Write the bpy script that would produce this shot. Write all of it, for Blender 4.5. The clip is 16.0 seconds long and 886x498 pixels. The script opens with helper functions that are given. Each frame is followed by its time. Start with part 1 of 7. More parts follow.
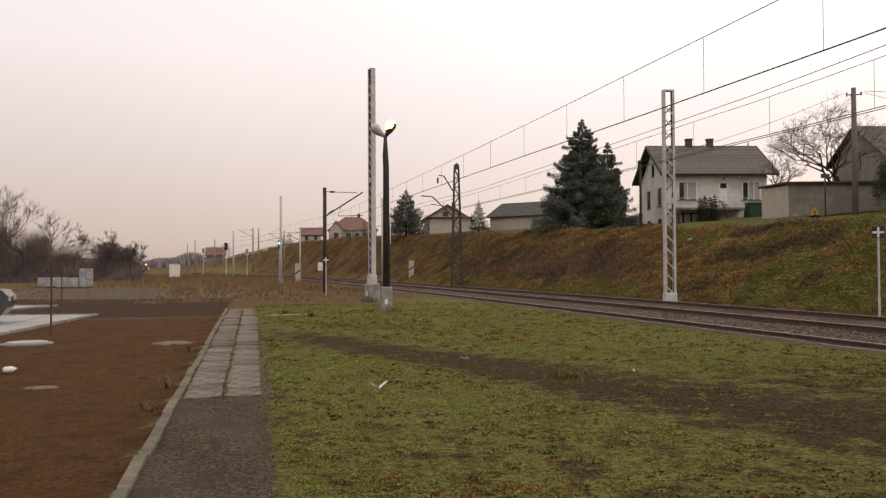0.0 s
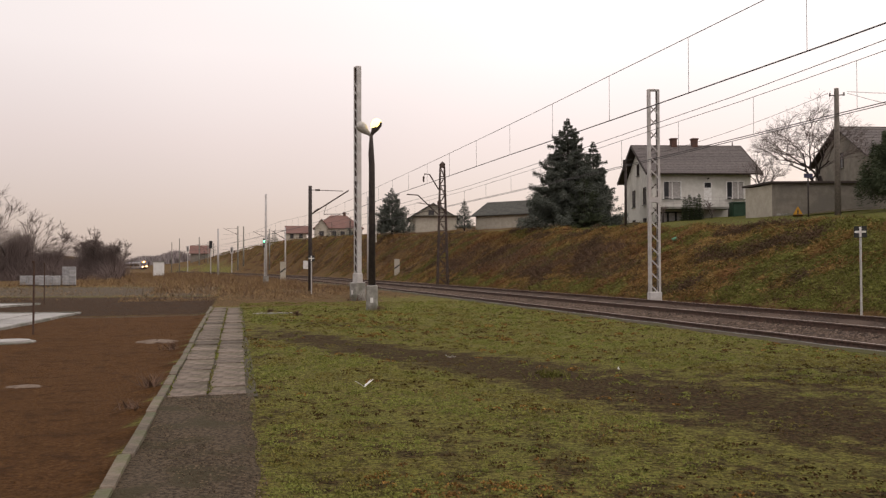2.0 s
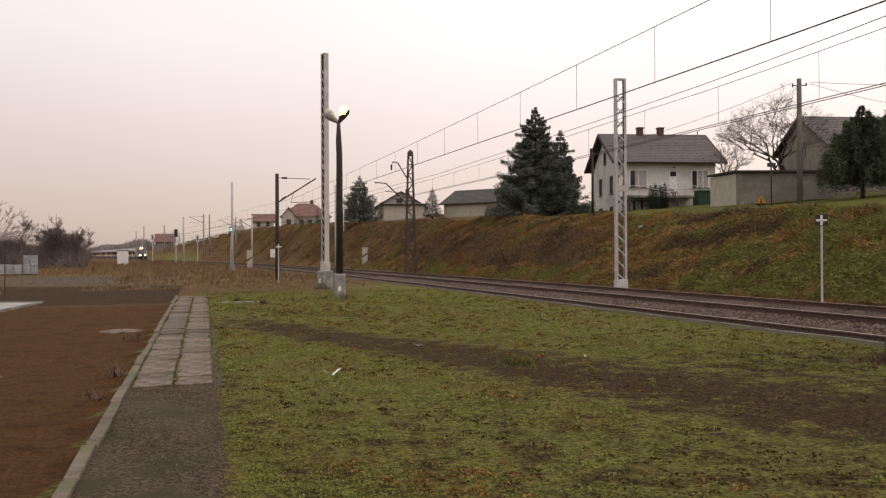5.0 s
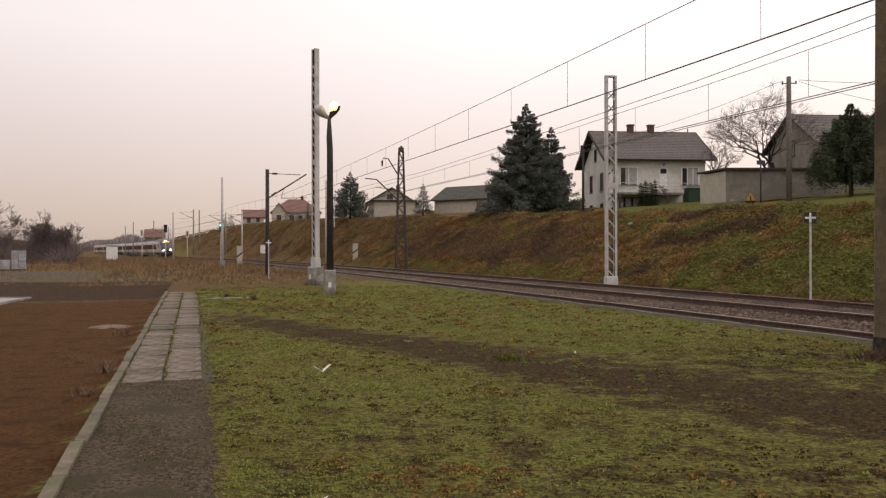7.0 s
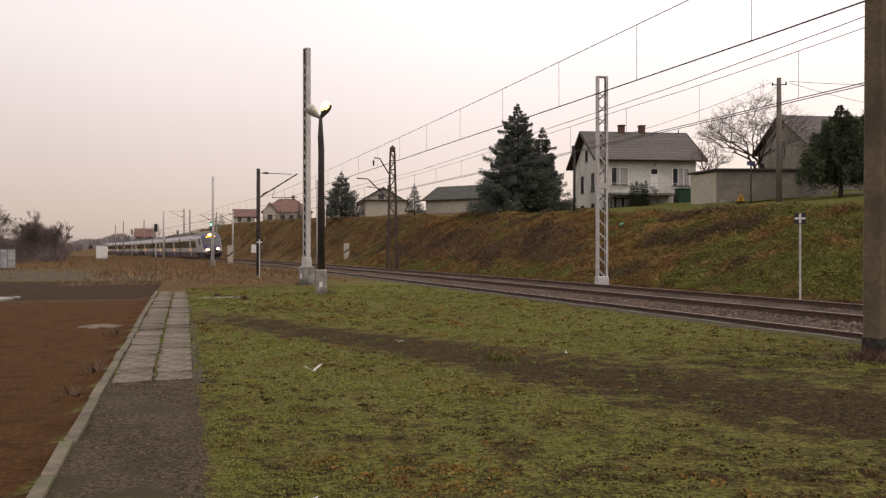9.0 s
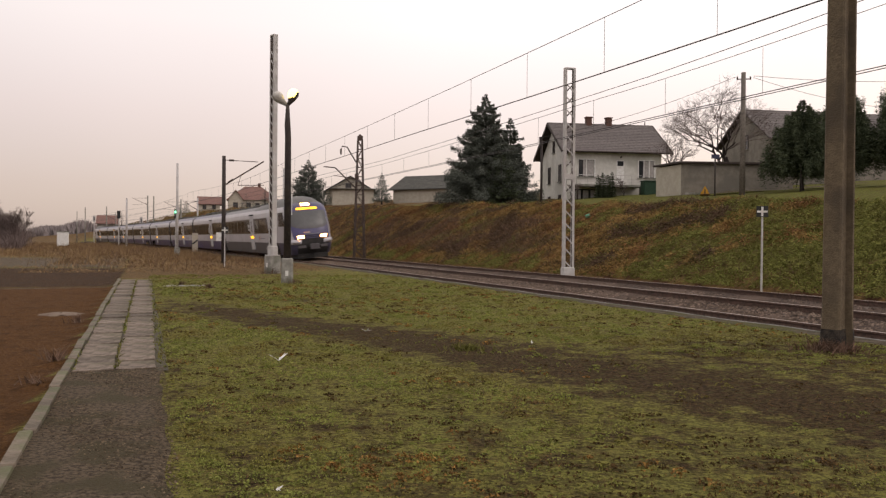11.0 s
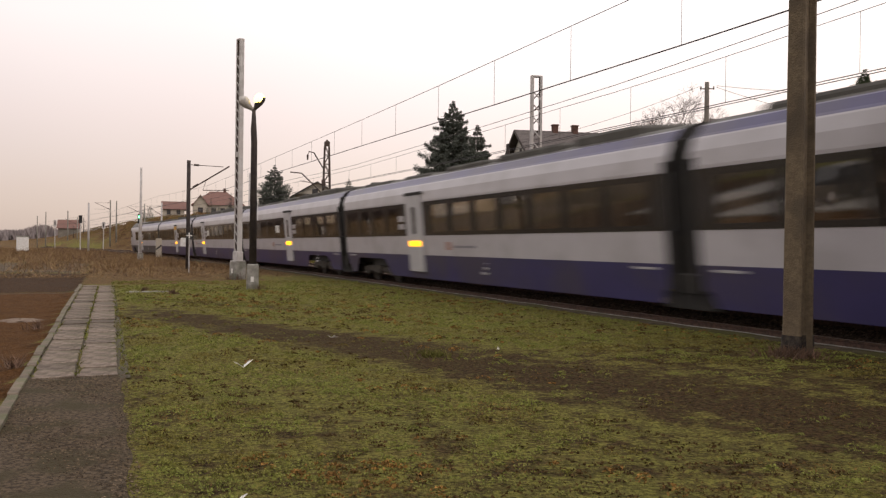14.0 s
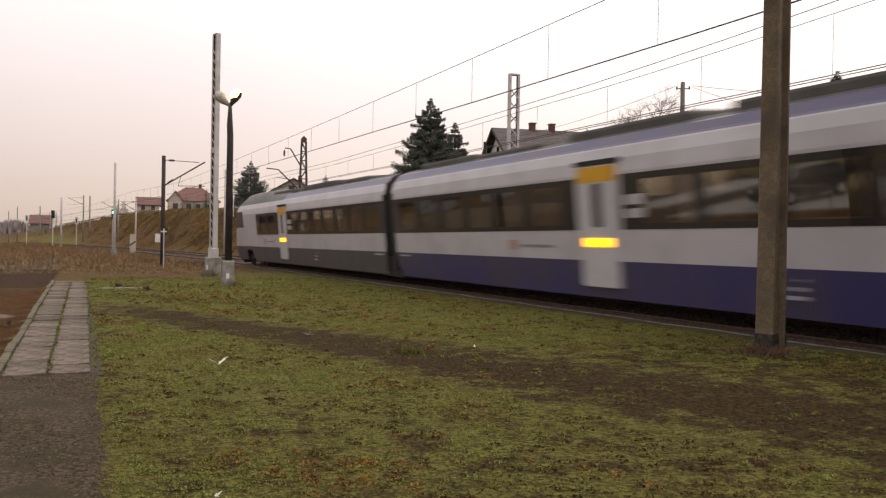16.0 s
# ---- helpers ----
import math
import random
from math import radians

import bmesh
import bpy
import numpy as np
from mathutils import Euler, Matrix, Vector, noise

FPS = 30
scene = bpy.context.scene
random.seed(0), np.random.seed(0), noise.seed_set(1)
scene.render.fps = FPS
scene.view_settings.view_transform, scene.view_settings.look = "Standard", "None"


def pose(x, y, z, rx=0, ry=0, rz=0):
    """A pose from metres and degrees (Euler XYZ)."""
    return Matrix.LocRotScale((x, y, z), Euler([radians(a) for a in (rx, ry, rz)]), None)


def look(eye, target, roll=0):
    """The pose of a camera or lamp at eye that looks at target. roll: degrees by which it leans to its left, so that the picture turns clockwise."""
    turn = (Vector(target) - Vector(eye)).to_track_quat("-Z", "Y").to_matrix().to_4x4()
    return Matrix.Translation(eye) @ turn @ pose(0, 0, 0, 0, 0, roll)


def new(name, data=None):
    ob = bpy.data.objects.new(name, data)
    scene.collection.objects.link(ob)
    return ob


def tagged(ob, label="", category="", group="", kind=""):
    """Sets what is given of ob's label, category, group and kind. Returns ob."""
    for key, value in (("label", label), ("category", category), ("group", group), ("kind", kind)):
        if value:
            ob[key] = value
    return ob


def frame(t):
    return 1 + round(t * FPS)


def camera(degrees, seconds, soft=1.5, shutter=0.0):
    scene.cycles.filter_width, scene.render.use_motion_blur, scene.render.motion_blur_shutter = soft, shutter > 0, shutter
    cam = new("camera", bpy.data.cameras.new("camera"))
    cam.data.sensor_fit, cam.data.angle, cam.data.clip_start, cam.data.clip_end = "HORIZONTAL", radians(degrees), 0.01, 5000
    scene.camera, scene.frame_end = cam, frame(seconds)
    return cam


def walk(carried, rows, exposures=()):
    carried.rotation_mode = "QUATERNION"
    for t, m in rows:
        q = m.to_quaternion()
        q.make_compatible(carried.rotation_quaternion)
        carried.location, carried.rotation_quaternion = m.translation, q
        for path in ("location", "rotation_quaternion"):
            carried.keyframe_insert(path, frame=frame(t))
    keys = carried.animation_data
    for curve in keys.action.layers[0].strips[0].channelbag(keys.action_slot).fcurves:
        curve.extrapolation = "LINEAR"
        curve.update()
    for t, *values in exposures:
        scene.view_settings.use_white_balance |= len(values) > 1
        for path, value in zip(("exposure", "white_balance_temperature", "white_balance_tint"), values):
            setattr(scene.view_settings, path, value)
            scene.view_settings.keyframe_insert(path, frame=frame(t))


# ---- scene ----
cam = camera(55.2, 16.0, soft=1.3, shutter=0.42)
EYE = (0.0, 0.0, 1.5)
PATH = [  # seconds, yaw, pitch, roll in degrees: a hand-held pan from one spot
    (0.0, -0.33, 1.25, 0.28), (0.5, -0.56, 1.29, 0.11), (1.0, -0.83, 1.28, 0.17), (1.5, -1.05, 1.12, 0.13),
    (2.0, -1.30, 1.15, 0.19), (2.5, -1.64, 1.35, 0.15), (3.0, -2.09, 1.63, 0.22), (3.5, -2.67, 1.58, 0.45),
    (4.0, -3.05, 0.94, 0.45), (6.5, -3.89, 0.16, 0.07), (7.0, -4.10, 0.10, 0.10), (7.5, -4.29, 0.05, 0.14),
    (8.0, -4.44, 0.02, 0.06), (8.5, -4.56, 0.05, -0.04), (9.0, -4.69, 0.09, -0.01), (11.3, -7.10, -0.63, -0.43),
    (11.5, -7.05, -0.22, -0.15), (12.0, -7.98, -0.10, 0.02), (12.5, -8.20, 0.11, 0.08), (13.0, -8.87, 0.01, -0.22),
    (13.5, -9.07, -0.23, -0.61), (14.0, -9.15, -0.14, -0.71), (14.5, -9.57, -0.21, -0.67), (15.0, -9.83, -0.24, -0.66),
    (15.5, -10.17, -0.25, -0.92), (16.0, -10.71, -0.29, -1.00),]
walk(cam, [(t, pose(*EYE, 90 + p, r, y)) for t, y, p, r in PATH], [(0.0, 0.12, 6950, 14.5), (9.0, 0.13, 6950, 14.5), (12.5, 0.17, 6950, 14.5), (14.0, 0.23, 6950, 14.5), (16.0, 0.25, 6950, 14.5)])

# ---------------------------------------------------------------- light
world = bpy.data.worlds.new("overcast_sky")
scene.world = world
world.use_nodes = True
wn, wl = world.node_tree.nodes, world.node_tree.links
wn.clear()
w_out, w_bg = wn.new("ShaderNodeOutputWorld"), wn.new("ShaderNodeBackground")
w_co, w_sep = wn.new("ShaderNodeTexCoord"), wn.new("ShaderNodeSeparateXYZ")
w_ramp = wn.new("ShaderNodeValToRGB")
w_sky = wn.new("ShaderNodeTexSky")
w_sky.sky_type, w_sky.sun_disc = "NISHITA", False
w_sky.sun_elevation, w_sky.sun_rotation = radians(12), radians(60)
w_cloud = wn.new("ShaderNodeTexNoise")
w_cloud.inputs["Scale"].default_value, w_cloud.inputs["Detail"].default_value = 1.6, 3
w_mixc, w_mix = wn.new("ShaderNodeMix"), wn.new("ShaderNodeMix")
w_mixc.data_type = w_mix.data_type = "RGBA"
w_mixc.blend_type = "MULTIPLY"
els = w_ramp.color_ramp.elements
els[0].position, els[0].color = 0.0, (0.50, 0.43, 0.42, 1)
els[1].position, els[1].color = 1.0, (1.0, 0.98, 0.98, 1)
for p, c in ((0.06, (0.60, 0.50, 0.49)), (0.14, (0.76, 0.655, 0.645)), (0.24, (0.93, 0.865, 0.86)), (0.36, (1.0, 0.97, 0.965))):
    e = els.new(p)
    e.color = (*c, 1)
wl.new(w_co.outputs["Generated"], w_sep.inputs[0])
wl.new(w_sep.outputs["Z"], w_ramp.inputs[0])
wl.new(w_co.outputs["Generated"], w_cloud.inputs["Vector"])
w_cr = wn.new("ShaderNodeMapRange")
w_cr.inputs["From Min"].default_value, w_cr.inputs["From Max"].default_value = 0.3, 0.7
w_cr.inputs["To Min"].default_value, w_cr.inputs["To Max"].default_value = 0.95, 1.04
wl.new(w_cloud.outputs["Fac"], w_cr.inputs[0])
w_mixc.inputs["Factor"].default_value = 1.0
wl.new(w_ramp.outputs[0], w_mixc.inputs["A"])
w_az = wn.new("ShaderNodeMapRange")
w_az.interpolation_type = "SMOOTHSTEP"
w_az.inputs["From Min"].default_value, w_az.inputs["From Max"].default_value = -0.55, 0.25
w_az.inputs["To Min"].default_value, w_az.inputs["To Max"].default_value = 0.84, 1.0
wl.new(w_sep.outputs["X"], w_az.inputs[0])
w_mul = wn.new("ShaderNodeMath")
w_mul.operation = "MULTIPLY"
wl.new(w_cr.outputs[0], w_mul.inputs[0])
wl.new(w_az.outputs[0], w_mul.inputs[1])
w_mix.inputs["Factor"].default_value = 0.03
wl.new(w_mul.outputs[0], w_mixc.inputs["B"])
wl.new(w_mixc.outputs["Result"], w_mix.inputs["A"])
wl.new(w_sky.outputs[0], w_mix.inputs["B"])
wl.new(w_mix.outputs["Result"], w_bg.inputs["Color"])
w_bg.inputs["Strength"].default_value = 1.0
wl.new(w_bg.outputs[0], w_out.inputs[0])
sun = new("sun", bpy.data.lights.new("sun", "SUN"))
sun.data.energy, sun.data.angle, sun.data.color = 0.6, radians(25), (1.0, 0.93, 0.88)
sun.matrix_world = look((30, 10, 40), (0, 30, 0))


# ---------------------------------------------------------------- materials
def mat(name, c1, c2=None, scale=4.0, rough=0.7, bump=0.0, bscale=None, metal=0.0, c3=None, scale3=0.6, spec=0.4, per_object=0.0):
    """Two-scale noise between c1 and c2, with large patches of c3."""
    m = bpy.data.materials.new(name)
    m.use_nodes = True
    n, l = m.node_tree.nodes, m.node_tree.links
    b = n["Principled BSDF"]
    b.inputs["Roughness"].default_value, b.inputs["Metallic"].default_value = rough, metal
    b.inputs["Specular IOR Level"].default_value = spec
    co = n.new("ShaderNodeTexCoord")
    nz = n.new("ShaderNodeTexNoise")
    nz.inputs["Scale"].default_value, nz.inputs["Detail"].default_value, nz.inputs["Roughness"].default_value = scale, 6, 0.65
    l.new(co.outputs["Object"], nz.inputs["Vector"])
    mx = n.new("ShaderNodeMix")
    mx.data_type = "RGBA"
    mr = n.new("ShaderNodeMapRange")
    mr.inputs["From Min"].default_value, mr.inputs["From Max"].default_value = 0.41, 0.59
    l.new(nz.outputs["Fac"], mr.inputs[0])
    l.new(mr.outputs[0], mx.inputs["Factor"])
    c2 = c2 or tuple(v * 0.8 for v in c1)
    mx.inputs["A"].default_value, mx.inputs["B"].default_value = (*c1, 1), (*c2, 1)
    col = mx.outputs["Result"]
    if c3:
        n3 = n.new("ShaderNodeTexNoise")
        n3.inputs["Scale"].default_value, n3.inputs["Detail"].default_value = scale3, 4
        l.new(co.outputs["Object"], n3.inputs["Vector"])
        r3 = n.new("ShaderNodeMapRange")
        r3.inputs["From Min"].default_value, r3.inputs["From Max"].default_value = 0.47, 0.60
        l.new(n3.outputs["Fac"], r3.inputs[0])
        m3 = n.new("ShaderNodeMix")
        m3.data_type = "RGBA"
        l.new(r3.outputs[0], m3.inputs["Factor"])
        l.new(col, m3.inputs["A"])
        m3.inputs["B"].default_value = (*c3, 1)
        col = m3.outputs["Result"]
    if per_object:
        oi = n.new("ShaderNodeObjectInfo")
        ro = n.new("ShaderNodeMapRange")
        ro.inputs["To Min"].default_value, ro.inputs["To Max"].default_value = 1 - per_object, 1 + per_object
        l.new(oi.outputs["Random"], ro.inputs[0])
        hs = n.new("ShaderNodeHueSaturation")
        l.new(ro.outputs[0], hs.inputs["Value"])
        l.new(col, hs.inputs["Color"])
        col = hs.outputs[0]
    l.new(col, b.inputs["Base Color"])
    if bump:
        bz = n.new("ShaderNodeTexNoise")
        bz.inputs["Scale"].default_value, bz.inputs["Detail"].default_value = bscale or scale * 3, 5
        l.new(co.outputs["Object"], bz.inputs["Vector"])
        bp = n.new("ShaderNodeBump")
        bp.inputs["Strength"].default_value, bp.inputs["Distance"].default_value = min(1, bump), 0.05
        l.new(bz.outputs["Fac"], bp.inputs["Height"])
        l.new(bp.outputs[0], b.inputs["Normal"])
    return m


def island(m, lo, hi):
    """Varies a leaf or blade material from piece to piece."""
    n, l = m.node_tree.nodes, m.node_tree.links
    b = n["Principled BSDF"]
    src = b.inputs["Base Color"].links[0].from_socket
    g = n.new("ShaderNodeNewGeometry")
    r = n.new("ShaderNodeMapRange")
    r.inputs["To Min"].default_value, r.inputs["To Max"].default_value = lo, hi
    l.new(g.outputs["Random Per Island"], r.inputs[0])
    hs = n.new("ShaderNodeHueSaturation")
    l.new(r.outputs[0], hs.inputs["Value"])
    l.new(src, hs.inputs["Color"])
    l.new(hs.outputs[0], b.inputs["Base Color"])
    return m


def glow(name, c, strength, base=(0.3, 0.3, 0.3)):
    m = bpy.data.materials.new(name)
    m.use_nodes = True
    b = m.node_tree.nodes["Principled BSDF"]
    b.inputs["Base Color"].default_value = (*base, 1)
    b.inputs["Emission Color"].default_value, b.inputs["Emission Strength"].default_value = (*c, 1), strength
    return m


def shiny(name, c, rough, spec=0.5):
    m = mat(name, c, tuple(v * 0.85 for v in c), 3.0, rough, spec=spec)
    return m


M = {}
M["rust_rail"] = mat("rusty_rail_side", (0.105, 0.060, 0.045), (0.055, 0.034, 0.026), 12, 0.85, 0.3)
M["rail_top"] = mat("worn_rail_head", (0.36, 0.27, 0.22), (0.24, 0.17, 0.135), 20, 0.45, metal=0.4)
M["ballast"] = mat("crushed_stone", (0.100, 0.072, 0.058), (0.030, 0.021, 0.017), 11, 0.95, 1.0, 16, c3=(0.10, 0.07, 0.055), scale3=0.5, spec=0.08)
M["stone"] = island(mat("ballast_stones", (0.150, 0.110, 0.086), (0.080, 0.057, 0.043), 6, 0.95, spec=0.15), 0.4, 1.7)
M["sleeper"] = mat("concrete_sleeper", (0.15, 0.12, 0.105), (0.09, 0.07, 0.06), 9, 0.9, 0.3, spec=0.1, per_object=0.15)
M["steel"] = mat("pale_galvanised_steel", (0.50, 0.48, 0.47), (0.38, 0.36, 0.35), 3, 0.6, 0.1, c3=(0.44, 0.40, 0.38), scale3=0.8)
M["darksteel"] = mat("rust_and_shade_dark_steel", (0.085, 0.056, 0.046), (0.048, 0.033, 0.028), 6, 0.8, 0.2)
M["concrete"] = mat("weathered_concrete", (0.30, 0.285, 0.26), (0.20, 0.19, 0.17), 5, 0.9, 0.4, c3=(0.15, 0.15, 0.12), scale3=1.3)
M["pole"] = mat("dark_concrete_pole", (0.150, 0.112, 0.070), (0.108, 0.080, 0.050), 14, 0.9, 0.4, 40, c3=(0.076, 0.057, 0.038), scale3=1.1)
M["tar"] = mat("dark_tarred_pole", (0.026, 0.02, 0.02), (0.05, 0.038, 0.033), 5, 0.8, 0.3)
M["wood"] = mat("grey_weathered_wood", (0.075, 0.058, 0.048), (0.045, 0.034, 0.03), 7, 0.9, 0.4)
M["wire"] = mat("aged_copper_wire", (0.06, 0.05, 0.05), (0.03, 0.028, 0.028), 3, 0.6, metal=0.5)
M["white"] = mat("white_paint", (0.75, 0.74, 0.72), (0.62, 0.60, 0.57), 5, 0.6)
M["cream"] = mat("cream_plaster", (0.44, 0.40, 0.33), (0.38, 0.34, 0.28), 2.0, 0.9, 0.2)
M["black"] = mat("black_paint", (0.02, 0.02, 0.02), (0.035, 0.033, 0.03), 5, 0.6)


# ---------------------------------------------------------------- mesh building
class Shape:
    """Collects boxes, tubes and sheets into one mesh."""

    def __init__(self):
        self.v, self.f = [], []

    def add(self, verts, faces):
        k = len(self.v)
        self.v.extend(tuple(p) for p in verts)
        self.f.extend(tuple(i + k for i in f) for f in faces)
        return self

    def box(self, x0, x1, y0, y1, z0, z1, bev=0.0, m=None):
        b = min(bev, (x1 - x0) / 3, (y1 - y0) / 3)
        if b > 0:
            plan = [(x0 + b, y0), (x1 - b, y0), (x1, y0 + b), (x1, y1 - b), (x1 - b, y1), (x0 + b, y1), (x0, y1 - b), (x0, y0 + b)]
        else:
            plan = [(x0, y0), (x1, y0), (x1, y1), (x0, y1)]
        return self.prism(plan, z0, z1, bev, m)

    def prism(self, plan, z0, z1, bev=0.0, m=None):
        n = len(plan)
        cx, cy = sum(p[0] for p in plan) / n, sum(p[1] for p in plan) / n
        rings = [(z0, 1.0), (z1, 1.0)]
        if bev > 0:
            size = max(max(abs(p[0] - cx), abs(p[1] - cy)) for p in plan)
            rings = [(z0, 1.0), (z1 - bev * 0.7, 1.0), (z1, 1.0 - bev * 0.7 / max(size, 1e-3))]
        vs = [(cx + (x - cx) * k, cy + (y - cy) * k, z) for z, k in rings for x, y in plan]
        fs = [tuple(reversed(range(n))), tuple(range(n * (len(rings) - 1), n * len(rings)))]
        for r in range(len(rings) - 1):
            fs += [(r * n + i, r * n + (i + 1) % n, (r + 1) * n + (i + 1) % n, (r + 1) * n + i) for i in range(n)]
        if m is not None:
            vs = [m @ Vector(p) for p in vs]
        return self.add(vs, fs)

    def tube(self, pts, radii, n=8, cap=True):
        pts = [Vector(p) for p in pts]
        radii = radii if hasattr(radii, "__len__") else [radii] * len(pts)
        vs, fs = [], []
        for i, p in enumerate(pts):
            d = (pts[min(i + 1, len(pts) - 1)] - pts[max(i - 1, 0)]).normalized()
            a = d.cross(Vector((0, 0, 1)) if abs(d.z) < 0.9 else Vector((1, 0, 0))).normalized()
            b = d.cross(a)
            vs += [p + (a * math.cos(q) + b * math.sin(q)) * radii[i] for q in (2 * math.pi * k / n for k in range(n))]
        for i in range(len(pts) - 1):
            fs += [(i * n + k, i * n + (k + 1) % n, (i + 1) * n + (k + 1) % n, (i + 1) * n + k) for k in range(n)]
        if cap:
            fs += [tuple(reversed(range(n))), tuple(range((len(pts) - 1) * n, len(pts) * n))]
        return self.add(vs, fs)

    def bar(self, a, b, w, h=None):
        """A flat or square bar from a to b."""
        a, b = Vector(a), Vector(b)
        d = (b - a).normalized()
        s = d.cross(Vector((0, 0, 1)) if abs(d.z) < 0.95 else Vector((0, 1, 0))).normalized()
        u = s.cross(d)
        h = h or w
        vs = [p + s * (i * w / 2) + u * (j * h / 2) for p in (a, b) for i, j in ((-1, -1), (1, -1), (1, 1), (-1, 1))]
        return self.add(vs, [(3, 2, 1, 0), (4, 5, 6, 7), (0, 1, 5, 4), (1, 2, 6, 5), (2, 3, 7, 6), (3, 0, 4, 7)])

    def sheet(self, grid, closed=False):
        rows, cols = len(grid), len(grid[0])
        vs = [p for r in grid for p in r]
        c = cols if closed else cols - 1
        return self.add(vs, [(r * cols + i, r * cols + (i + 1) % cols, (r + 1) * cols + (i + 1) % cols, (r + 1) * cols + i)
                             for r in range(rows - 1) for i in range(c)])


def mesh_of(name, sh, material, smooth=False):
    me = bpy.data.meshes.new(name)
    me.from_pydata(sh.v, [], sh.f)
    if material:
        me.materials.append(material)
    if smooth:
        me.polygons.foreach_set("use_smooth", [True] * len(me.polygons))
    me.update()
    return me


def part(name, sh, material, parent, label="", smooth=False):
    ob = new(name, mesh_of(name, sh, material, smooth))
    ob.parent = parent
    return tagged(ob, label)


def thing(name, label, category, m=None, group="", kind=""):
    ob = new(name)
    ob.empty_display_size = 0.2
    if m is not None:
        ob.matrix_basis = m
    return tagged(ob, label, category, group, kind)


def solid(name, sh, material, label, category="", group="", kind="", smooth=False):
    return tagged(new(name, mesh_of(name, sh, material, smooth)), label, category, group, kind)


# ---------------------------------------------------------------- the line of the railway
# s runs away from the camera along the near track's axis, off to its far side
S_MIN, S_MAX = -300, 680
TS = np.arange(S_MIN, S_MAX + 1.0, 1.0)
TK = 0.000759 - 0.0003018 * np.clip(TS - 60, 0, 251.5) / 100
TH = np.cumsum(TK)
TH = TH - TH[-S_MIN] + 0.26725
TX, TY = np.cumsum(-np.sin(TH)), np.cumsum(np.cos(TH))
TX, TY = TX - TX[-S_MIN] - 1.245, TY - TY[-S_MIN] + 51.752
CANT = 5.7  # degrees; the side towards the platform is low


def line(s, off=0.0):
    th = float(np.interp(s, TS, TH))
    return float(np.interp(s, TS, TX)) + off * math.cos(th), float(np.interp(s, TS, TY)) + off * math.sin(th), th


def near_line(x, y):
    """s and off of many points."""
    x, y = np.asarray(x, float), np.asarray(y, float)
    s, off = np.empty_like(x), np.empty_like(x)
    for k in range(0, len(x), 4000):
        d = (x[k:k + 4000, None] - TX) ** 2 + (y[k:k + 4000, None] - TY) ** 2
        i = d.argmin(1)
        s[k:k + 4000] = TS[i]
        off[k:k + 4000] = (x[k:k + 4000] - TX[i]) * np.cos(TH[i]) + (y[k:k + 4000] - TY[i]) * np.sin(TH[i])
    return s, off


def crest(s):
    return np.interp(s, (-300, -60, -30, 105, 160, 230, 330, 480), (1.5, 2.2, 3.05, 6.9, 7.2, 6.0, 3.5, 2.0))


def smooth01(v):
    v = np.clip(v, 0, 1)
    return v * v * (3 - 2 * v)


def terrain(x, y, s=None, off=None):
    x, y = np.atleast_1d(np.asarray(x, float)), np.atleast_1d(np.asarray(y, float))
    if s is None:
        s, off = near_line(x, y)
    c = crest(s)
    z = np.zeros_like(x)
    z = np.where((off > -1.2) & (off < 8.0), -0.25, z)
    z = np.where(off <= -1.2, 0.045 * smooth01((off + 4.6) / 3.0) * smooth01((30 - s) / 12), z)
    z = np.where(off > 7.6, np.where(off < 8.0, -0.25, 0.0), z)
    ramp = np.clip((off - 8.2) / 7.3, 0, 1)
    bank = c * (0.85 * ramp + 0.15 * smooth01(ramp))
    z = np.where(off > 8.2, bank + 0.085 * np.clip(off - 15.5, 0, 40) + 0.012 * np.clip(off - 55, 0, 600), z)
    wob = 0.22 * np.sin(x * 0.55 + 1.3 * np.sin(y * 0.31)) * np.sin(y * 0.47 + 0.8 * np.sin(x * 0.23))
    wob += 0.10 * np.sin(x * 1.7 + y * 0.9) * np.sin(y * 1.45 - x * 0.4)
    z = z + wob * np.where(off > 8.2, smooth01(ramp * 3) * (0.25 + 0.75 * (off < 17)), np.where(off < -4, 0.06, 0.0))
    far = np.hypot(x, y)
    z = z + np.where(off < -4, 0.014 * np.clip(far - 500, 0, 2500) * (1 + 0.3 * np.sin(x * 0.006)), 0)
    return z


def ground_z(x, y):
    return float(terrain(x, y)[0])


# ---------------------------------------------------------------- ground
def spread(lo, hi, near_lo, near_hi, step, grow=1.13):
    """Grid lines, close between near_lo and near_hi, ever wider beyond."""
    out = list(np.arange(near_lo, near_hi, step))
    a, d = near_hi, step
    while a < hi:
        out.append(a)
        d *= grow
        a += d
    out.append(hi)
    a, d = near_lo, step
    while a > lo:
        d *= grow
        a -= d
        out.insert(0, max(a, lo))
    return np.array(out)


# the path's kerb line: from the camera's side to its far end
KERB_A, KERB_B = Vector((-2.13, 5.6)), Vector((-7.66, 30.5))
PD = (KERB_B - KERB_A).normalized()
PN = Vector((PD.y, -PD.x))  # to the grass side


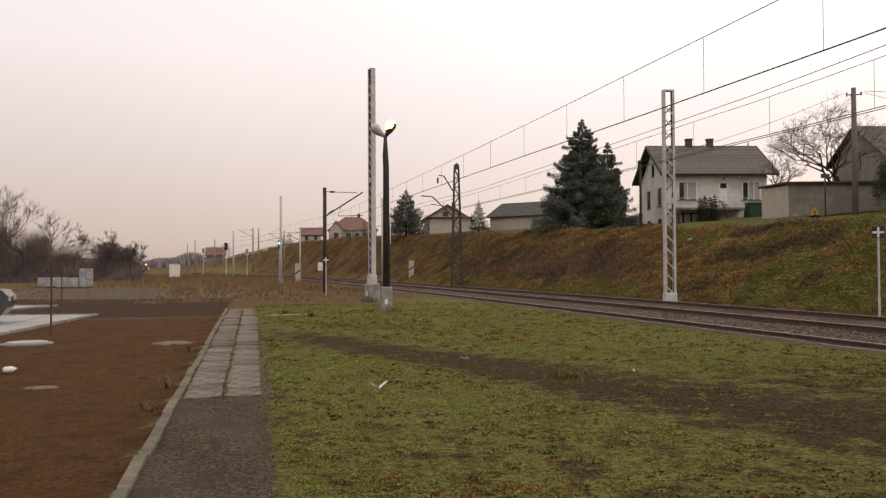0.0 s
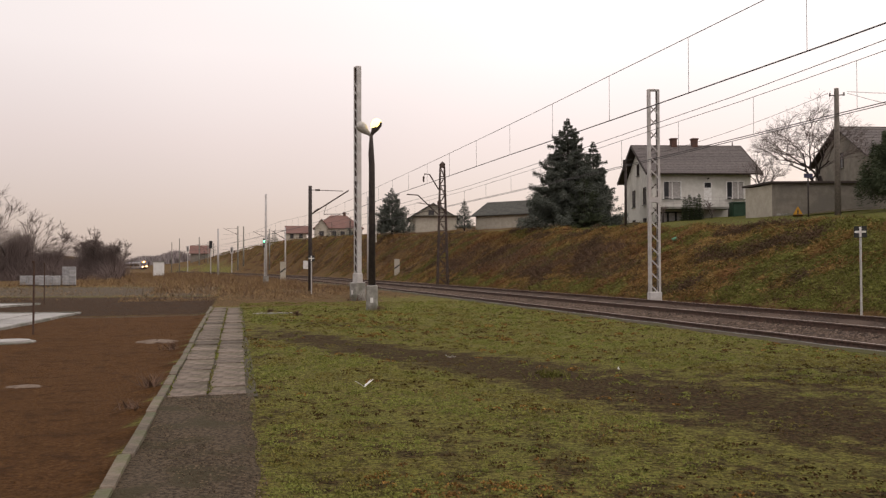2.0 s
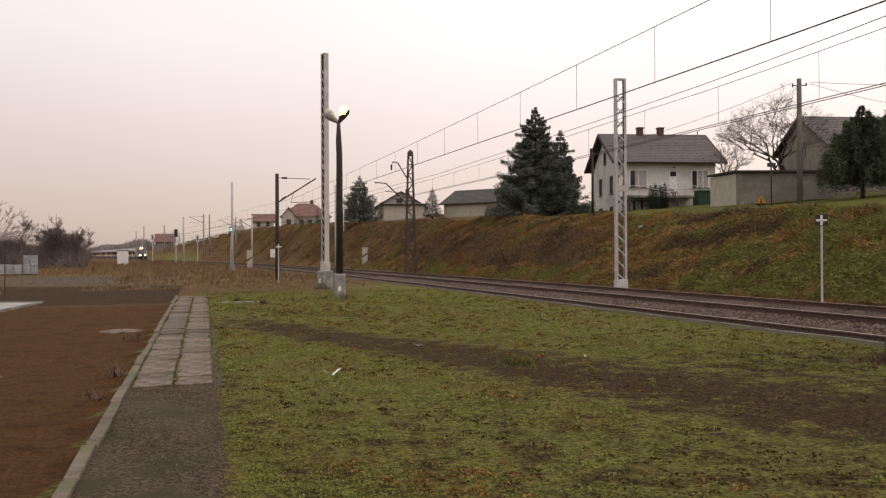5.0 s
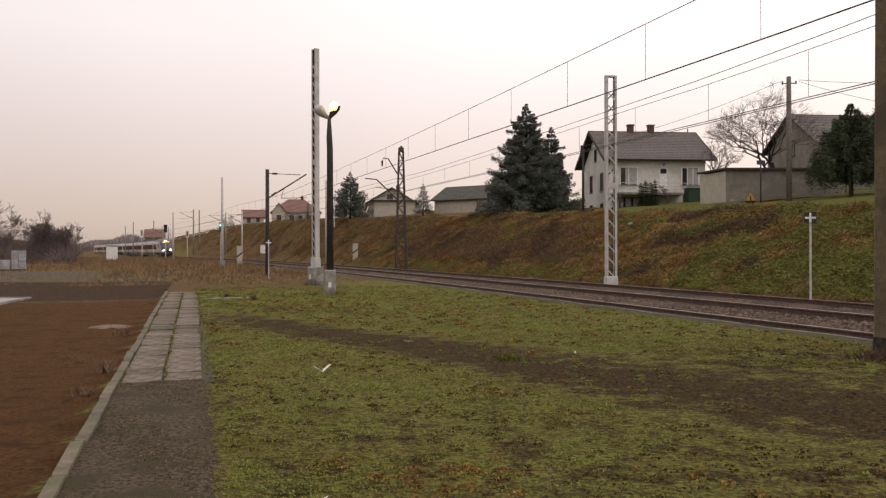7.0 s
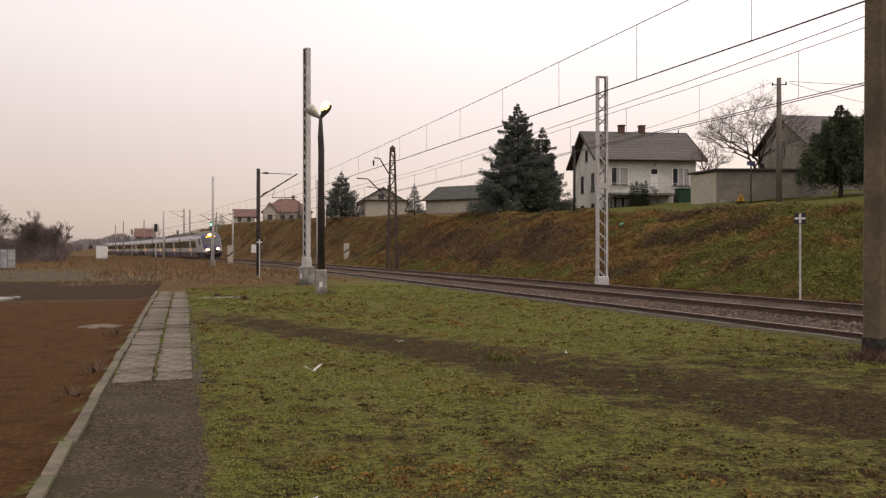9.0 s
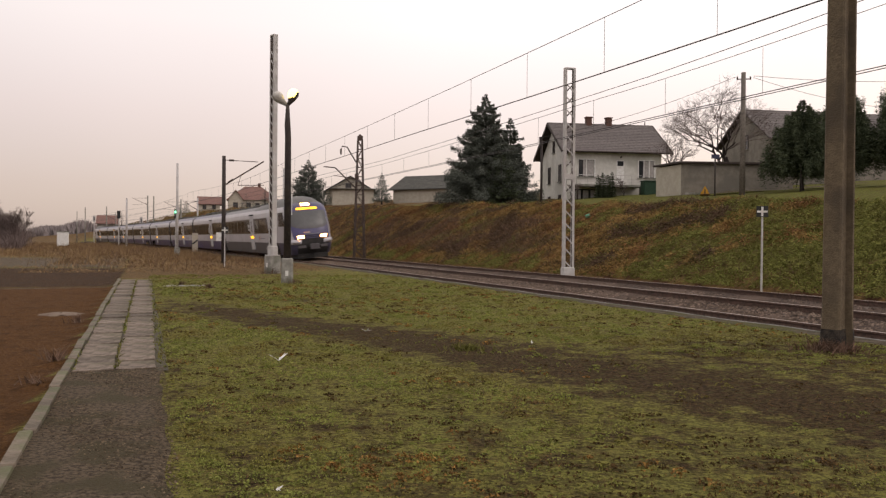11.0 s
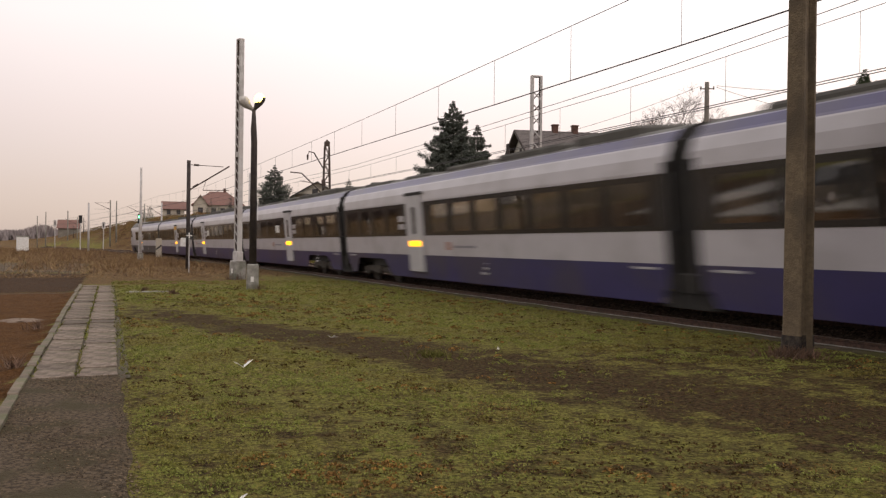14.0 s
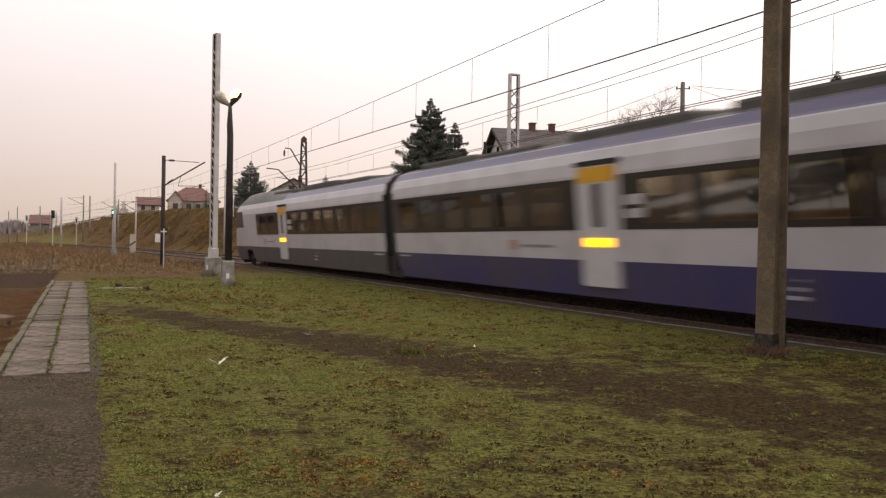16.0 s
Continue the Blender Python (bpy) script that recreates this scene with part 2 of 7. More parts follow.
def ground_material():
    m = bpy.data.materials.new("ground_soil_and_moss")
    m.use_nodes = True
    n, l = m.node_tree.nodes, m.node_tree.links
    b = n["Principled BSDF"]
    b.inputs["Roughness"].default_value, b.inputs["Specular IOR Level"].default_value = 0.95, 0.06
    co = n.new("ShaderNodeTexCoord")

    def noise_tex(scale, detail=6, rough=0.65):
        t = n.new("ShaderNodeTexNoise")
        t.inputs["Scale"].default_value, t.inputs["Detail"].default_value, t.inputs["Roughness"].default_value = scale, detail, rough
        l.new(co.outputs["Object"], t.inputs["Vector"])
        return t.outputs["Fac"]

    def blend(fac, a, bb):
        x = n.new("ShaderNodeMix")
        x.data_type = "RGBA"
        l.new(fac, x.inputs["Factor"])
        for sock, v in (("A", a), ("B", bb)):
            if isinstance(v, tuple):
                x.inputs[sock].default_value = (*v, 1)
            else:
                l.new(v, x.inputs[sock])
        return x.outputs["Result"]

    def sharp(v, lo, hi):
        r = n.new("ShaderNodeMapRange")
        r.interpolation_type = "SMOOTHSTEP"
        r.inputs["From Min"].default_value, r.inputs["From Max"].default_value = lo, hi
        l.new(v, r.inputs[0])
        return r.outputs[0]

    def zone(name, amount=0.9):
        """The mesh's own zone value, its edge broken up by noise."""
        a = n.new("ShaderNodeAttribute")
        a.attribute_name = name
        s1 = n.new("ShaderNodeMath")
        s1.operation = "MULTIPLY_ADD"
        l.new(ragged, s1.inputs[0])
        s1.inputs[1].default_value, s1.inputs[2].default_value = amount, -amount / 2
        s2 = n.new("ShaderNodeMath")
        l.new(s1.outputs[0], s2.inputs[0])
        l.new(a.outputs["Fac"], s2.inputs[1])
        return sharp(s2.outputs[0], 0.26, 0.74)

    fine, mid, big, ragged = noise_tex(22, 6, 0.7), noise_tex(3.2, 8, 0.72), noise_tex(0.8, 6, 0.6), noise_tex(2.3, 9, 0.75)
    clump = noise_tex(8.5, 6, 0.7)
    moss = blend(sharp(fine, 0.38, 0.58), (0.060, 0.053, 0.017), (0.205, 0.190, 0.049))
    moss = blend(sharp(clump, 0.50, 0.60), moss, (0.076, 0.058, 0.022))
    moss = blend(sharp(mid, 0.50, 0.66), moss, blend(sharp(fine, 0.38, 0.60), (0.086, 0.066, 0.024), (0.185, 0.150, 0.050)))
    moss = blend(sharp(big, 0.46, 0.72), moss, blend(sharp(fine, 0.40, 0.58), (0.078, 0.076, 0.022), (0.172, 0.166, 0.046)))
    bare = blend(sharp(fine, 0.38, 0.62), (0.017, 0.011, 0.006), (0.086, 0.054, 0.026))
    bare = blend(sharp(clump, 0.52, 0.62), bare, (0.070, 0.060, 0.022))
    soil = blend(sharp(fine, 0.36, 0.66), (0.062, 0.029, 0.011), (0.136, 0.067, 0.026))
    soil = blend(sharp(clump, 0.50, 0.64), soil, (0.088, 0.043, 0.016))
    soil = blend(sharp(big, 0.50, 0.66), soil, (0.078, 0.038, 0.015))
    soil = blend(sharp(mid, 0.50, 0.64), soil, (0.060, 0.029, 0.012))
    loam = blend(sharp(fine, 0.40, 0.60), (0.018, 0.011, 0.007), (0.096, 0.060, 0.037))
    loam = blend(sharp(mid, 0.52, 0.62), loam, (0.060, 0.034, 0.020))
    loam = blend(sharp(big, 0.50, 0.60), loam, (0.055, 0.036, 0.024))
    gravel = blend(sharp(fine, 0.40, 0.60), (0.050, 0.040, 0.030), (0.175, 0.140, 0.110))
    gravel = blend(sharp(mid, 0.50, 0.60), gravel, (0.075, 0.052, 0.030))
    dry = blend(sharp(fine, 0.40, 0.60), (0.050, 0.029, 0.014), (0.200, 0.125, 0.060))
    dry = blend(sharp(mid, 0.50, 0.60), dry, (0.105, 0.075, 0.032))
    bank = blend(sharp(clump, 0.38, 0.62), (0.062, 0.036, 0.016), (0.165, 0.096, 0.038))
    bank = blend(sharp(mid, 0.50, 0.60), bank, (0.118, 0.086, 0.034))
    bank = blend(sharp(big, 0.50, 0.60), bank, (0.070, 0.036, 0.020))
    lawn = blend(sharp(clump, 0.38, 0.62), (0.070, 0.072, 0.018), (0.128, 0.130, 0.030))
    lawn = blend(sharp(mid, 0.50, 0.60), lawn, (0.088, 0.066, 0.024))
    col = moss
    for nm, c, am in (("bare", bare, 3.2), ("soil", soil, 0.5), ("loam", loam, 1.2), ("gravel", gravel, 2.0), ("dry", dry, 2.4),
                      ("bank", bank, 1.6), ("lawn", lawn, 2.2)):
        col = blend(zone(nm, am), col, c)
    l.new(col, b.inputs["Base Color"])
    bp = n.new("ShaderNodeBump")
    bp.inputs["Strength"].default_value, bp.inputs["Distance"].default_value = 0.9, 0.06
    add = n.new("ShaderNodeMath")
    l.new(fine, add.inputs[0])
    l.new(mid, add.inputs[1])
    l.new(add.outputs[0], bp.inputs["Height"])
    l.new(bp.outputs[0], b.inputs["Normal"])
    return m


def build_ground():
    xs = spread(-2600, 2600, -18, 16, 0.3)
    ys = spread(-700, 3200, 2.0, 44, 0.3)
    gx, gy = np.meshgrid(xs, ys)
    x, y = gx.ravel(), gy.ravel()
    s, off = near_line(x, y)
    z = terrain(x, y, s, off)
    al, ac = (x - KERB_A.x) * PD.x + (y - KERB_A.y) * PD.y, (x - KERB_A.x) * PN.x + (y - KERB_A.y) * PN.y
    hollow = (ac < -0.1) & (y < 60)
    z = z - 0.05 * hollow  # the building plot lies a little lower than the kerb
    me = bpy.data.meshes.new("ground")
    nx, ny = len(xs), len(ys)
    i = np.arange(nx * ny).reshape(ny, nx)
    f = np.stack([i[:-1, :-1], i[:-1, 1:], i[1:, 1:], i[1:, :-1]], -1).reshape(-1, 4)
    me.from_pydata(np.stack([x, y, z], 1).tolist(), [], f.tolist())
    me.polygons.foreach_set("use_smooth", [True] * len(me.polygons))
    ramp01 = lambda v, a, b: np.clip((v - a) / (b - a), 0, 1)
    plot = (ac < 0)
    rut = np.abs((x + 2.59) * 0.834 + (y - 18.0) * 0.552)  # the wheel track worn through the moss
    rut = 1 - ramp01(rut, 0.25, 1.5 + 0.28 * np.clip(x, 0, 5))
    rut = rut * ramp01(x, -5.5, -2.5)
    rut2 = np.abs((x + 4.4) * 0.60 + (y - 23.5) * 0.8)
    rut = np.maximum(rut, 0.75 * (1 - ramp01(rut2, 0.1, 1.0)) * ramp01(x, -6, -4) * (1 - ramp01(x, -1, 1)))
    spots = 0.55 * np.sin(x * 0.9 + 2 * np.sin(y * 0.5)) * np.sin(y * 0.8) - 0.15
    worn = np.maximum(0.56 * ramp01(x, 1.0, 4.5) * (1 - ramp01(y, 11, 15)), 0.36 * ramp01(x, -1.6, -0.6) * (1 - ramp01(y, 7.5, 10.5)))
    verge = 1 - ramp01(np.abs(ac - 1.3), 0.0, 0.35)
    zones = {
        "bare": np.clip(np.maximum(np.maximum(np.maximum(rut * 0.95, worn), spots * 0.8), verge * 0.5), 0, 1) * (~plot),
        "soil": plot * (1 - ramp01(al, 22.0, 23.5)) * (1 - ramp01(-ac, 30, 34)) * 1.0,
        "loam": plot * ramp01(al, 22.0, 23.5) * (1 - ramp01(y, 42, 47)) * (1 - ramp01(-ac, 22, 30)),
        "gravel": plot * np.maximum(ramp01(y, 42, 47) * (1 - ramp01(y, 62, 72)) * 0.75,
                                    (1 - ramp01(np.abs(al - 22.2), 0.15, 0.5)) * 0.62),
        "dry": np.maximum(ramp01(al, 24.8, 27.5) * ramp01(y, 29, 33) * ~plot * (off < -4.2) * (1 - 0.45 * ramp01(x, -5.5, -3)),
                          np.maximum(ramp01(y, 60, 72) * ((off < -1.2) | (s > 250)), ramp01(al, 25.5, 28) * ramp01(y, 36, 46) * ~plot)) * 1.0,
        "bank": np.maximum(ramp01(off, 7.0, 8.0) * np.maximum(1 - ramp01(off, 15.6, 17.5), ramp01(s, 25, 60)), ramp01(s, 55, 85) * ramp01(off, 5.4, 6.0)),
        "lawn": np.maximum(ramp01(off, 15.5, 17.5) * (1 - ramp01(s, 20, 50)), 0.72 * ramp01(off, 8.5, 10.5) * ramp01(-s, 9, 19)),
    }
    for k, v in zones.items():
        a = me.attributes.new(k, "FLOAT", "POINT")
        a.data.foreach_set("value", np.ascontiguousarray(v, dtype=np.float32))
    me.materials.append(ground_material())
    return tagged(new("ground", me), "mossy grass, brown soil and a brushy railway bank", "ground", kind="structure")


build_ground()


# ---------------------------------------------------------------- tracks
RAIL_Z = {"near": (0.15, 0.295), "far": (0.03, 0.17)}  # heads of the inner and the outer rail


def build_rail(off, z, label):
    prof = [(-0.036, 0), (0.036, 0), (0.036, -0.03), (0.012, -0.05), (0.012, -0.14), (0.07, -0.165), (0.07, -0.175),
            (-0.07, -0.175), (-0.07, -0.165), (-0.012, -0.14), (-0.012, -0.05), (-0.036, -0.03)]
    grid = []
    for s in np.concatenate([np.arange(-75, 120, 3.0), np.arange(120, 420, 10.0)]):
        x, y, th = line(s, off)
        grid.append([(x + a * math.cos(th), y + a * math.sin(th), z + h) for a, h in prof])
    sh = Shape().sheet(grid, True)
    ob = solid("rail", sh, M["rust_rail"], label, "rail", "rails of the two tracks")
    ob.data.materials.append(M["rail_top"])
    n = len(prof)
    for p in ob.data.polygons:
        if p.index % n == 0:
            p.material_index = 1
    return ob


build_rail(-0.75, RAIL_Z["near"][0], "rust-brown steel rail beside the mossy platform")
build_rail(0.75, RAIL_Z["near"][1], "raised outer steel rail of the canted near track")
build_rail(3.27, RAIL_Z["far"][0], "rust-brown steel rail of the far track")
build_rail(4.77, RAIL_Z["far"][1], "outer steel rail of the far track below the bank")


def build_ballast(o0, z0, o1, z1, edge0, edge1):
    prof = [(o0 - edge0, -0.28), (o0 - 0.3, z0 - 0.145), (o0, z0 - 0.118), (o1, z1 - 0.118), (o1 + 0.45, z1 - 0.14), (o1 + edge1, -0.28)]
    grid = []
    rnd = random.Random(5)
    for s in np.concatenate([np.arange(-75, 60, 0.6), np.arange(60, 420, 5.0)]):
        row = []
        for k in range(len(prof) - 1):
            for u in (0, 0.25, 0.5, 0.75):
                o = prof[k][0] + (prof[k + 1][0] - prof[k][0]) * u
                h = prof[k][1] + (prof[k + 1][1] - prof[k][1]) * u
                x, y, th = line(s, o)
                row.append((x, y, h + rnd.uniform(-0.025, 0.02)))
        grid.append(row)
    return solid("ballast_bed", Shape().sheet(grid), M["ballast"], "grey-brown crushed stone bed under the rails", "ballast", kind="structure")


build_ballast(-0.75, RAIL_Z["near"][0], 0.75, RAIL_Z["near"][1], 0.5, 1.5)
build_ballast(3.27, RAIL_Z["far"][0], 4.77, RAIL_Z["far"][1], 1.5, 1.6)


def build_stones():
    rnd = random.Random(11)
    sh = Shape()
    for _ in range(38000):
        s = rnd.uniform(-52, 0) if rnd.random() < 0.8 else rnd.uniform(0, 45)
        o = rnd.choice((rnd.uniform(-0.68, 0.68), rnd.uniform(-0.68, 0.68), rnd.uniform(0.8, 2.2), rnd.uniform(3.3, 4.7)))
        if o < 2.5:
            z = np.interp(o, (-1.3, -0.75, 0.75, 1.3, 2.2), (-0.04, 0.0, 0.145, 0.13, -0.22))
        else:
            z = np.interp(o, (3.27, 4.77), (-0.12, 0.02))
        x, y, th = line(s, o)
        r = rnd.uniform(0.020, 0.046)
        q = rnd.uniform(0, 6.3)
        c, sn = math.cos(q), math.sin(q)
        a, b2, h = r * rnd.uniform(0.8, 1.4), r * rnd.uniform(0.6, 1.1), r * rnd.uniform(0.5, 0.9)
        z += 0.03 if o < 0.8 else 0.015
        vs = [(x + a * c, y + a * sn, z), (x - b2 * sn, y + b2 * c, z + 0.01), (x - a * c, y - a * sn, z), (x + b2 * sn, y - b2 * c, z), (x + 0.2 * r, y, z + h)]
        sh.add(vs, [(0, 1, 4), (1, 2, 4), (2, 3, 4), (3, 0, 4)])
    solid("ballast_stones", sh, M["stone"], "loose crushed stones between the rails", "stones", kind="stuff")


build_stones()


def build_sleepers():
    me = mesh_of("sleeper", Shape().box(-1.28, 1.28, -0.12, 0.12, -0.2, 0.0, 0.03), M["sleeper"])
    for key, o, rng in (("near", 0.0, (-58, 116)), ("far", 4.02, (-58, 40))):
        z0, z1 = RAIL_Z[key]
        track = thing("railway_track", "concrete sleepers of the canted " + key + " track", "track", kind="structure")
        for s in np.arange(rng[0], rng[1], 0.62):
            x, y, th = line(s, o)
            ob = new("sleeper", me)
            ob.parent = track
            ob.matrix_basis = pose(x, y, (z0 + z1) / 2 - 0.135, 0, 0, 0) @ pose(0, 0, 0, 0, 0, math.degrees(th)) @ pose(0, 0, 0, 0, -CANT, 0)


# the old platform's edge: a low concrete lip along the near rail
M["edge"] = mat("mossy_edge_concrete", (0.085, 0.066, 0.046), (0.045, 0.036, 0.020), 5, 0.95, 0.6, c3=(0.062, 0.058, 0.020), scale3=0.9, spec=0.15)


def build_platform_edge():
    grid = []
    for s in np.arange(-75, 30, 1.5):
        row = []
        for o, z in ((-1.50, -0.02), (-1.36, 0.045), (-1.28, 0.055), (-1.012, 0.063), (-1.008, -0.1)):
            x, y, th = line(s, o)
            row.append((x, y, z + 0.010 * math.sin(s * 1.7 + o)))
        grid.append(row)
    edge = solid("platform_edge", Shape().sheet(grid), M["edge"], "low mossy platform edge with a pale concrete lip", "platform", kind="structure")
    lip = [[(*line(s, o)[:2], z + 0.010 * math.sin(s * 1.7 + o)) for o, z in ((-1.010, -0.2), (-1.005, 0.072), (-0.975, 0.074), (-0.950, -0.25))] for s in np.arange(-75, 30, 1.5)]
    part("lip", Shape().sheet(lip), M["concrete"], edge, "pale concrete lip")


build_platform_edge()


# ---------------------------------------------------------------- path
M["slab"] = mat("worn_grey_slab", (0.190, 0.152, 0.124), (0.102, 0.080, 0.062), 9, 0.9, 0.18, 40, c3=(0.090, 0.078, 0.050), scale3=1.6, spec=0.15, per_object=0.32)
M["asphalt"] = mat("old_grey_asphalt", (0.125, 0.093, 0.062), (0.038, 0.027, 0.017), 26, 0.95, 0.9, 45, c3=(0.060, 0.048, 0.026), scale3=2.2, spec=0.15)
M["kerb"] = mat("mossy_kerb_stone", (0.165, 0.130, 0.098), (0.100, 0.078, 0.055), 6, 0.9, 0.4, c3=(0.10, 0.10, 0.05), scale3=1.7, per_object=0.15)


def path_point(al, ac, z=0.0):
    return KERB_A.x + PD.x * al + PN.x * ac, KERB_A.y + PD.y * al + PN.y * ac, z


def build_grit(walkway):
    rnd = random.Random(31)
    sh = Shape()
    for _ in range(9000):
        al, ac = 4.15 - 8.5 * rnd.random() ** 1.2, rnd.uniform(0.12, 1.08)
        x, y, z = path_point(al, ac, 0.036)
        r = rnd.uniform(0.004, 0.011)
        q = rnd.uniform(0, 6.3)
        c, sn = r * math.cos(q), r * math.sin(q)
        sh.add([(x + c, y + sn, z), (x - sn, y + c, z), (x - c, y - sn, z), (x + sn, y - c, z), (x + 0.3 * c, y, z + r * rnd.uniform(0.4, 0.9))],
               [(0, 1, 4), (1, 2, 4), (2, 3, 4), (3, 0, 4)])
    ob = part("grit", sh, island(mat("path_grit", (0.120, 0.090, 0.060), (0.060, 0.042, 0.026), 5, 0.95, spec=0.15), 0.3, 1.7), walkway, "loose grit and leaf crumbs")
    tagged(ob, kind="stuff")


def build_path():
    ang = math.degrees(math.atan2(PD.y, PD.x)) - 90
    walkway = thing("footpath", "worn path of grey concrete slabs with a kerb", "footpath", kind="structure")
    rnd = random.Random(3)
    # a strip of old asphalt up to the first slab
    grid = []
    for al in np.arange(-30, 4.2, 0.25):
        row = []
        for ac in np.linspace(0.1, 1.04, 9):
            edge = 0.02 * math.sin(al * 5.1) + 0.02 * math.sin(al * 12.7) if ac > 0.95 else 0
            row.append(path_point(al, ac + edge, 0.035 + 0.008 * math.sin(al * 2.2 + ac * 5) - (0.03 if ac > 0.98 else 0)))
        grid.append(row)
    M["joint"] = mat("mossy_joint_soil", (0.075, 0.066, 0.035), (0.045, 0.034, 0.022), 12, 0.95, 0.5)
    fill = [[path_point(a_, c_, 0.02) for c_ in np.linspace(0.1, 1.13, 4)] for a_ in np.arange(4.0, 25.4, 0.5)]
    part("joint_filling", Shape().sheet(fill), M["joint"], walkway, "mossy soil in the joints")
    part("asphalt_strip", Shape().sheet(grid), M["asphalt"], walkway, "cracked old asphalt")
    for k in (0, 1):
        al = 4.10 if k == 0 else 4.14
        while al < 25.3:
            ln = rnd.uniform(0.48, 0.82)
            w = 0.44 + 0.06 * (al - 5) / 20
            i0, i1 = rnd.uniform(0.002, 0.014), rnd.uniform(0.002, 0.014)
            sh = Shape().box(-w / 2 + i0, w / 2 - i1, 0.005, ln - 0.005, -0.08, 0.042, 0.010)
            ob = part("slab", sh, M["slab"], walkway)
            x, y, z = path_point(al, 0.12 + w / 2 + k * (w + 0.01))
            ob.matrix_basis = pose(x, y, rnd.uniform(-0.012, 0.012), rnd.uniform(-1.0, 1.0), rnd.uniform(-1.4, 1.4), ang + rnd.uniform(-1.0, 1.0))
            al += ln + rnd.uniform(0.0, 0.012)
    al = -30.0
    while al < 25.4:
        sh = Shape().box(-0.047, 0.047, 0.008, 0.98, -0.15, 0.06, 0.015)
        ob = part("kerb_stone", sh, M["kerb"], walkway)
        x, y, z = path_point(al, 0.062)
        ob.matrix_basis = pose(x + rnd.uniform(-0.012, 0.012), y, rnd.uniform(-0.012, 0.012), rnd.uniform(-0.6, 0.6), rnd.uniform(-3, 3), ang + rnd.uniform(-0.8, 0.8))
        al += 1.0
    build_grit(walkway)


build_path()


# ---------------------------------------------------------------- the train
M["tr_white"] = mat("white_train_paint", (0.43, 0.41, 0.435), (0.40, 0.38, 0.405), 1.5, 0.32, c3=(0.36, 0.34, 0.355), scale3=0.9, spec=0.5)
M["tr_blue"] = mat("dark_blue_train_paint", (0.052, 0.044, 0.132), (0.046, 0.040, 0.112), 1.5, 0.32, spec=0.5, c3=(0.062, 0.052, 0.098), scale3=0.5)
M["tr_grey"] = mat("dusty_grey_train_paint", (0.085, 0.078, 0.082), (0.070, 0.062, 0.066), 1.5, 0.45)
M["tr_grey2"] = mat("mid_grey_train_paint", (0.15, 0.14, 0.145), (0.12, 0.112, 0.116), 1.5, 0.4)
M["tr_nose"] = mat("dusty_blue_skirt_paint", (0.055, 0.05, 0.085), (0.048, 0.044, 0.072), 1.5, 0.4)
M["tr_roof"] = mat("sooty_train_roof", (0.095, 0.09, 0.08), (0.06, 0.056, 0.05), 2.0, 0.7, 0.2)
M["tr_hood"] = mat("dusty_grey_cab_roof", (0.118, 0.112, 0.104), (0.090, 0.084, 0.078), 1.2, 0.55)
M["tr_glass"] = shiny("black_window_band", (0.026, 0.023, 0.022), 0.15, 0.7)
M["tr_letter"] = mat("grey_lettering", (0.20, 0.19, 0.22), (0.17, 0.165, 0.19), 2, 0.4)
M["tr_red"] = mat("faded_red_emblem", (0.36, 0.20, 0.17), (0.33, 0.25, 0.23), 4, 0.4)
M["tr_screen"] = shiny("tinted_windscreen", (0.072, 0.070, 0.070), 0.32, 0.5)


def tinted_pane(name, tint, gloss):
    """Thin see-through tinted glass with a little mirror gloss."""
    m = bpy.data.materials.new(name)
    m.use_nodes = True
    n, l = m.node_tree.nodes, m.node_tree.links
    n.clear()
    out, mx, tr, gl = (n.new("ShaderNode" + k) for k in ("OutputMaterial", "MixShader", "BsdfTransparent", "BsdfGlossy"))
    tr.inputs["Color"].default_value = (*tint, 1)
    gl.inputs["Roughness"].default_value = 0.04
    mx.inputs[0].default_value = gloss
    l.new(tr.outputs[0], mx.inputs[1])
    l.new(gl.outputs[0], mx.inputs[2])
    l.new(mx.outputs[0], out.inputs[0])
    return m


M["tr_pane"] = tinted_pane("tinted_window_pane", (0.56, 0.53, 0.49), 0.22)
M["tr_seat"] = mat("grey_seat_cloth", (0.20, 0.18, 0.165), (0.15, 0.135, 0.125), 6, 0.9, per_object=0.4)
M["tr_inside"] = mat("pale_interior_panel", (0.60, 0.57, 0.53), (0.52, 0.49, 0.46), 3, 0.6)
M["tr_tube"] = glow("warm_ceiling_light", (1.0, 0.88, 0.74), 2.4, (0.6, 0.57, 0.53))
M["tr_door"] = mat("pale_grey_door_paint", (0.46, 0.45, 0.47), (0.42, 0.41, 0.43), 2, 0.35)
M["tr_black"] = mat("black_rubber_grime_and_shade", (0.014, 0.013, 0.013), (0.024, 0.021, 0.019), 4, 0.8)
M["tr_yellow"] = mat("yellow_class_stripe", (0.62, 0.33, 0.01), (0.55, 0.28, 0.01), 2, 0.4)
M["tr_amber"] = glow("amber_door_light", (1.0, 0.42, 0.01), 2.6, (0.5, 0.2, 0.02))
M["tr_head"] = glow("headlight", (1.0, 0.38, 0.085), 65.0)
M["tr_disp"] = glow("destination_display", (1.0, 0.50, 0.02), 3.0, (0.1, 0.05, 0.01))
M["tr_steel"] = mat("bogie_steel", (0.058, 0.047, 0.038), (0.028, 0.023, 0.020), 6, 0.7, 0.2)
SIDE = [(1.36, 0.39), (1.42, 1.15), (1.42, 2.95), (1.38, 3.22), (1.28, 3.44), (1.20, 3.52), (1.06, 3.68), (0.70, 3.80), (0.0, 3.84)]


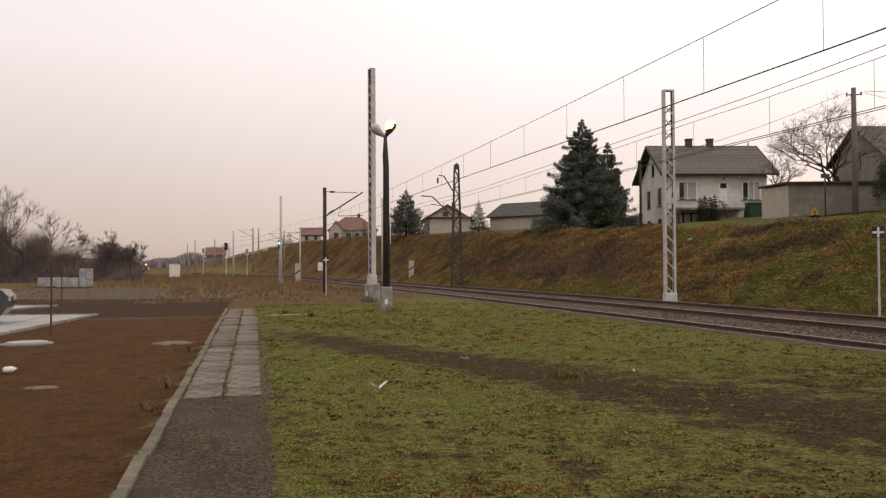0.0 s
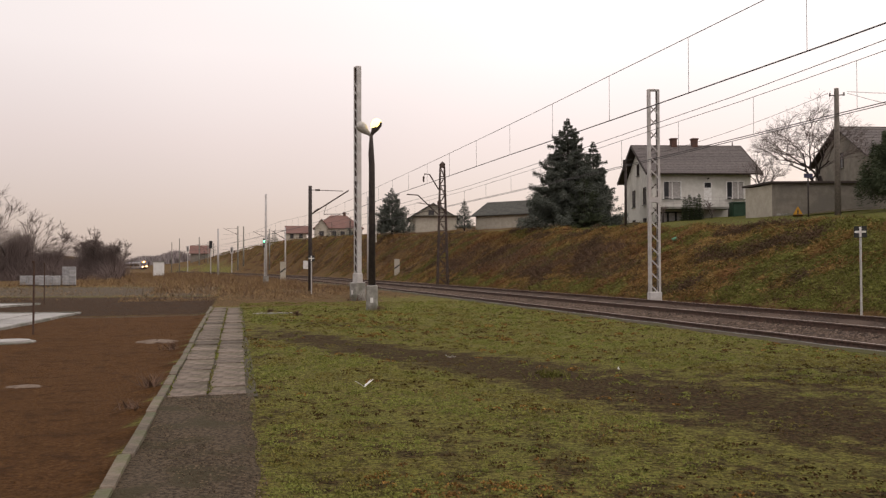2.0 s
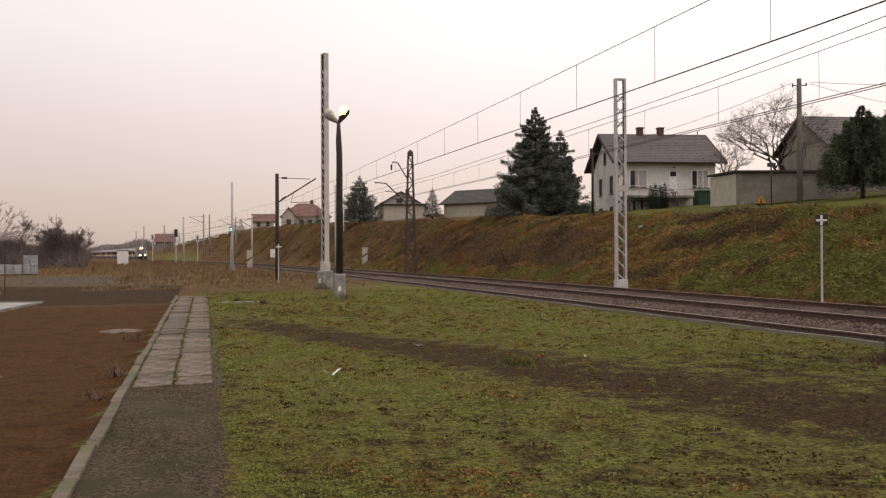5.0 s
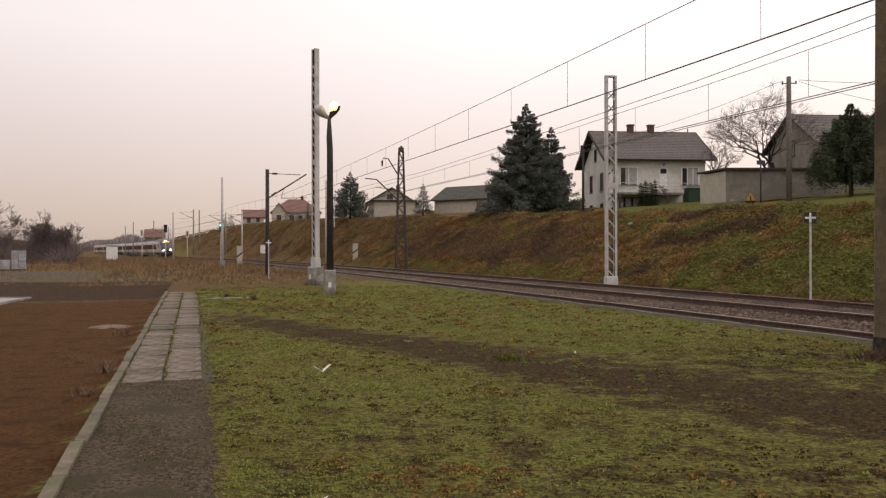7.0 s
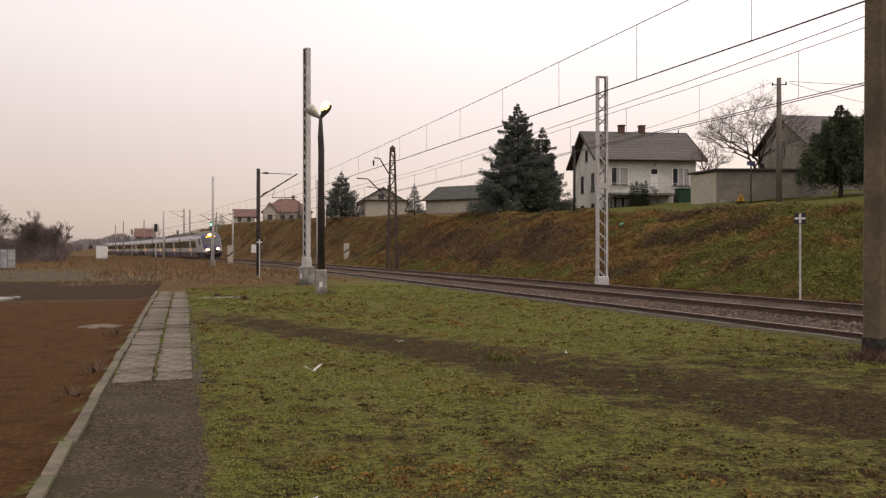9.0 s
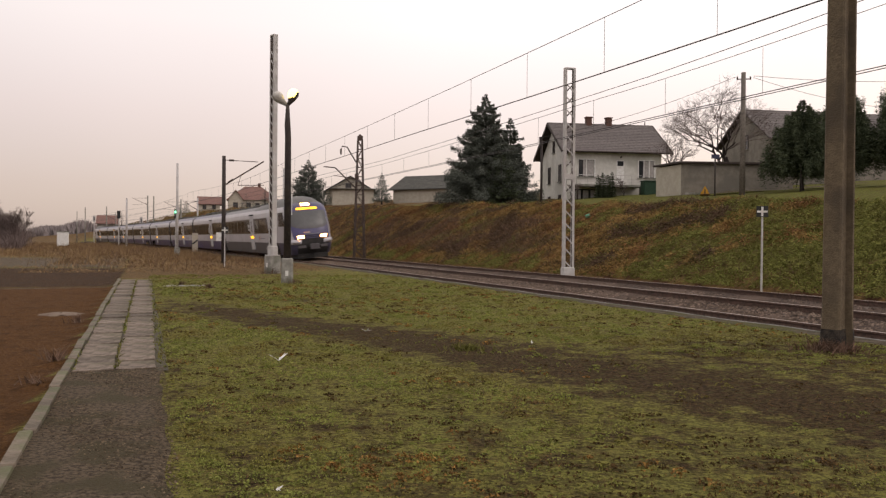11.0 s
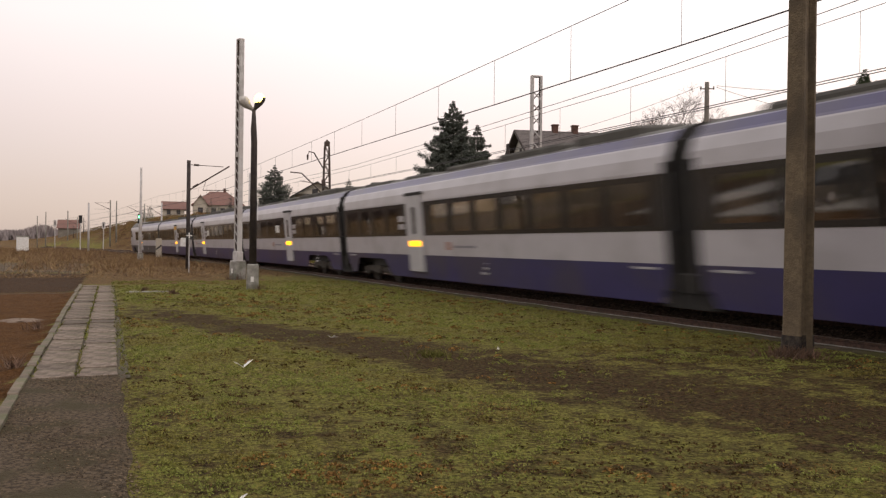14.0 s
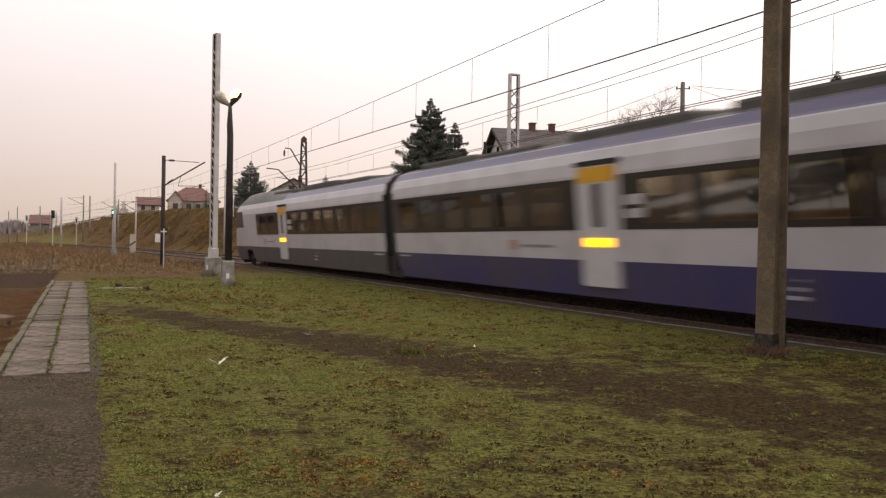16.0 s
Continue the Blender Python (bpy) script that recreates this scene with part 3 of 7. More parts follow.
def side_sheet(x0, x1, prof, sides=(-1, 1), out=0.0, step=3.0):
    sh = Shape()
    n = max(2, int((x1 - x0) / step) + 1)
    for sg in sides:
        sh.sheet([[(x, sg * (y + out), z) for y, z in (prof if sg < 0 else prof[::-1])] for x in np.linspace(x0, x1, n)])
    return sh


def panel(sh, x0, x1, z0, z1, lean=0.0, out=0.008, thick=0.03, sides=(-1, 1)):
    """A flush panel on the car's sides between two heights; lean slants its front edge."""
    for sg in sides:
        ya, yb = sg * (1.42 - thick), sg * (1.42 + out)
        b = 0.03
        loop = [(x0 + b, z0), (x1 - b, z0), (x1, z0 + b), (x1 - lean, z1 - b), (x1 - lean - b, z1), (x0 + b, z1), (x0, z1 - b), (x0, z0 + b)]
        vs = [(x, ya, z) for x, z in loop] + [(x, yb, z) for x, z in loop]
        n = len(loop)
        fs = [tuple(range(n, 2 * n))] + [(i, (i + 1) % n, n + (i + 1) % n, n + i) for i in range(n)]
        sh.add(vs, fs if sg > 0 else [f[::-1] for f in fs])
    return sh


WIN0, WIN1 = 1.79, 2.89


def slab_poly(sh, loop, sg, out=0.008, thick=0.04):
    """A flat piece of the car's side from its outline in x and z."""
    ya, yb = sg * (1.42 - thick), sg * (1.42 + out)
    n = len(loop)
    vs = [(x, ya, z) for x, z in loop] + [(x, yb, z) for x, z in loop]
    fs = [tuple(range(n))[::-1], tuple(range(n, 2 * n))] + [(i, (i + 1) % n, n + (i + 1) % n, n + i) for i in range(n)]
    return sh.add(vs, fs if sg < 0 else [f[::-1] for f in fs])


SEAT = mesh_of("seat", Shape().box(-0.24, 0.24, -0.46, 0.46, 0.0, 0.45, 0.04).box(-0.30, -0.18, -0.46, -0.02, 0.45, 1.22, 0.04)
               .box(-0.30, -0.18, 0.02, 0.46, 0.45, 1.22, 0.04), M["tr_seat"])


def bogie(parent, x):
    ob = part("bogie", Shape().box(x - 1.5, x + 1.5, -1.12, -0.92, 0.42, 0.62, 0.03).box(x - 1.5, x + 1.5, 0.92, 1.12, 0.42, 0.62, 0.03)
              .box(x - 0.4, x + 0.4, -1.0, 1.0, 0.40, 0.66).box(x - 1.7, x - 1.2, -1.16, -0.9, 0.30, 0.58, 0.04).box(x + 1.2, x + 1.7, -1.16, -0.9, 0.30, 0.58, 0.04)
              .box(x - 0.35, x + 0.35, -1.2, -1.0, 0.36, 0.7, 0.04).box(x - 1.95, x + 1.95, -0.62, 0.62, 0.28, 1.12), M["tr_steel"], parent, "dark grimy steel bogie")
    for wx in (-1.25, 1.25):
        for sg in (-1, 1):
            sh = Shape().tube([(x + wx, sg * 0.69, 0.43), (x + wx, sg * 0.72, 0.43), (x + wx, sg * 0.82, 0.43)], [0.46, 0.43, 0.42], 20)
            w = part("wheel", sh, M["tr_steel"], ob, smooth=False)
    return ob


# the nose: horizontal slices from the bumper to the roof
NOSE_Z = (0.36, 0.62, 0.95, 1.15, 1.45, 1.75, 2.05, 2.5, 2.9, 3.15, 3.35, 3.55, 3.75, 3.92)
NOSE_X = (-0.30, -0.08, 0.0, -0.02, -0.07, -0.15, -0.27, -0.52, -0.78, -0.96, -1.14, -1.42, -2.00, -3.1)
NOSE_W = (1.30, 1.36, 1.40, 1.42, 1.42, 1.42, 1.42, 1.42, 1.42, 1.40, 1.34, 1.20, 0.98, 0.60)
NOSE_BACK = -3.5


def nose_point(z, a, out=0.0):
    xf, w = np.interp(z, NOSE_Z, NOSE_X), np.interp(z, NOSE_Z, NOSE_W)
    sa, ca = math.sin(a), max(math.cos(a), 0.0)
    y = w * math.copysign(abs(sa) ** 0.55, sa)
    x = NOSE_BACK + (xf - NOSE_BACK) * ca ** 0.22
    return (x + out * ca, y + out * sa, z)


def nose_patch(z0, z1, a0, a1, out=0.0, nz=6, na=12):
    return Shape().sheet([[nose_point(z, a, out) for a in np.linspace(radians(a0), radians(a1), na)] for z in np.linspace(z0, z1, nz)])


def build_car(length, door, cab, bogies, label, flipped, screen):
    """Local x forwards with the car's front at 0 and its back at -length; the platform is at -y. door: metres behind its front."""
    car = thing("train_car", label, "train car", group="cars of the train")
    front, back = (-3.5 if cab == "front" else -0.32), (-length + 3.5 if cab == "rear" else -length + 0.32)
    d = -door
    if cab == "front":
        bands = [(back + 0.04, d - 0.78, 0), (d + 0.78, -6.3, 0.7)]
    elif cab == "rear":
        bands = [(-length + 6.3, d - 0.78, 0), (d + 0.78, front - 0.04, 0)]
    else:
        bands = [(back + 0.04, d - 0.78, 0), (d + 0.78, front - 0.04, 0)]
    part("body", side_sheet(back, front, [(1.42, 1.15), (1.42, WIN0)]), M["tr_white"], car, "white painted lower body side")
    part("body", side_sheet(back, front, [(1.42, WIN1), (1.42, 2.95), (1.38, 3.22), (1.28, 3.44), (1.255, 3.47)]), M["tr_white"], car, "white painted upper body side")
    at, at_top = back, back
    for a, b, lean in bands + [(front, front, 0)]:
        if a - at > 0.02:
            for sg in (-1, 1):
                part("window_pillar", slab_poly(Shape(), [(at, WIN0), (a, WIN0), (a, WIN1), (at_top, WIN1)], sg, 0.0, 0.03), M["tr_white"], car)
        at, at_top = b, b - lean
    part("roof_stripe", side_sheet(back, front, [(1.255, 3.47), (1.20, 3.52), (1.06, 3.68), (0.98, 3.71)]), M["tr_grey2"] if cab == "front" else M["tr_blue"], car, "grey stripe" if cab == "front" else "dark blue stripe")
    part("roof", side_sheet(back, front, [(0.98, 3.71), (0.70, 3.80), (0.0, 3.84)]), M["tr_roof"], car, "dark sooty roof")
    ends = [s for s, c in ((front, "front"), (back, "rear")) if cab != c]
    for e in ends:
        loop = [(-y, z) for y, z in SIDE] + [(y, z) for y, z in SIDE[-2::-1]]
        part("end_wall", Shape().add([(e, y, z) for y, z in loop], [tuple(range(len(loop)))]), M["tr_black"], car)
    # skirts, arched over the bogies and cut short at the joints
    xs = np.linspace(back, front, int((front - back) / 0.16) + 2)
    low = np.full(len(xs), 0.36)
    for b in bogies:
        low = np.maximum(low, 0.36 + 0.60 * smooth01((2.2 - np.abs(xs - b)) / 0.75))
    if cab != "rear":
        low = np.where(xs < back + 0.45, 0.66, low)
    if cab != "front":
        low = np.where(xs > front - 0.45, 0.66, low)
    for sg in (-1, 1):
        rows = [[(x, sg * (1.34 + 0.08 * (z - 0.36) / 0.79), z) for z in np.linspace(lo, 1.15, 4)[::(1 if sg < 0 else -1)]] for x, lo in zip(xs, low)]
        part("skirt", Shape().sheet(rows), M["tr_grey"] if cab else M["tr_blue"], car)
    for b in bogies:
        bogie(car, b)
    part("underframe", Shape().box(back + 0.3, front - 0.3, -0.95, 0.95, 0.72, 1.1).box(back + 3, front - 3, -1.2, 1.2, 0.66, 0.95, 0.05), M["tr_black"], car)
    # windows: a black band with see-through panes, seats and lights behind them
    for a, b, lean in bands:
        n = max(1, int(round((b - a - 0.5) / 1.75)))
        w = (b - a - 0.9 - lean) / n
        for sg in (-1, 1):
            sh = Shape()
            slab_poly(sh, [(a, WIN0), (b, WIN0), (b - lean * 0.1, WIN0 + 0.11), (a, WIN0 + 0.11)], sg)
            slab_poly(sh, [(a, WIN1 - 0.13), (b - lean * 0.88, WIN1 - 0.13), (b - lean, WIN1), (a, WIN1)], sg)
            edge = a
            for k in range(n + 1):
                p0 = a + 0.45 + k * w + 0.20
                if k == n:
                    slab_poly(sh, [(edge, WIN0 + 0.11), (b - lean * 0.1, WIN0 + 0.11), (b - lean * 0.88, WIN1 - 0.13), (edge, WIN1 - 0.13)], sg)
                else:
                    slab_poly(sh, [(edge, WIN0 + 0.11), (p0, WIN0 + 0.11), (p0, WIN1 - 0.13), (edge, WIN1 - 0.13)], sg)
                    edge = a + 0.45 + (k + 1) * w - 0.18
            wb = part("window_band", sh, M["tr_glass"], car, "black glossy window band")
            for k in range(n):
                x0, x1 = a + 0.45 + k * w + 0.20, a + 0.45 + (k + 1) * w - 0.18
                part("pane", slab_poly(Shape(), [(x0, WIN0 + 0.11), (x1, WIN0 + 0.11), (x1, WIN1 - 0.13), (x0, WIN1 - 0.13)], sg, -0.008, 0.0), M["tr_pane"], wb)
        for k in range(int((b - a - lean) / 1.75)):
            for sg in (-1, 1):
                st = new("seat", SEAT)
                st.parent = car
                st.matrix_basis = pose(a + 0.7 + 1.75 * k, sg * 0.88, 1.2)
    part("cabin_floor", Shape().box(back + 0.05, front - 0.05, -1.38, 1.38, 1.12, 1.2), M["tr_seat"], car)
    part("cabin_ceiling", Shape().box(back + 0.05, front - 0.05, -1.34, 1.34, 2.98, 3.04), M["tr_inside"], car)
    part("ceiling_light", Shape().box(back + 0.8, front - 0.8, -1.05, -0.30, 2.95, 2.975).box(back + 0.8, front - 0.8, 0.30, 1.05, 2.95, 2.975), M["tr_tube"], car, "warm ceiling light strip")
    for e in (d - 0.9, d + 0.9):
        part("partition", Shape().box(e - 0.02, e + 0.02, 0.45, 1.36, 1.2, 2.95).box(e - 0.02, e + 0.02, -1.36, -0.45, 1.2, 2.95), M["tr_inside"], car)
    for sg in (-1, 1):
        dr = part("door", panel(Shape(), d - 0.64, d + 0.64, 0.60, 3.12, 0, 0.03, sides=(sg,)), M["tr_door"], car, "pale grey sliding door")
        part("door_window", panel(Shape(), d - 0.16, d + 0.16, 1.85, 2.75, 0, 0.036, sides=(sg,)), M["tr_glass"], dr)
        part("door_light", panel(Shape(), d - 0.5, d + 0.5, 1.44, 1.62, 0, 0.05, sides=(sg,)), M["tr_amber"], dr, "glowing amber light")
        part("door_header", panel(Shape(), d - 0.78, d + 0.78, 3.14, 3.24, 0, 0.02, sides=(sg,)), M["tr_black"], car)
        if cab == "rear" or label.endswith("yellow door tops"):
            part("door_sign", panel(Shape(), d - 0.66, d + 0.66, 2.78, 3.10, 0, 0.036, sides=(sg,)), M["tr_yellow"], dr, "yellow panel")
        nx = d + (1.22 if flipped else -1.22)
        # pale notices beside the door and small inscriptions, as plain bars
        nb = part("notice", panel(panel(Shape(), nx - 0.28, nx + 0.28, 2.02, 2.2, 0, 0.018, sides=(sg,)), nx - 0.28, nx + 0.28, 2.28, 2.48, 0, 0.018, sides=(sg,)), M["tr_white"], car)
        for z in (0.66, 0.8, 0.94):
            part("inscription", panel(Shape(), d + 4.2 + z, d + 5.2, z, z + 0.06, 0, 0.004, sides=(sg,)), M["tr_door"], car)
        if screen:
            part("info_screen", panel(Shape(), d + screen - 0.38, d + screen + 0.38, 2.10, 2.50, 0, 0.018, sides=(sg,)), M["white"], car, "white information screen")
        e0, l0, l1 = (d - 3.9, d - 3.3, d - 1.8) if flipped else (d + 2.45, d + 3.05, d + 4.6)
        part("lettering", panel(Shape(), l0, l1, 1.40, 1.47, 0, 0.005, sides=(sg,)), M["tr_letter"], car)
        part("emblem", panel(Shape(), e0, e0 + 0.48, 1.33, 1.58, 0, 0.005, sides=(sg,)), M["tr_red"], car, "faded red emblem")
    for e, side in ((back, 1), (front, -1)):
        if (cab == "front" and side < 0) or (cab == "rear" and side > 0):
            continue
        for sg in (-1, 1):
            part("end_frame", slab_poly(Shape(), [(e, 0.62), (e + side * 0.16, 0.62), (e + side * 0.16, 3.1), (e, 3.1)][::side], sg, 0.012, 0.1), M["tr_black"], car, "black end frame")
    # small pale inscriptions along the skirts and dashes at the joints
    rnd = random.Random(int(length * 10 + door))
    free = lambda x: back + 1.2 < x < front - 1.6 and abs(x - d) > 1.3 and all(abs(x - b) > 2.6 for b in bogies)
    for k in range(9):
        x, z, w = rnd.uniform(back + 1.0, front - 1.5), rnd.choice((0.62, 0.74, 0.86, 0.98)), rnd.uniform(0.35, 1.1)
        if free(x) and free(x + w):
            for sg in (-1, 1):
                part("inscription", panel(Shape(), x, x + w, z, z + 0.045, 0, -0.006 - 0.1 * (1.15 - z), 0.10, sides=(sg,)), M["tr_letter"] if k % 2 else M["tr_door"], car)
    for e, side, end in ((back, 1, "rear"), (front, -1, "front")):
        if cab != end:
            for sg in (-1, 1):
                a0, a1 = sorted((e + side * 0.5, e + side * 1.3))
                part("dash", panel(Shape(), a0, a1, 1.03, 1.075, 0, 0.004, 0.05, sides=(sg,)), M["tr_door"], car)
    # roof equipment
    a = back + 1.2
    while a < front - 3:
        ln = rnd.uniform(2.4, 4.6)
        b = min(a + ln, front - 1.0)
        h = rnd.uniform(0.05, 0.22)
        part("roof_unit", Shape().box(a, b, -0.8, 0.8, 3.72, 3.80 + h, 0.08), M["tr_roof"], car)
        a = b + rnd.uniform(0.3, 1.6)
    # gangway bellows and couplers at the ends without a cab
    if cab != "rear":
        for k in range(6):
            x = back - 0.04 - k * 0.1
            part("bellows_fold", Shape().box(x - 0.06, x, -1.34, 1.34, 0.80, 3.50, 0.05), M["tr_black"], car, "black rubber fold")
        part("coupler", Shape().box(back - 0.5, back + 0.6, -0.9, 0.9, 0.35, 0.85, 0.06), M["tr_steel"], car)
        part("joint_cover", Shape().prism([(back - 1.05, -1.33), (back + 0.41, -1.33), (back + 0.41, 1.33), (back - 1.05, 1.33)], 0.30, 0.62, 0.05)
             .prism([(back - 0.62, -1.36), (back - 0.02, -1.36), (back - 0.02, 1.36), (back - 0.62, 1.36)], 0.60, 0.98, 0.05), M["tr_black"], car, "black cover over the shared bogie")
    if cab:
        flip = Matrix.Identity(4) if cab == "front" else Matrix.Translation((-length, 0, 0)) @ pose(0, 0, 0, 0, 0, 180)

        def cab_part(name, sh, material, parent, lab="", smooth=True):
            sh.v = [tuple(flip @ Vector(p)) for p in sh.v]
            return part(name, sh, material, parent, lab, smooth)

        lit = cab == "front"
        shell = cab_part("cab_shell", nose_patch(1.15, 3.47, -90, 90, 0, 18, 48), M["tr_white"], car, "smooth white cab")
        cab_part("cab_roof", nose_patch(3.47, 3.92, -90, 90, 0, 6, 40), M["tr_hood"], car, "grey cab roof")
        cab_part("cab_skirt", nose_patch(0.36, 1.15, -90, 90, 0, 6, 40), M["tr_nose"], car, "dark blue-grey front skirt")
        mask = Shape().sheet([[nose_point(z, a, 0.02) for a in np.linspace(-w, w, 33)] for z, w in
                              [(z, radians(float(np.interp(z, (1.30, 1.6, 2.2, 2.9, 3.2, 3.45, 3.66), (38, 45, 49, 55, 63, 74, 76))))) for z in np.linspace(1.30, 3.66, 20)]])
        cab_part("front_mask", mask, M["tr_blue"], shell, "dark blue front mask")
        screen = Shape().sheet([[nose_point(2.13 + 0.20 * abs(v) ** 1.5 + (3.10 - 2.13 - 0.20 * abs(v) ** 1.5) * u, radians(42 * v), 0.045) for v in np.linspace(-1, 1, 19)] for u in np.linspace(0, 1, 9)])
        cab_part("windscreen", screen, M["tr_screen"], shell, "large tinted windscreen")
        sill = Shape().sheet([[nose_point(1.97 + 0.22 * abs(v) ** 1.5 + 0.16 * u, radians(43 * v), 0.04) for v in np.linspace(-1, 1, 19)] for u in (0, 0.5, 1)])
        cab_part("wiper_panel", sill, M["tr_grey"], shell, "dark grey panel under the windscreen")
        cab_part("display", nose_patch(3.20, 3.33, -15, 15, 0.06, 3, 10), M["tr_disp"] if lit else M["tr_glass"], shell, "glowing amber destination display")
        # No recess is cut: a black patch carries the opening's inner shade.
        cab_part("coupler_opening", nose_patch(0.40, 1.36, -31, 31, 0.03, 5, 14), M["tr_black"], shell, "coupler opening, its shade a black patch")
        for k, z in enumerate((1.42, 1.52, 1.62)):
            cab_part("grille_slat", nose_patch(z, z + 0.04, -8, 8, 0.06, 2, 8), M["tr_black"] if k < 2 else M["tr_letter"], shell)
        cab_part("emblem", nose_patch(1.70, 1.80, -8.5, -0.5, 0.05, 2, 6), M["tr_red"], shell, "faded red emblem")
        cab_part("buffer", Shape().box(-0.2, 0.42, -0.22, 0.22, 0.72, 0.98, 0.06).box(0.34, 0.46, -0.30, 0.30, 0.68, 1.02, 0.05), M["tr_grey"], car, "automatic coupler", False)
        cab_part("snow_plough", Shape().prism([(-1.2, -1.15), (-0.25, -0.95), (0.05, 0.0), (-0.25, 0.95), (-1.2, 1.15)], 0.12, 0.42), M["tr_black"], car, "black snow plough", False)
        for a0, a1 in ((-26, -10), (10, 26)):
            cab_part("headlight", nose_patch(1.39, 1.545, a0, a1, 0.05, 3, 6), M["tr_head"] if lit else M["tr_glass"], shell, "bright headlight")
            lo, hi = (-62, -15) if a0 < 0 else (15, 62)
            grid = []
            for u in np.linspace(0, 1, 7):
                row = []
                for q in np.linspace(lo, hi, 14):
                    edge = min(1.0, (abs(q) - 15) / 8, (62 - abs(q)) / 20)
                    row.append(nose_point(1.02 + 0.30 * u, radians(q), 0.01 + 0.15 * max(edge, 0.0) * math.sin(math.pi * u) ** 0.6))
                grid.append(row)
            cab_part("bumper_cheek", Shape().sheet(grid), M["tr_white"], shell, "rounded pale bumper cheek")
            cab_part("buffer_pad", nose_patch(0.78, 0.94, a0 - 2, a1 + 2, 0.07, 3, 6), M["tr_grey2"], shell)
        cab_part("top_headlight", nose_patch(3.46, 3.62, -3.2, 3.2, 0.05, 3, 6), M["tr_head"] if lit else M["tr_glass"], shell, "bright top headlight")
        for sg in (-1, 1):
            sh = Shape()
            yy = sg * 1.435
            loop = [(-2.0, 2.22), (-1.15, 2.22), (-1.4, 2.65), (-1.75, 3.12), (-3.0, 3.12), (-3.15, 2.22)]
            sh.add([(x, yy, z) for x, z in loop] + [(x, yy - sg * 0.04, z) for x, z in loop],
                   [tuple(range(6))[::sg], *[(i, (i + 1) % 6, 6 + (i + 1) % 6, 6 + i) for i in range(6)]])
            cab_part("side_window", sh, M["tr_glass"], shell, "", False)
        half = lambda k: [(1.27, 3.46), (1.10, 3.55 + 0.22 * k), (0.85, 3.62 + 0.40 * k), (0.45, 3.66 + 0.45 * k)]
        hood = Shape().sheet([[(x, -y, z) for y, z in half(k)] + [(x, 0, 3.67 + 0.46 * k)] + [(x, y, z) for y, z in half(k)[::-1]]
                              for x, k in ((-12.2, 0.0), (-11.6, 0.45), (-8.3, 0.50), (-7.6, 0.95), (-3.4, 1.0), (-2.6, 0.80), (-2.0, 0.35), (-1.7, 0.0))])
        cab_part("roof_fairing", hood, M["tr_hood"], car, "smooth grey roof fairing", True)
    return car


CARS = [  # front and back, metres behind the train's nose; door; cab; bogies behind the car's front
    (0.0, 26.7, 12.7, "front", (5.2,), "white leading train car with lit headlights and blue nose"),
    (26.7, 47.3, 34.4, "", (), "white train car with dark blue skirt and roof stripe"),
    (47.3, 68.0, 55.5, "", (), "white train car with dark blue skirt and roof stripe"),
    (68.0, 90.0, 81.6, "", (18.5,), "white train car with an exposed bogie at its end"),
    (90.0, 112.4, 99.4, "", (4.2,), "white train car with an exposed bogie at its front"),
    (112.4, 132.6, 126.9, "", (), "white train car with dark blue skirt and roof stripe"),
    (132.6, 153.9, 141.8, "", (), "white train car with dark blue skirt and yellow door tops"),
    (153.9, 179.4, 167.7, "rear", (22.3,), "white rear train car with grey skirt and yellow door tops"),
]
TRAIN = [(build_car(b - a, d - a, cab, [-(x) for x in bg], lab, a >= 90, {90.0: -2.4, 112.4: 2.2}.get(a, 0.0)), a, b) for a, b, d, cab, bg, lab in CARS]
SPEED, NOSE_S = 35.99, 398.13


def car_pose(t, a, b):
    """The car's two ends follow the curve."""
    s = NOSE_S - SPEED * t
    x0, y0, _ = line(s + a, 0.26)
    x1, y1, _ = line(s + b, 0.26)
    turn = math.degrees(math.atan2(y0 - y1, x0 - x1))
    return pose(x0, y0, 0.2225, CANT, 0, turn)


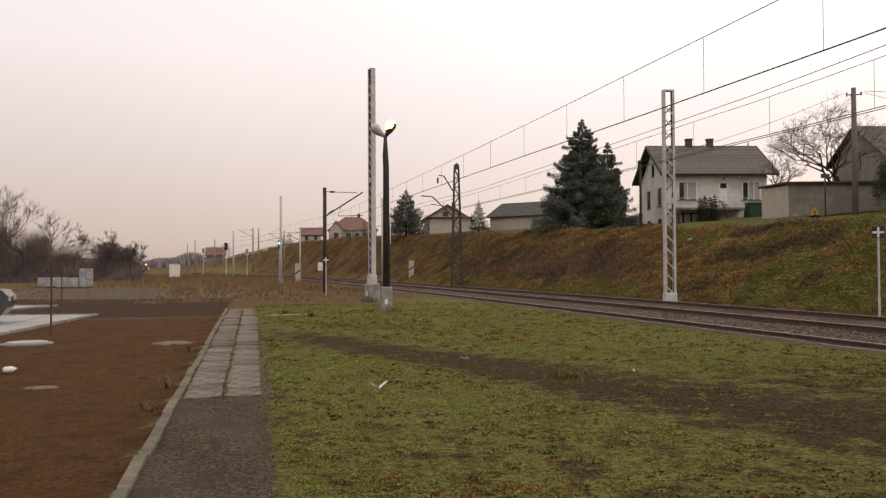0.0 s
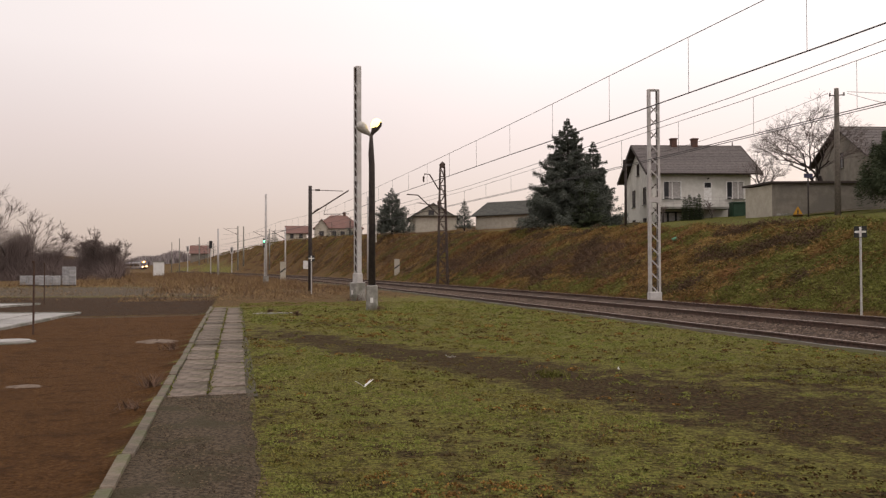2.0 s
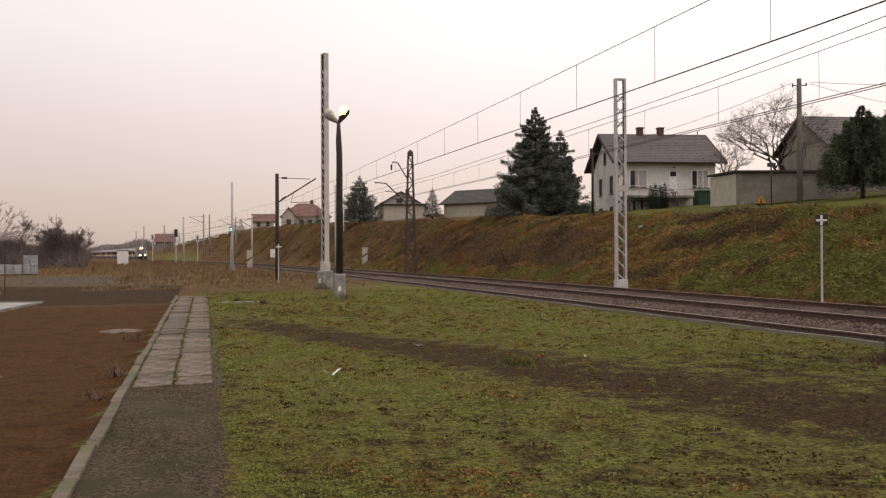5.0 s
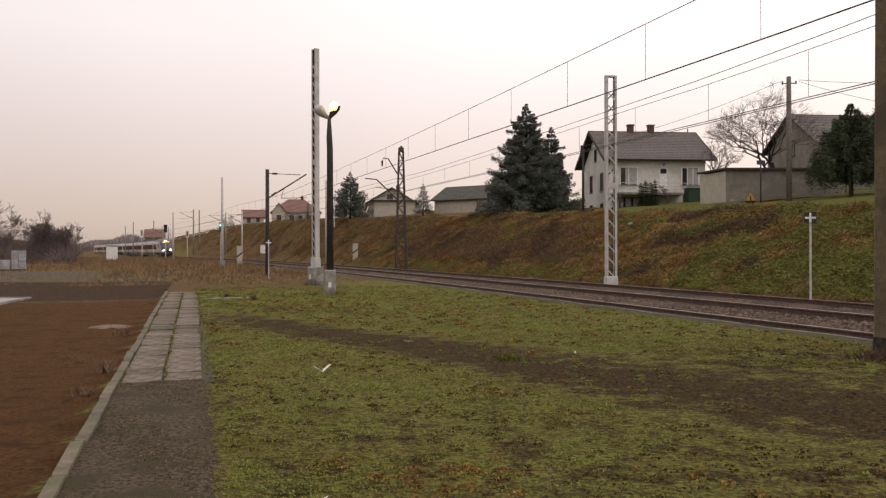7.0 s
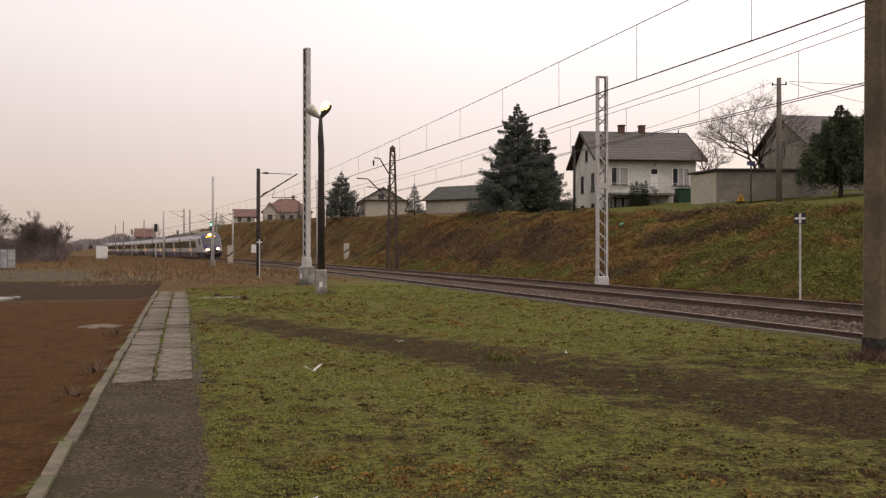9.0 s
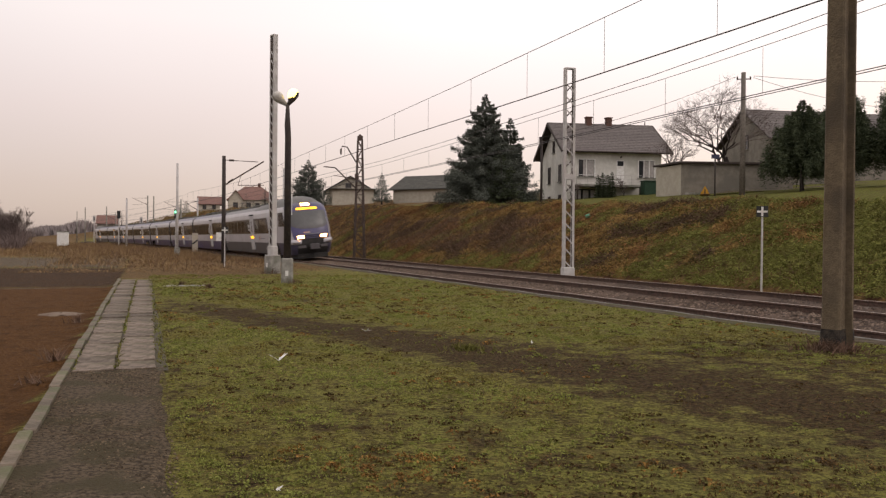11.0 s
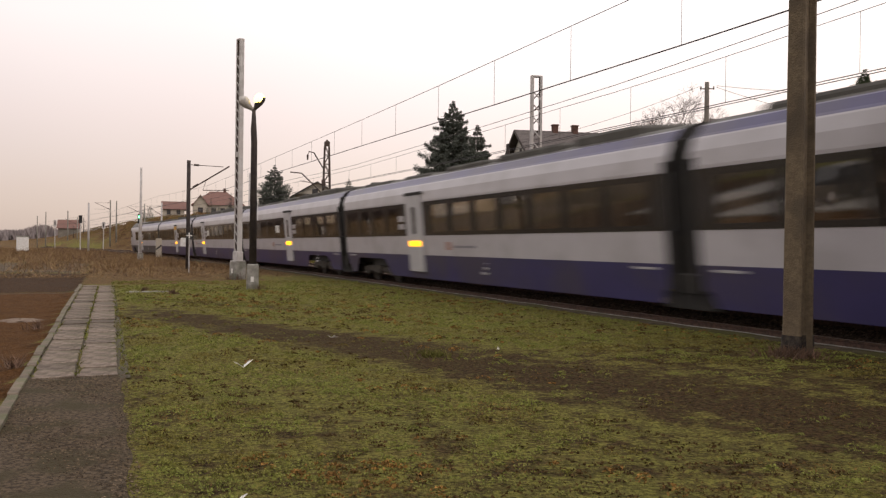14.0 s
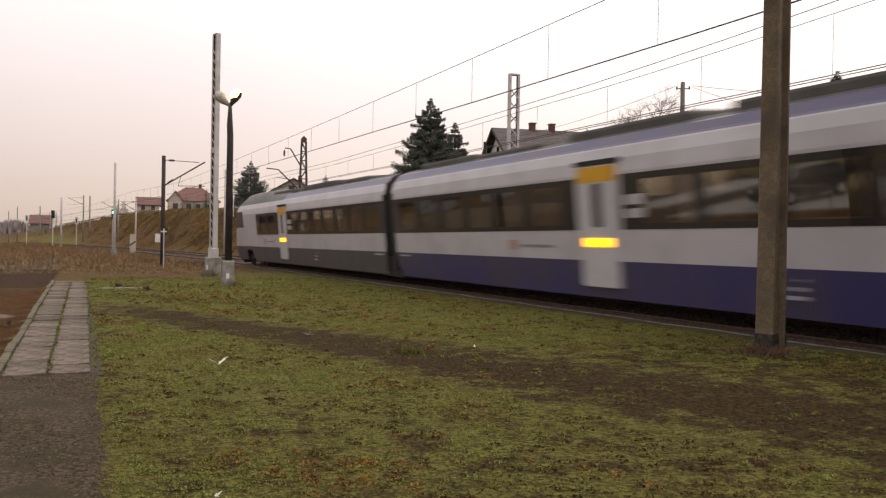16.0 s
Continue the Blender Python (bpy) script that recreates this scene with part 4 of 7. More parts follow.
# ---------------------------------------------------------------- masts, poles and lamps
def lattice_mast(x, y, h, w, turn, label, material, pedestal=0.0, depth=0.22, z0=0.0):
    """Two channels joined by zigzag lacing, on a foot."""
    ob = thing("catenary_mast", label, "mast", pose(x, y, z0, 0, 0, turn), "masts along the line")
    b = pedestal
    if b:
        part("pedestal", Shape().box(-0.27, 0.27, -0.27, 0.27, -0.3, b, 0.05), M["concrete"], ob, "square concrete foot")
        part("number_plate", Shape().box(-0.07, 0.07, -0.285, -0.272, b * 0.35, b * 0.6), M["white"], ob)
    for sg in (-1, 1):
        ch = Shape().box(sg * w / 2 - 0.03, sg * w / 2 + 0.03, -depth / 2, depth / 2, b, h, 0.008)
        fl, fw = (0.052, 0.022) if w > 0.35 else (0.045, 0.015)
        for y0, y1 in ((-depth / 2, -depth / 2 + 0.012), (depth / 2 - 0.012, depth / 2)):
            ch.box(sg * (w / 2 - fl) - fw, sg * (w / 2 - fl) + fw, y0, y1, b, h)
        part("channel", ch, material, ob)
        # Dark colour on the inside faces stands for the shade within the mast.
        part("inner_shade_face", Shape().box(sg * (w / 2 - 0.036) - 0.004, sg * (w / 2 - 0.036) + 0.004, -depth / 2 + 0.014, depth / 2 - 0.014, b + 0.02, h - 0.02), M["darksteel"], ob, "inner face coloured dark as shade")
    step = w * 1.25
    for sy in (-1, 1):
        z = b + 0.3
        while z + step < h - 0.25:
            a, c = (w / 2, -w / 2) if sy < 0 else (-w / 2, w / 2)
            # Rear lacing gets the same dark colour as the shaded inside.
            part("lacing_bar", Shape().bar((a, sy * depth / 2, z), (c, sy * depth / 2, z + step * 0.8), 0.012, 0.05), material if sy < 0 else M["darksteel"], ob)
            z += step
    for z, hh in ((b + 0.12, 0.1), (b + (h - b) * 0.48, 0.11), (h - 0.03, 0.03)):
        part("batten", Shape().box(-w / 2, w / 2, -depth / 2 - 0.008, depth / 2 + 0.008, z - hh, z + hh), material, ob)
    part("foot_plate", Shape().box(-w / 2 - 0.12, w / 2 + 0.12, -depth / 2 - 0.12, depth / 2 + 0.12, b, b + 0.03).box(-w / 2 - 0.06, w / 2 + 0.06, -depth / 2 - 0.06, depth / 2 + 0.06, b, b + 0.42, 0.05), material, ob)
    return ob


lattice_mast(-2.89, 37.16, 10.27, 0.30, -57, "tall pale steel mast on a concrete foot", M["steel"], 0.78, 0.2)
lattice_mast(9.44, 34.49, 8.72, 0.42, 4, "pale steel lattice mast at the foot of the bank", M["steel"], 0.0, 0.2)


def old_mast(x, y, h, z0=0.0):
    ob = thing("lattice_mast", "old rusty dark lattice mast with bent arms", "mast", pose(x, y, z0, 0, 0, 8), "masts along the line")
    w0, w1 = 0.42, 0.17
    for sx in (-1, 1):
        for sy in (-1, 1):
            part("leg", Shape().bar((sx * w0, sy * w0, -0.2), (sx * w1, sy * w1, h), 0.085), M["darksteel"], ob)
    n = 13
    for k in range(n):
        za, zb = h * k / n, h * (k + 1) / n
        a, b = w0 + (w1 - w0) * k / n, w0 + (w1 - w0) * (k + 1) / n
        sg = 1 if k % 2 else -1
        for s2 in (-1, 1):
            for p0, p1, wd in (((-sg * a, s2 * a, za), (sg * b, s2 * b, zb), 0.05), ((s2 * a, -sg * a, za), (s2 * b, sg * b, zb), 0.05),
                               ((-b, s2 * b, zb), (b, s2 * b, zb), 0.04), ((s2 * b, -b, zb), (s2 * b, b, zb), 0.04)):
                part("bracing", Shape().bar(p0, p1, wd), M["darksteel"], ob)
    part("cap", Shape().prism([(-0.2, -0.2), (0.2, -0.2), (0.2, 0.2), (-0.2, 0.2)], h, h + 0.5, 0.3), M["darksteel"], ob)
    part("arm", Shape().tube([(-0.3, 0, 7.6), (-1.05, -0.2, 8.75), (-1.45, -0.3, 8.8), (-1.55, -0.3, 8.55)], 0.05, 6), M["darksteel"], ob, "bent upper arm")
    part("insulator", Shape().tube([(-1.55, -0.3, 8.55), (-1.55, -0.3, 8.15)], [0.08, 0.06], 8), M["darksteel"], ob)
    part("arm", Shape().tube([(-0.35, 0, 5.6), (-2.0, -0.3, 7.1), (-2.9, -0.4, 7.15)], 0.05, 6), M["darksteel"], ob, "long lower arm")
    part("arm", Shape().tube([(-0.3, 0, 6.3), (-2.1, -0.3, 6.5)], 0.03, 6), M["darksteel"], ob)
    return ob


old_mast(1.5, 67.44, 9.35)


def round_pole(name, x, y, h, r0, r1, material, label, category, z0=0.0, lean=(0, 0), group=""):
    ob = thing(name, label, category, pose(x, y, z0), group)
    part("post", Shape().tube([(0, 0, -0.3), (lean[0] * 0.5, lean[1] * 0.5, h / 2), (*lean, h)], [r0, (r0 + r1) / 2, r1], 10), material, ob, smooth=True)
    return ob


def cantilever(ob, h, reach, turn, material):
    d = Vector((math.cos(radians(turn)), math.sin(radians(turn)), 0))
    at = lambda k, z: tuple(d * k + Vector((0, 0, z)))
    part("arm", Shape().tube([at(0.05, h - 1.75), at(reach, h - 0.28)], 0.045, 6), material, ob)
    part("tie_rod", Shape().tube([at(0.05, h - 0.25), at(reach * 0.85, h - 0.32)], 0.022, 6), material, ob)
    part("registration_arm", Shape().tube([at(reach * 0.35, h - 1.75), at(reach, h - 1.72)], 0.022, 6), material, ob)
    part("strut", Shape().tube([at(reach * 0.35, h - 1.75), at(reach * 0.42, h - 1.2)], 0.015, 5), material, ob)
    for k, z in ((0.25, h - 1.6), (0.3, h - 0.26)):
        part("insulator", Shape().tube([at(k, z), at(k + 0.3, z + (0.2 if z < h - 1 else 0))], 0.06, 8), M["wood"], ob)


p_dark = round_pole("catenary_pole", -6.96, 52.13, 6.45, 0.13, 0.11, M["tar"], "dark slender pole holding an overhead line bracket", "pole")
cantilever(p_dark, 6.45, 2.35, 2, M["darksteel"])
part("plate", Shape().box(-0.42, -0.12, -0.02, 0.0, 1.35, 1.85), M["white"], p_dark)
round_pole("catenary_pole", -13.54, 73.04, 7.74, 0.12, 0.09, M["steel"], "slim pale steel pole beside the weeds", "pole", group="slim poles along the line")
part("base_sleeve", Shape().tube([(0, 0, 0), (0, 0, 0.7)], 0.24, 10), M["concrete"], bpy.data.objects["catenary_pole.001"])


def sign_post(x, y, h, label, plate, z0=0.0):
    ob = thing("sign_post", label, "sign", pose(x, y, z0, 0, 0, math.degrees(math.atan2(-x, y))), "railway signs")
    part("post", Shape().tube([(0, 0, -0.2), (0, 0, h)], 0.03, 8), M["steel"], ob)
    if plate == "cross":
        b = part("plate", Shape().box(-0.17, 0.17, -0.05, -0.03, h - 0.33, h, 0.0), M["black"], ob, "black plate with a white cross")
        part("stripe", Shape().box(-0.15, 0.15, -0.056, -0.05, h - 0.195, h - 0.135), M["white"], b)
        part("stripe", Shape().box(-0.03, 0.03, -0.060, -0.0565, h - 0.31, h - 0.02), M["white"], b)
    else:
        b = part("plate", Shape().box(-0.28, 0.28, -0.06, -0.03, 0.05, h, 0.02), M["cream"], ob, "pale plate with a black slash")
        part("stripe", Shape().bar((-0.26, -0.063, h * 0.45), (0.26, -0.063, h * 0.66), 0.006, 0.14), M["black"], b)
    return ob


sign_post(12.73, 24.41, 2.62, "black sign with a white cross on a slim post", "cross")
sign_post(-6.08, 46.01, 2.1, "small black sign with a white cross on a post", "cross")
sx, sy, _ = line(36.7, 9.0)
sign_post(sx, sy, 1.85, "pale slashed marker plate at the foot of the bank", "slash", ground_z(sx, sy) - 0.1)
sx, sy, _ = line(37, -2.9)
sign_post(sx, sy, 2.0, "pale slashed marker plate beside the rails", "slash")


def station_lamp():
    ob = thing("station_lamp", "dark concrete lamp post with one lit and one dead lamp head", "street lamp", pose(-1.745, 28.61, 0))
    part("base_sleeve", Shape().box(-0.19, 0.19, -0.19, 0.19, -0.3, 0.86, 0.05), M["concrete"], ob, "stained square concrete sleeve")
    part("label", Shape().box(-0.05, 0.05, -0.2, -0.193, 0.28, 0.45), M["white"], ob)
    part("post", Shape().tube([(0, 0, 0.8), (0, 0, 4.9), (-0.02, 0, 5.3), (-0.02, 0, 5.95)], [0.125, 0.105, 0.10, 0.055], 10), M["tar"], ob, smooth=True)
    part("plate", Shape().box(0.13, 0.145, -0.02, 0.05, 2.3, 3.0), M["white"], ob)
    M["lamp_shell"] = mat("dull_lamp_shell", (0.30, 0.28, 0.25), (0.20, 0.18, 0.16), 8, 0.6)
    M["lamp_cover"] = mat("dirty_clear_cover", (0.50, 0.47, 0.43), (0.36, 0.33, 0.30), 8, 0.35)
    M["lamp_lit"] = glow("lit_sodium_lamp", (1.0, 0.74, 0.16), 4.5)
    for tilt, turn, lit in ((-30, 0, True), (52, 0, False)):
        m = pose(-0.02, 0, 5.92) @ pose(0, 0, 0, 0, -tilt, 0)
        sh = Shape()
        prof = [(0.0, 0.05), (0.12, 0.075), (0.28, 0.13), (0.45, 0.15), (0.55, 0.115), (0.58, 0.04)]
        sh.tube([(0, 0, z) for z, r in prof], [r for z, r in prof], 10)
        sh.v = [tuple(m @ Vector((p[0], p[1] * 0.8, p[2]))) for p in sh.v]
        hd = part("lamp_head", sh, M["lamp_shell"] if not lit else M["tar"], ob, "lit lamp head" if lit else "dead grey lamp head", True)
        g = Shape()
        prof = [(0.24, 0.09), (0.33, 0.15), (0.45, 0.172), (0.57, 0.13), (0.61, 0.045)]
        g.tube([(-0.05 if lit else 0.04, 0, z) for z, r in prof], [r for z, r in prof], 10)
        g.v = [tuple(m @ Vector((p[0], p[1] * 0.82, p[2]))) for p in g.v]
        part("cover", g, M["lamp_lit"] if lit else M["lamp_cover"], hd, "glowing yellow-white cover" if lit else "grimy cover", True)
    return ob


station_lamp()


def near_pole():
    ob = thing("utility_pole", "thick brown weathered concrete pole in the grass", "pole", pose(6.85, 11.0, 0, 0, 0.25, 28))
    sh = Shape()
    rings = [(-0.3, 0.191, 0.149), (0.25, 0.191, 0.149), (0.4, 0.182, 0.140), (9.0, 0.154, 0.121)]
    loop = lambda a, b, d=0.08: [(-a + 0.02, -b), (-a + 0.055, -b), (-a + 0.085, -b + d), (a - 0.085, -b + d), (a - 0.055, -b), (a - 0.02, -b), (a, -b + 0.02),
                                 (a, b - 0.03), (a - 0.03, b), (-a + 0.03, b), (-a, b - 0.03), (-a, -b + 0.02)]
    sh.sheet([[(x, y, z) for x, y in loop(a, b)] for z, a, b in rings], True)
    part("shaft", sh, M["pole"], ob)
    for z in np.arange(0.9, 8.5, 0.42):
        part("bolt_hole", Shape().tube([(-0.03, -0.072, z), (-0.03, -0.035, z)], 0.02, 8), M["black"], ob)
    M["tar_band"] = mat("flaking_tar_band", (0.016, 0.013, 0.012), (0.060, 0.046, 0.033), 7, 0.9, 0.5)
    part("tar_band", Shape().sheet([[(x, y, z) for x, y in loop(a, b)] for z, a, b in [(-0.1, 0.197, 0.155), (0.18, 0.197, 0.155), (0.32, 0.190, 0.148)]], True), M["tar_band"], ob, "flaking black tar at its foot")


near_pole()

# poles and posts on the bank
M["greypole"] = mat("grey_brown_pole", (0.165, 0.142, 0.122), (0.115, 0.098, 0.084), 6, 0.9, 0.3)
bank_pole = round_pole("utility_pole", 25.72, 51.99, 12.1 - 4.2, 0.19, 0.14, M["greypole"], "grey-brown concrete utility pole on the lawn with cable hooks", "pole", ground_z(25.72, 51.99))
part("crossarm", Shape().bar((-0.45, 0, 7.45), (0.5, 0, 7.5), 0.06), M["wood"], bank_pole)
part("insulator", Shape().tube([(-0.42, 0, 7.4), (-0.42, 0, 7.6)], 0.05, 8), M["wood"], bank_pole)
part("insulator", Shape().tube([(0.47, 0, 7.45), (0.47, 0, 7.65)], 0.05, 8), M["wood"], bank_pole)
house_pole = round_pole("utility_pole", 16.2, 67.5, 5.0, 0.11, 0.09, M["tar"], "dark post with a lamp beside the white house", "pole", ground_z(16.2, 67.5))
part("meter_box", Shape().box(-0.22, 0.0, -0.15, 0.0, 4.4, 5.3, 0.03), M["tar"], house_pole)

# slim masts and signals further down the line
for s, o, h, r, lab in ((41.4, 7.0, 9.2, 0.13, "pale steel mast beyond the tracks"), (85.9, -5.5, 7.4, 0.16, "pale mast among the weeds"),
                        (97.9, 7.0, 8.3, 0.15, "grey mast at the foot of the bank"), (148, 6.0, 10.8, 0.17, "tall grey mast far along the line"),
                        (150, 7.6, 10.8, 0.17, "tall grey mast far along the line"), (167, -5.0, 8.5, 0.13, "thin grey mast far along the line"),
                        (230, 8.0, 11.0, 0.2, "thin grey mast far along the line"), (120, 8.0, 9.0, 0.14, "grey mast at the foot of the bank"),
                        (186, -5.0, 8.0, 0.12, "thin grey mast far along the line"), (205, 7.0, 8.5, 0.14, "thin grey mast far along the line")):
    x, y, th = line(s, o)
    q = round_pole("line_mast", x, y, h, r, r * 0.8, M["steel"] if s < 100 else M["concrete"], lab, "mast", group="slim poles along the line")
    if s in (148, 120, 205, 97.9):
        cantilever(q, h - 0.3, 3.2 if s > 100 else 2.4, math.degrees(th) + 180, M["darksteel"])
M["lens_dark"] = mat("black_signal_head", (0.012, 0.012, 0.012), (0.02, 0.02, 0.02), 4, 0.7)
for s, o, h, lit in ((25.0, -6.0, 3.95, "green"), (113.2, -4.0, 6.3, "red"), (129.5, 2.0, 5.6, ""), (158, -4, 6.4, "")):
    x, y, th = line(s, o)
    sg = thing("railway_signal", "green-lit railway signal on a slim post" if lit == "green" else "dark railway signal on a pale post", "signal",
               pose(x, y, 0, 0, 0, math.degrees(math.atan2(-x, y))), "railway signals")
    part("post", Shape().tube([(0, 0.08, -0.2), (0, 0.08, h - 0.2)], 0.06 if lit == "green" else 0.09, 8), M["steel"], sg)
    w = 0.14 if lit == "green" else 0.3
    hd = part("signal_head", Shape().box(-w, w, -0.05, 0.06, h - (0.8 if lit == "green" else 1.4), h, 0.05), M["lens_dark"] if lit else M["steel"], sg)
    if lit:
        part("lens", Shape().tube([(0, -0.1, h - 0.25), (0, -0.04, h - 0.25)], 0.10 if lit == "green" else 0.09, 12),
             glow("green_signal_lens", (0.1, 1.0, 0.45), 6.0) if lit == "green" else M["lens_dark"], hd)
    else:
        part("lens", Shape().box(-0.1, 0.1, -0.07, -0.045, h - 1.1, h - 0.3), M["lens_dark"], hd)


# ---------------------------------------------------------------- overhead wires
def wire(name, pts, r, label):
    return solid(name, Shape().tube(pts, r, 4), M["wire"], label, "wire", "overhead wires")


def along(off, zs, s0=-70, s1=230, step=3.0):
    ss, zz = [a for a, b in zs], [b for a, b in zs]
    out = []
    for s in np.arange(s0, s1 + 0.1, step):
        x, y, _ = line(s, off + 0.2 * math.sin(s / 19.0))
        out.append((x, y, float(np.interp(s, ss, zz))))
    return out


near_mess = [(-75, 7.6), (-55, 7.3), (-34, 7.2), (-22, 7.13), (5, 7.05), (30, 6.8), (60, 7.3), (100, 6.8), (140, 7.2), (240, 7.0)]
near_cont = [(-75, 5.75), (-37, 5.76), (-27, 5.82), (-18, 5.92), (5, 6.08), (40, 5.95), (240, 5.85)]
far_mess = [(-75, 7.6), (-40, 7.1), (-35, 6.88), (-32, 6.80), (-29, 6.69), (-20, 6.58), (0, 6.42), (14, 6.6), (45, 6.6), (75, 7.0), (240, 6.8)]
far_aux = [(-75, 7.1), (-40, 6.82), (-35, 6.63), (-33, 6.57), (-29, 6.46), (-24, 6.43), (-20, 6.36), (0, 6.2), (14, 6.3), (45, 6.2), (240, 6.3)]
far_cont = [(-75, 5.36), (-20, 5.37), (0, 5.5), (30, 5.6), (240, 5.6)]
wire("messenger_wire", along(0, near_mess), 0.011, "thin dark messenger wire over the near track")
wire("contact_wire", along(0, near_cont), 0.016, "dark contact wire over the near track")
wire("contact_wire", along(0.07, [(s, z + 0.03) for s, z in near_cont]), 0.012, "dark contact wire over the near track")
wire("messenger_wire", along(4.0, far_mess), 0.011, "thin dark messenger wire over the far track")
wire("messenger_wire", along(4.0, far_aux), 0.009, "thin dark auxiliary wire over the far track")
wire("contact_wire", along(4.0, far_cont), 0.012, "dark contact wire over the far track")
wire("contact_wire", along(4.07, [(s, z - 0.04) for s, z in far_cont]), 0.011, "dark contact wire over the far track")
for off, top, low, r0 in ((0.0, near_mess, near_cont, -66.65), (4.0, far_aux, far_cont, -66.2)):
    for s in np.arange(r0, 110, 4.35 if off == 0 else 4.15):
        x, y, _ = line(s, off + 0.2 * math.sin(s / 19.0))
        za, zb = (float(np.interp(s, [a for a, b in q], [b for a, b in q])) for q in (top, low))
        wire("dropper", [(x, y, zb), (x, y, za)], 0.006, "thin dropper wire between the overhead wires")
pz = ground_z(25.72, 51.99)
for a, b, sag in (((25.2, 52.0, pz + 7.6), (16.2, 67.5, 9.9), 0.4), ((26.4, 52.0, pz + 7.7), (44, 47, pz + 7.6), 0.5),
                  ((26.4, 52.0, pz + 7.6), (46, 60, pz + 7.2), 0.6)):
    pts = [tuple(Vector(a).lerp(Vector(b), u) - Vector((0, 0, 4 * sag * u * (1 - u)))) for u in np.linspace(0, 1, 13)]
    wire("power_cable", pts, 0.014, "dark power cable slung from the utility pole")


# ---------------------------------------------------------------- houses on the bank
M["plaster"] = mat("white_roughcast", (0.60, 0.58, 0.54), (0.52, 0.50, 0.46), 2.5, 0.9, 0.2, c3=(0.46, 0.44, 0.40), scale3=0.5)
M["greyplaster"] = mat("grey_brown_plaster", (0.215, 0.19, 0.16), (0.17, 0.15, 0.125), 2.0, 0.9, 0.3, c3=(0.15, 0.135, 0.115), scale3=0.5)
M["tiles"] = mat("grey_roof_tiles", (0.125, 0.105, 0.10), (0.085, 0.07, 0.066), 5, 0.75, 0.4, per_object=0.10)
# Red of the distant roofs, dulled by haze put into the colour.
M["redtiles"] = mat("hazed_red_roof_tiles", (0.200, 0.108, 0.090), (0.155, 0.080, 0.066), 3, 0.8, 0.3)
M["darkroof"] = mat("dark_green_grey_roof", (0.075, 0.072, 0.060), (0.05, 0.048, 0.042), 2, 0.8, 0.3)
M["brown"] = mat("dark_brown_trim", (0.045, 0.03, 0.025), (0.03, 0.02, 0.017), 4, 0.7)
M["winglass"] = shiny("dark_house_window", (0.035, 0.035, 0.038), 0.08)
M["curtain"] = mat("pale_curtain", (0.40, 0.37, 0.35), (0.30, 0.28, 0.27), 5, 0.9)
M["chimney"] = mat("brown_brick_chimney", (0.13, 0.065, 0.05), (0.08, 0.045, 0.037), 12, 0.9, 0.4)


def house_window(parent, x, z, w, h, y, sg=-1, mull=2, axis="x", dark=False):
    """A window in a wall: recessed panes, a frame and a sill. axis y puts it on a gable wall."""
    def bx(a0, a1, d0, d1, z0, z1, bev=0.0):
        lo, hi = min(y + sg * d0, y + sg * d1), max(y + sg * d0, y + sg * d1)
        return Shape().box(a0, a1, lo, hi, z0, z1, bev) if axis == "x" else Shape().box(lo, hi, a0, a1, z0, z1, bev)

    win = part("window", bx(x - w / 2, x + w / 2, -0.05, 0.004, z, z + h), M["winglass"], parent, "dark window with a pale frame")
    fr = M["white"] if not dark else M["brown"]
    for a0, a1, z0, z1 in ((x - w / 2 - 0.06, x + w / 2 + 0.06, z + h, z + h + 0.07), (x - w / 2 - 0.06, x - w / 2 + 0.02, z, z + h), (x + w / 2 - 0.02, x + w / 2 + 0.06, z, z + h),
                           *[(x - w / 2 + w * k / mull - 0.035, x - w / 2 + w * k / mull + 0.035, z, z + h) for k in range(1, mull)]):
        part("frame", bx(a0, a1, -0.02, 0.045, z0, z1), fr, win)
    if not dark:
        part("curtain", bx(x - w / 2 + w * 0.3, x + w / 2 - 0.04, 0.0, 0.012, z + 0.05, z + h - 0.03), M["curtain"], win)
    part("sill", bx(x - w / 2 - 0.12, x + w / 2 + 0.12, -0.02, 0.14, z - 0.07, z), M["concrete"], win)
    return win


def roof_courses(parent, x0, x1, eave, ridge, material, rows=16, name="roof"):
    """Two slopes of overlapping tile courses, one piece a course. eave and ridge: (y, z) pairs."""
    (ye0, ze), (yr, zr) = eave, ridge
    ye1 = 2 * yr - ye0
    rf = part(name, Shape().add([(x0, ye0, ze - 0.12), (x1, ye0, ze - 0.12), (x1, yr, zr - 0.12), (x0, yr, zr - 0.12), (x0, ye1, ze - 0.12), (x1, ye1, ze - 0.12)],
                                [(0, 1, 2, 3), (3, 2, 5, 4)]), M["brown"], parent)
    for ya in (ye0, ye1):
        for k in range(rows):
            u0, u1 = k / rows, (k + 1) / rows + 0.012
            p = lambda u, dz: (ya + (yr - ya) * u, ze + (zr - ze) * u + dz)
            (a, za), (b, zb) = p(u0, 0.03), p(u1, 0.0)
            vs = [(x0, a, za), (x1, a, za), (x1, b, zb), (x0, b, zb), (x0, a, za - 0.09), (x1, a, za - 0.09), (x1, b, zb - 0.06), (x0, b, zb - 0.06)]
            part("tile_course", Shape().add(vs, [(0, 1, 2, 3), (7, 6, 5, 4), (0, 4, 5, 1), (1, 5, 6, 2), (2, 6, 7, 3), (3, 7, 4, 0)]), material, rf)
    return rf


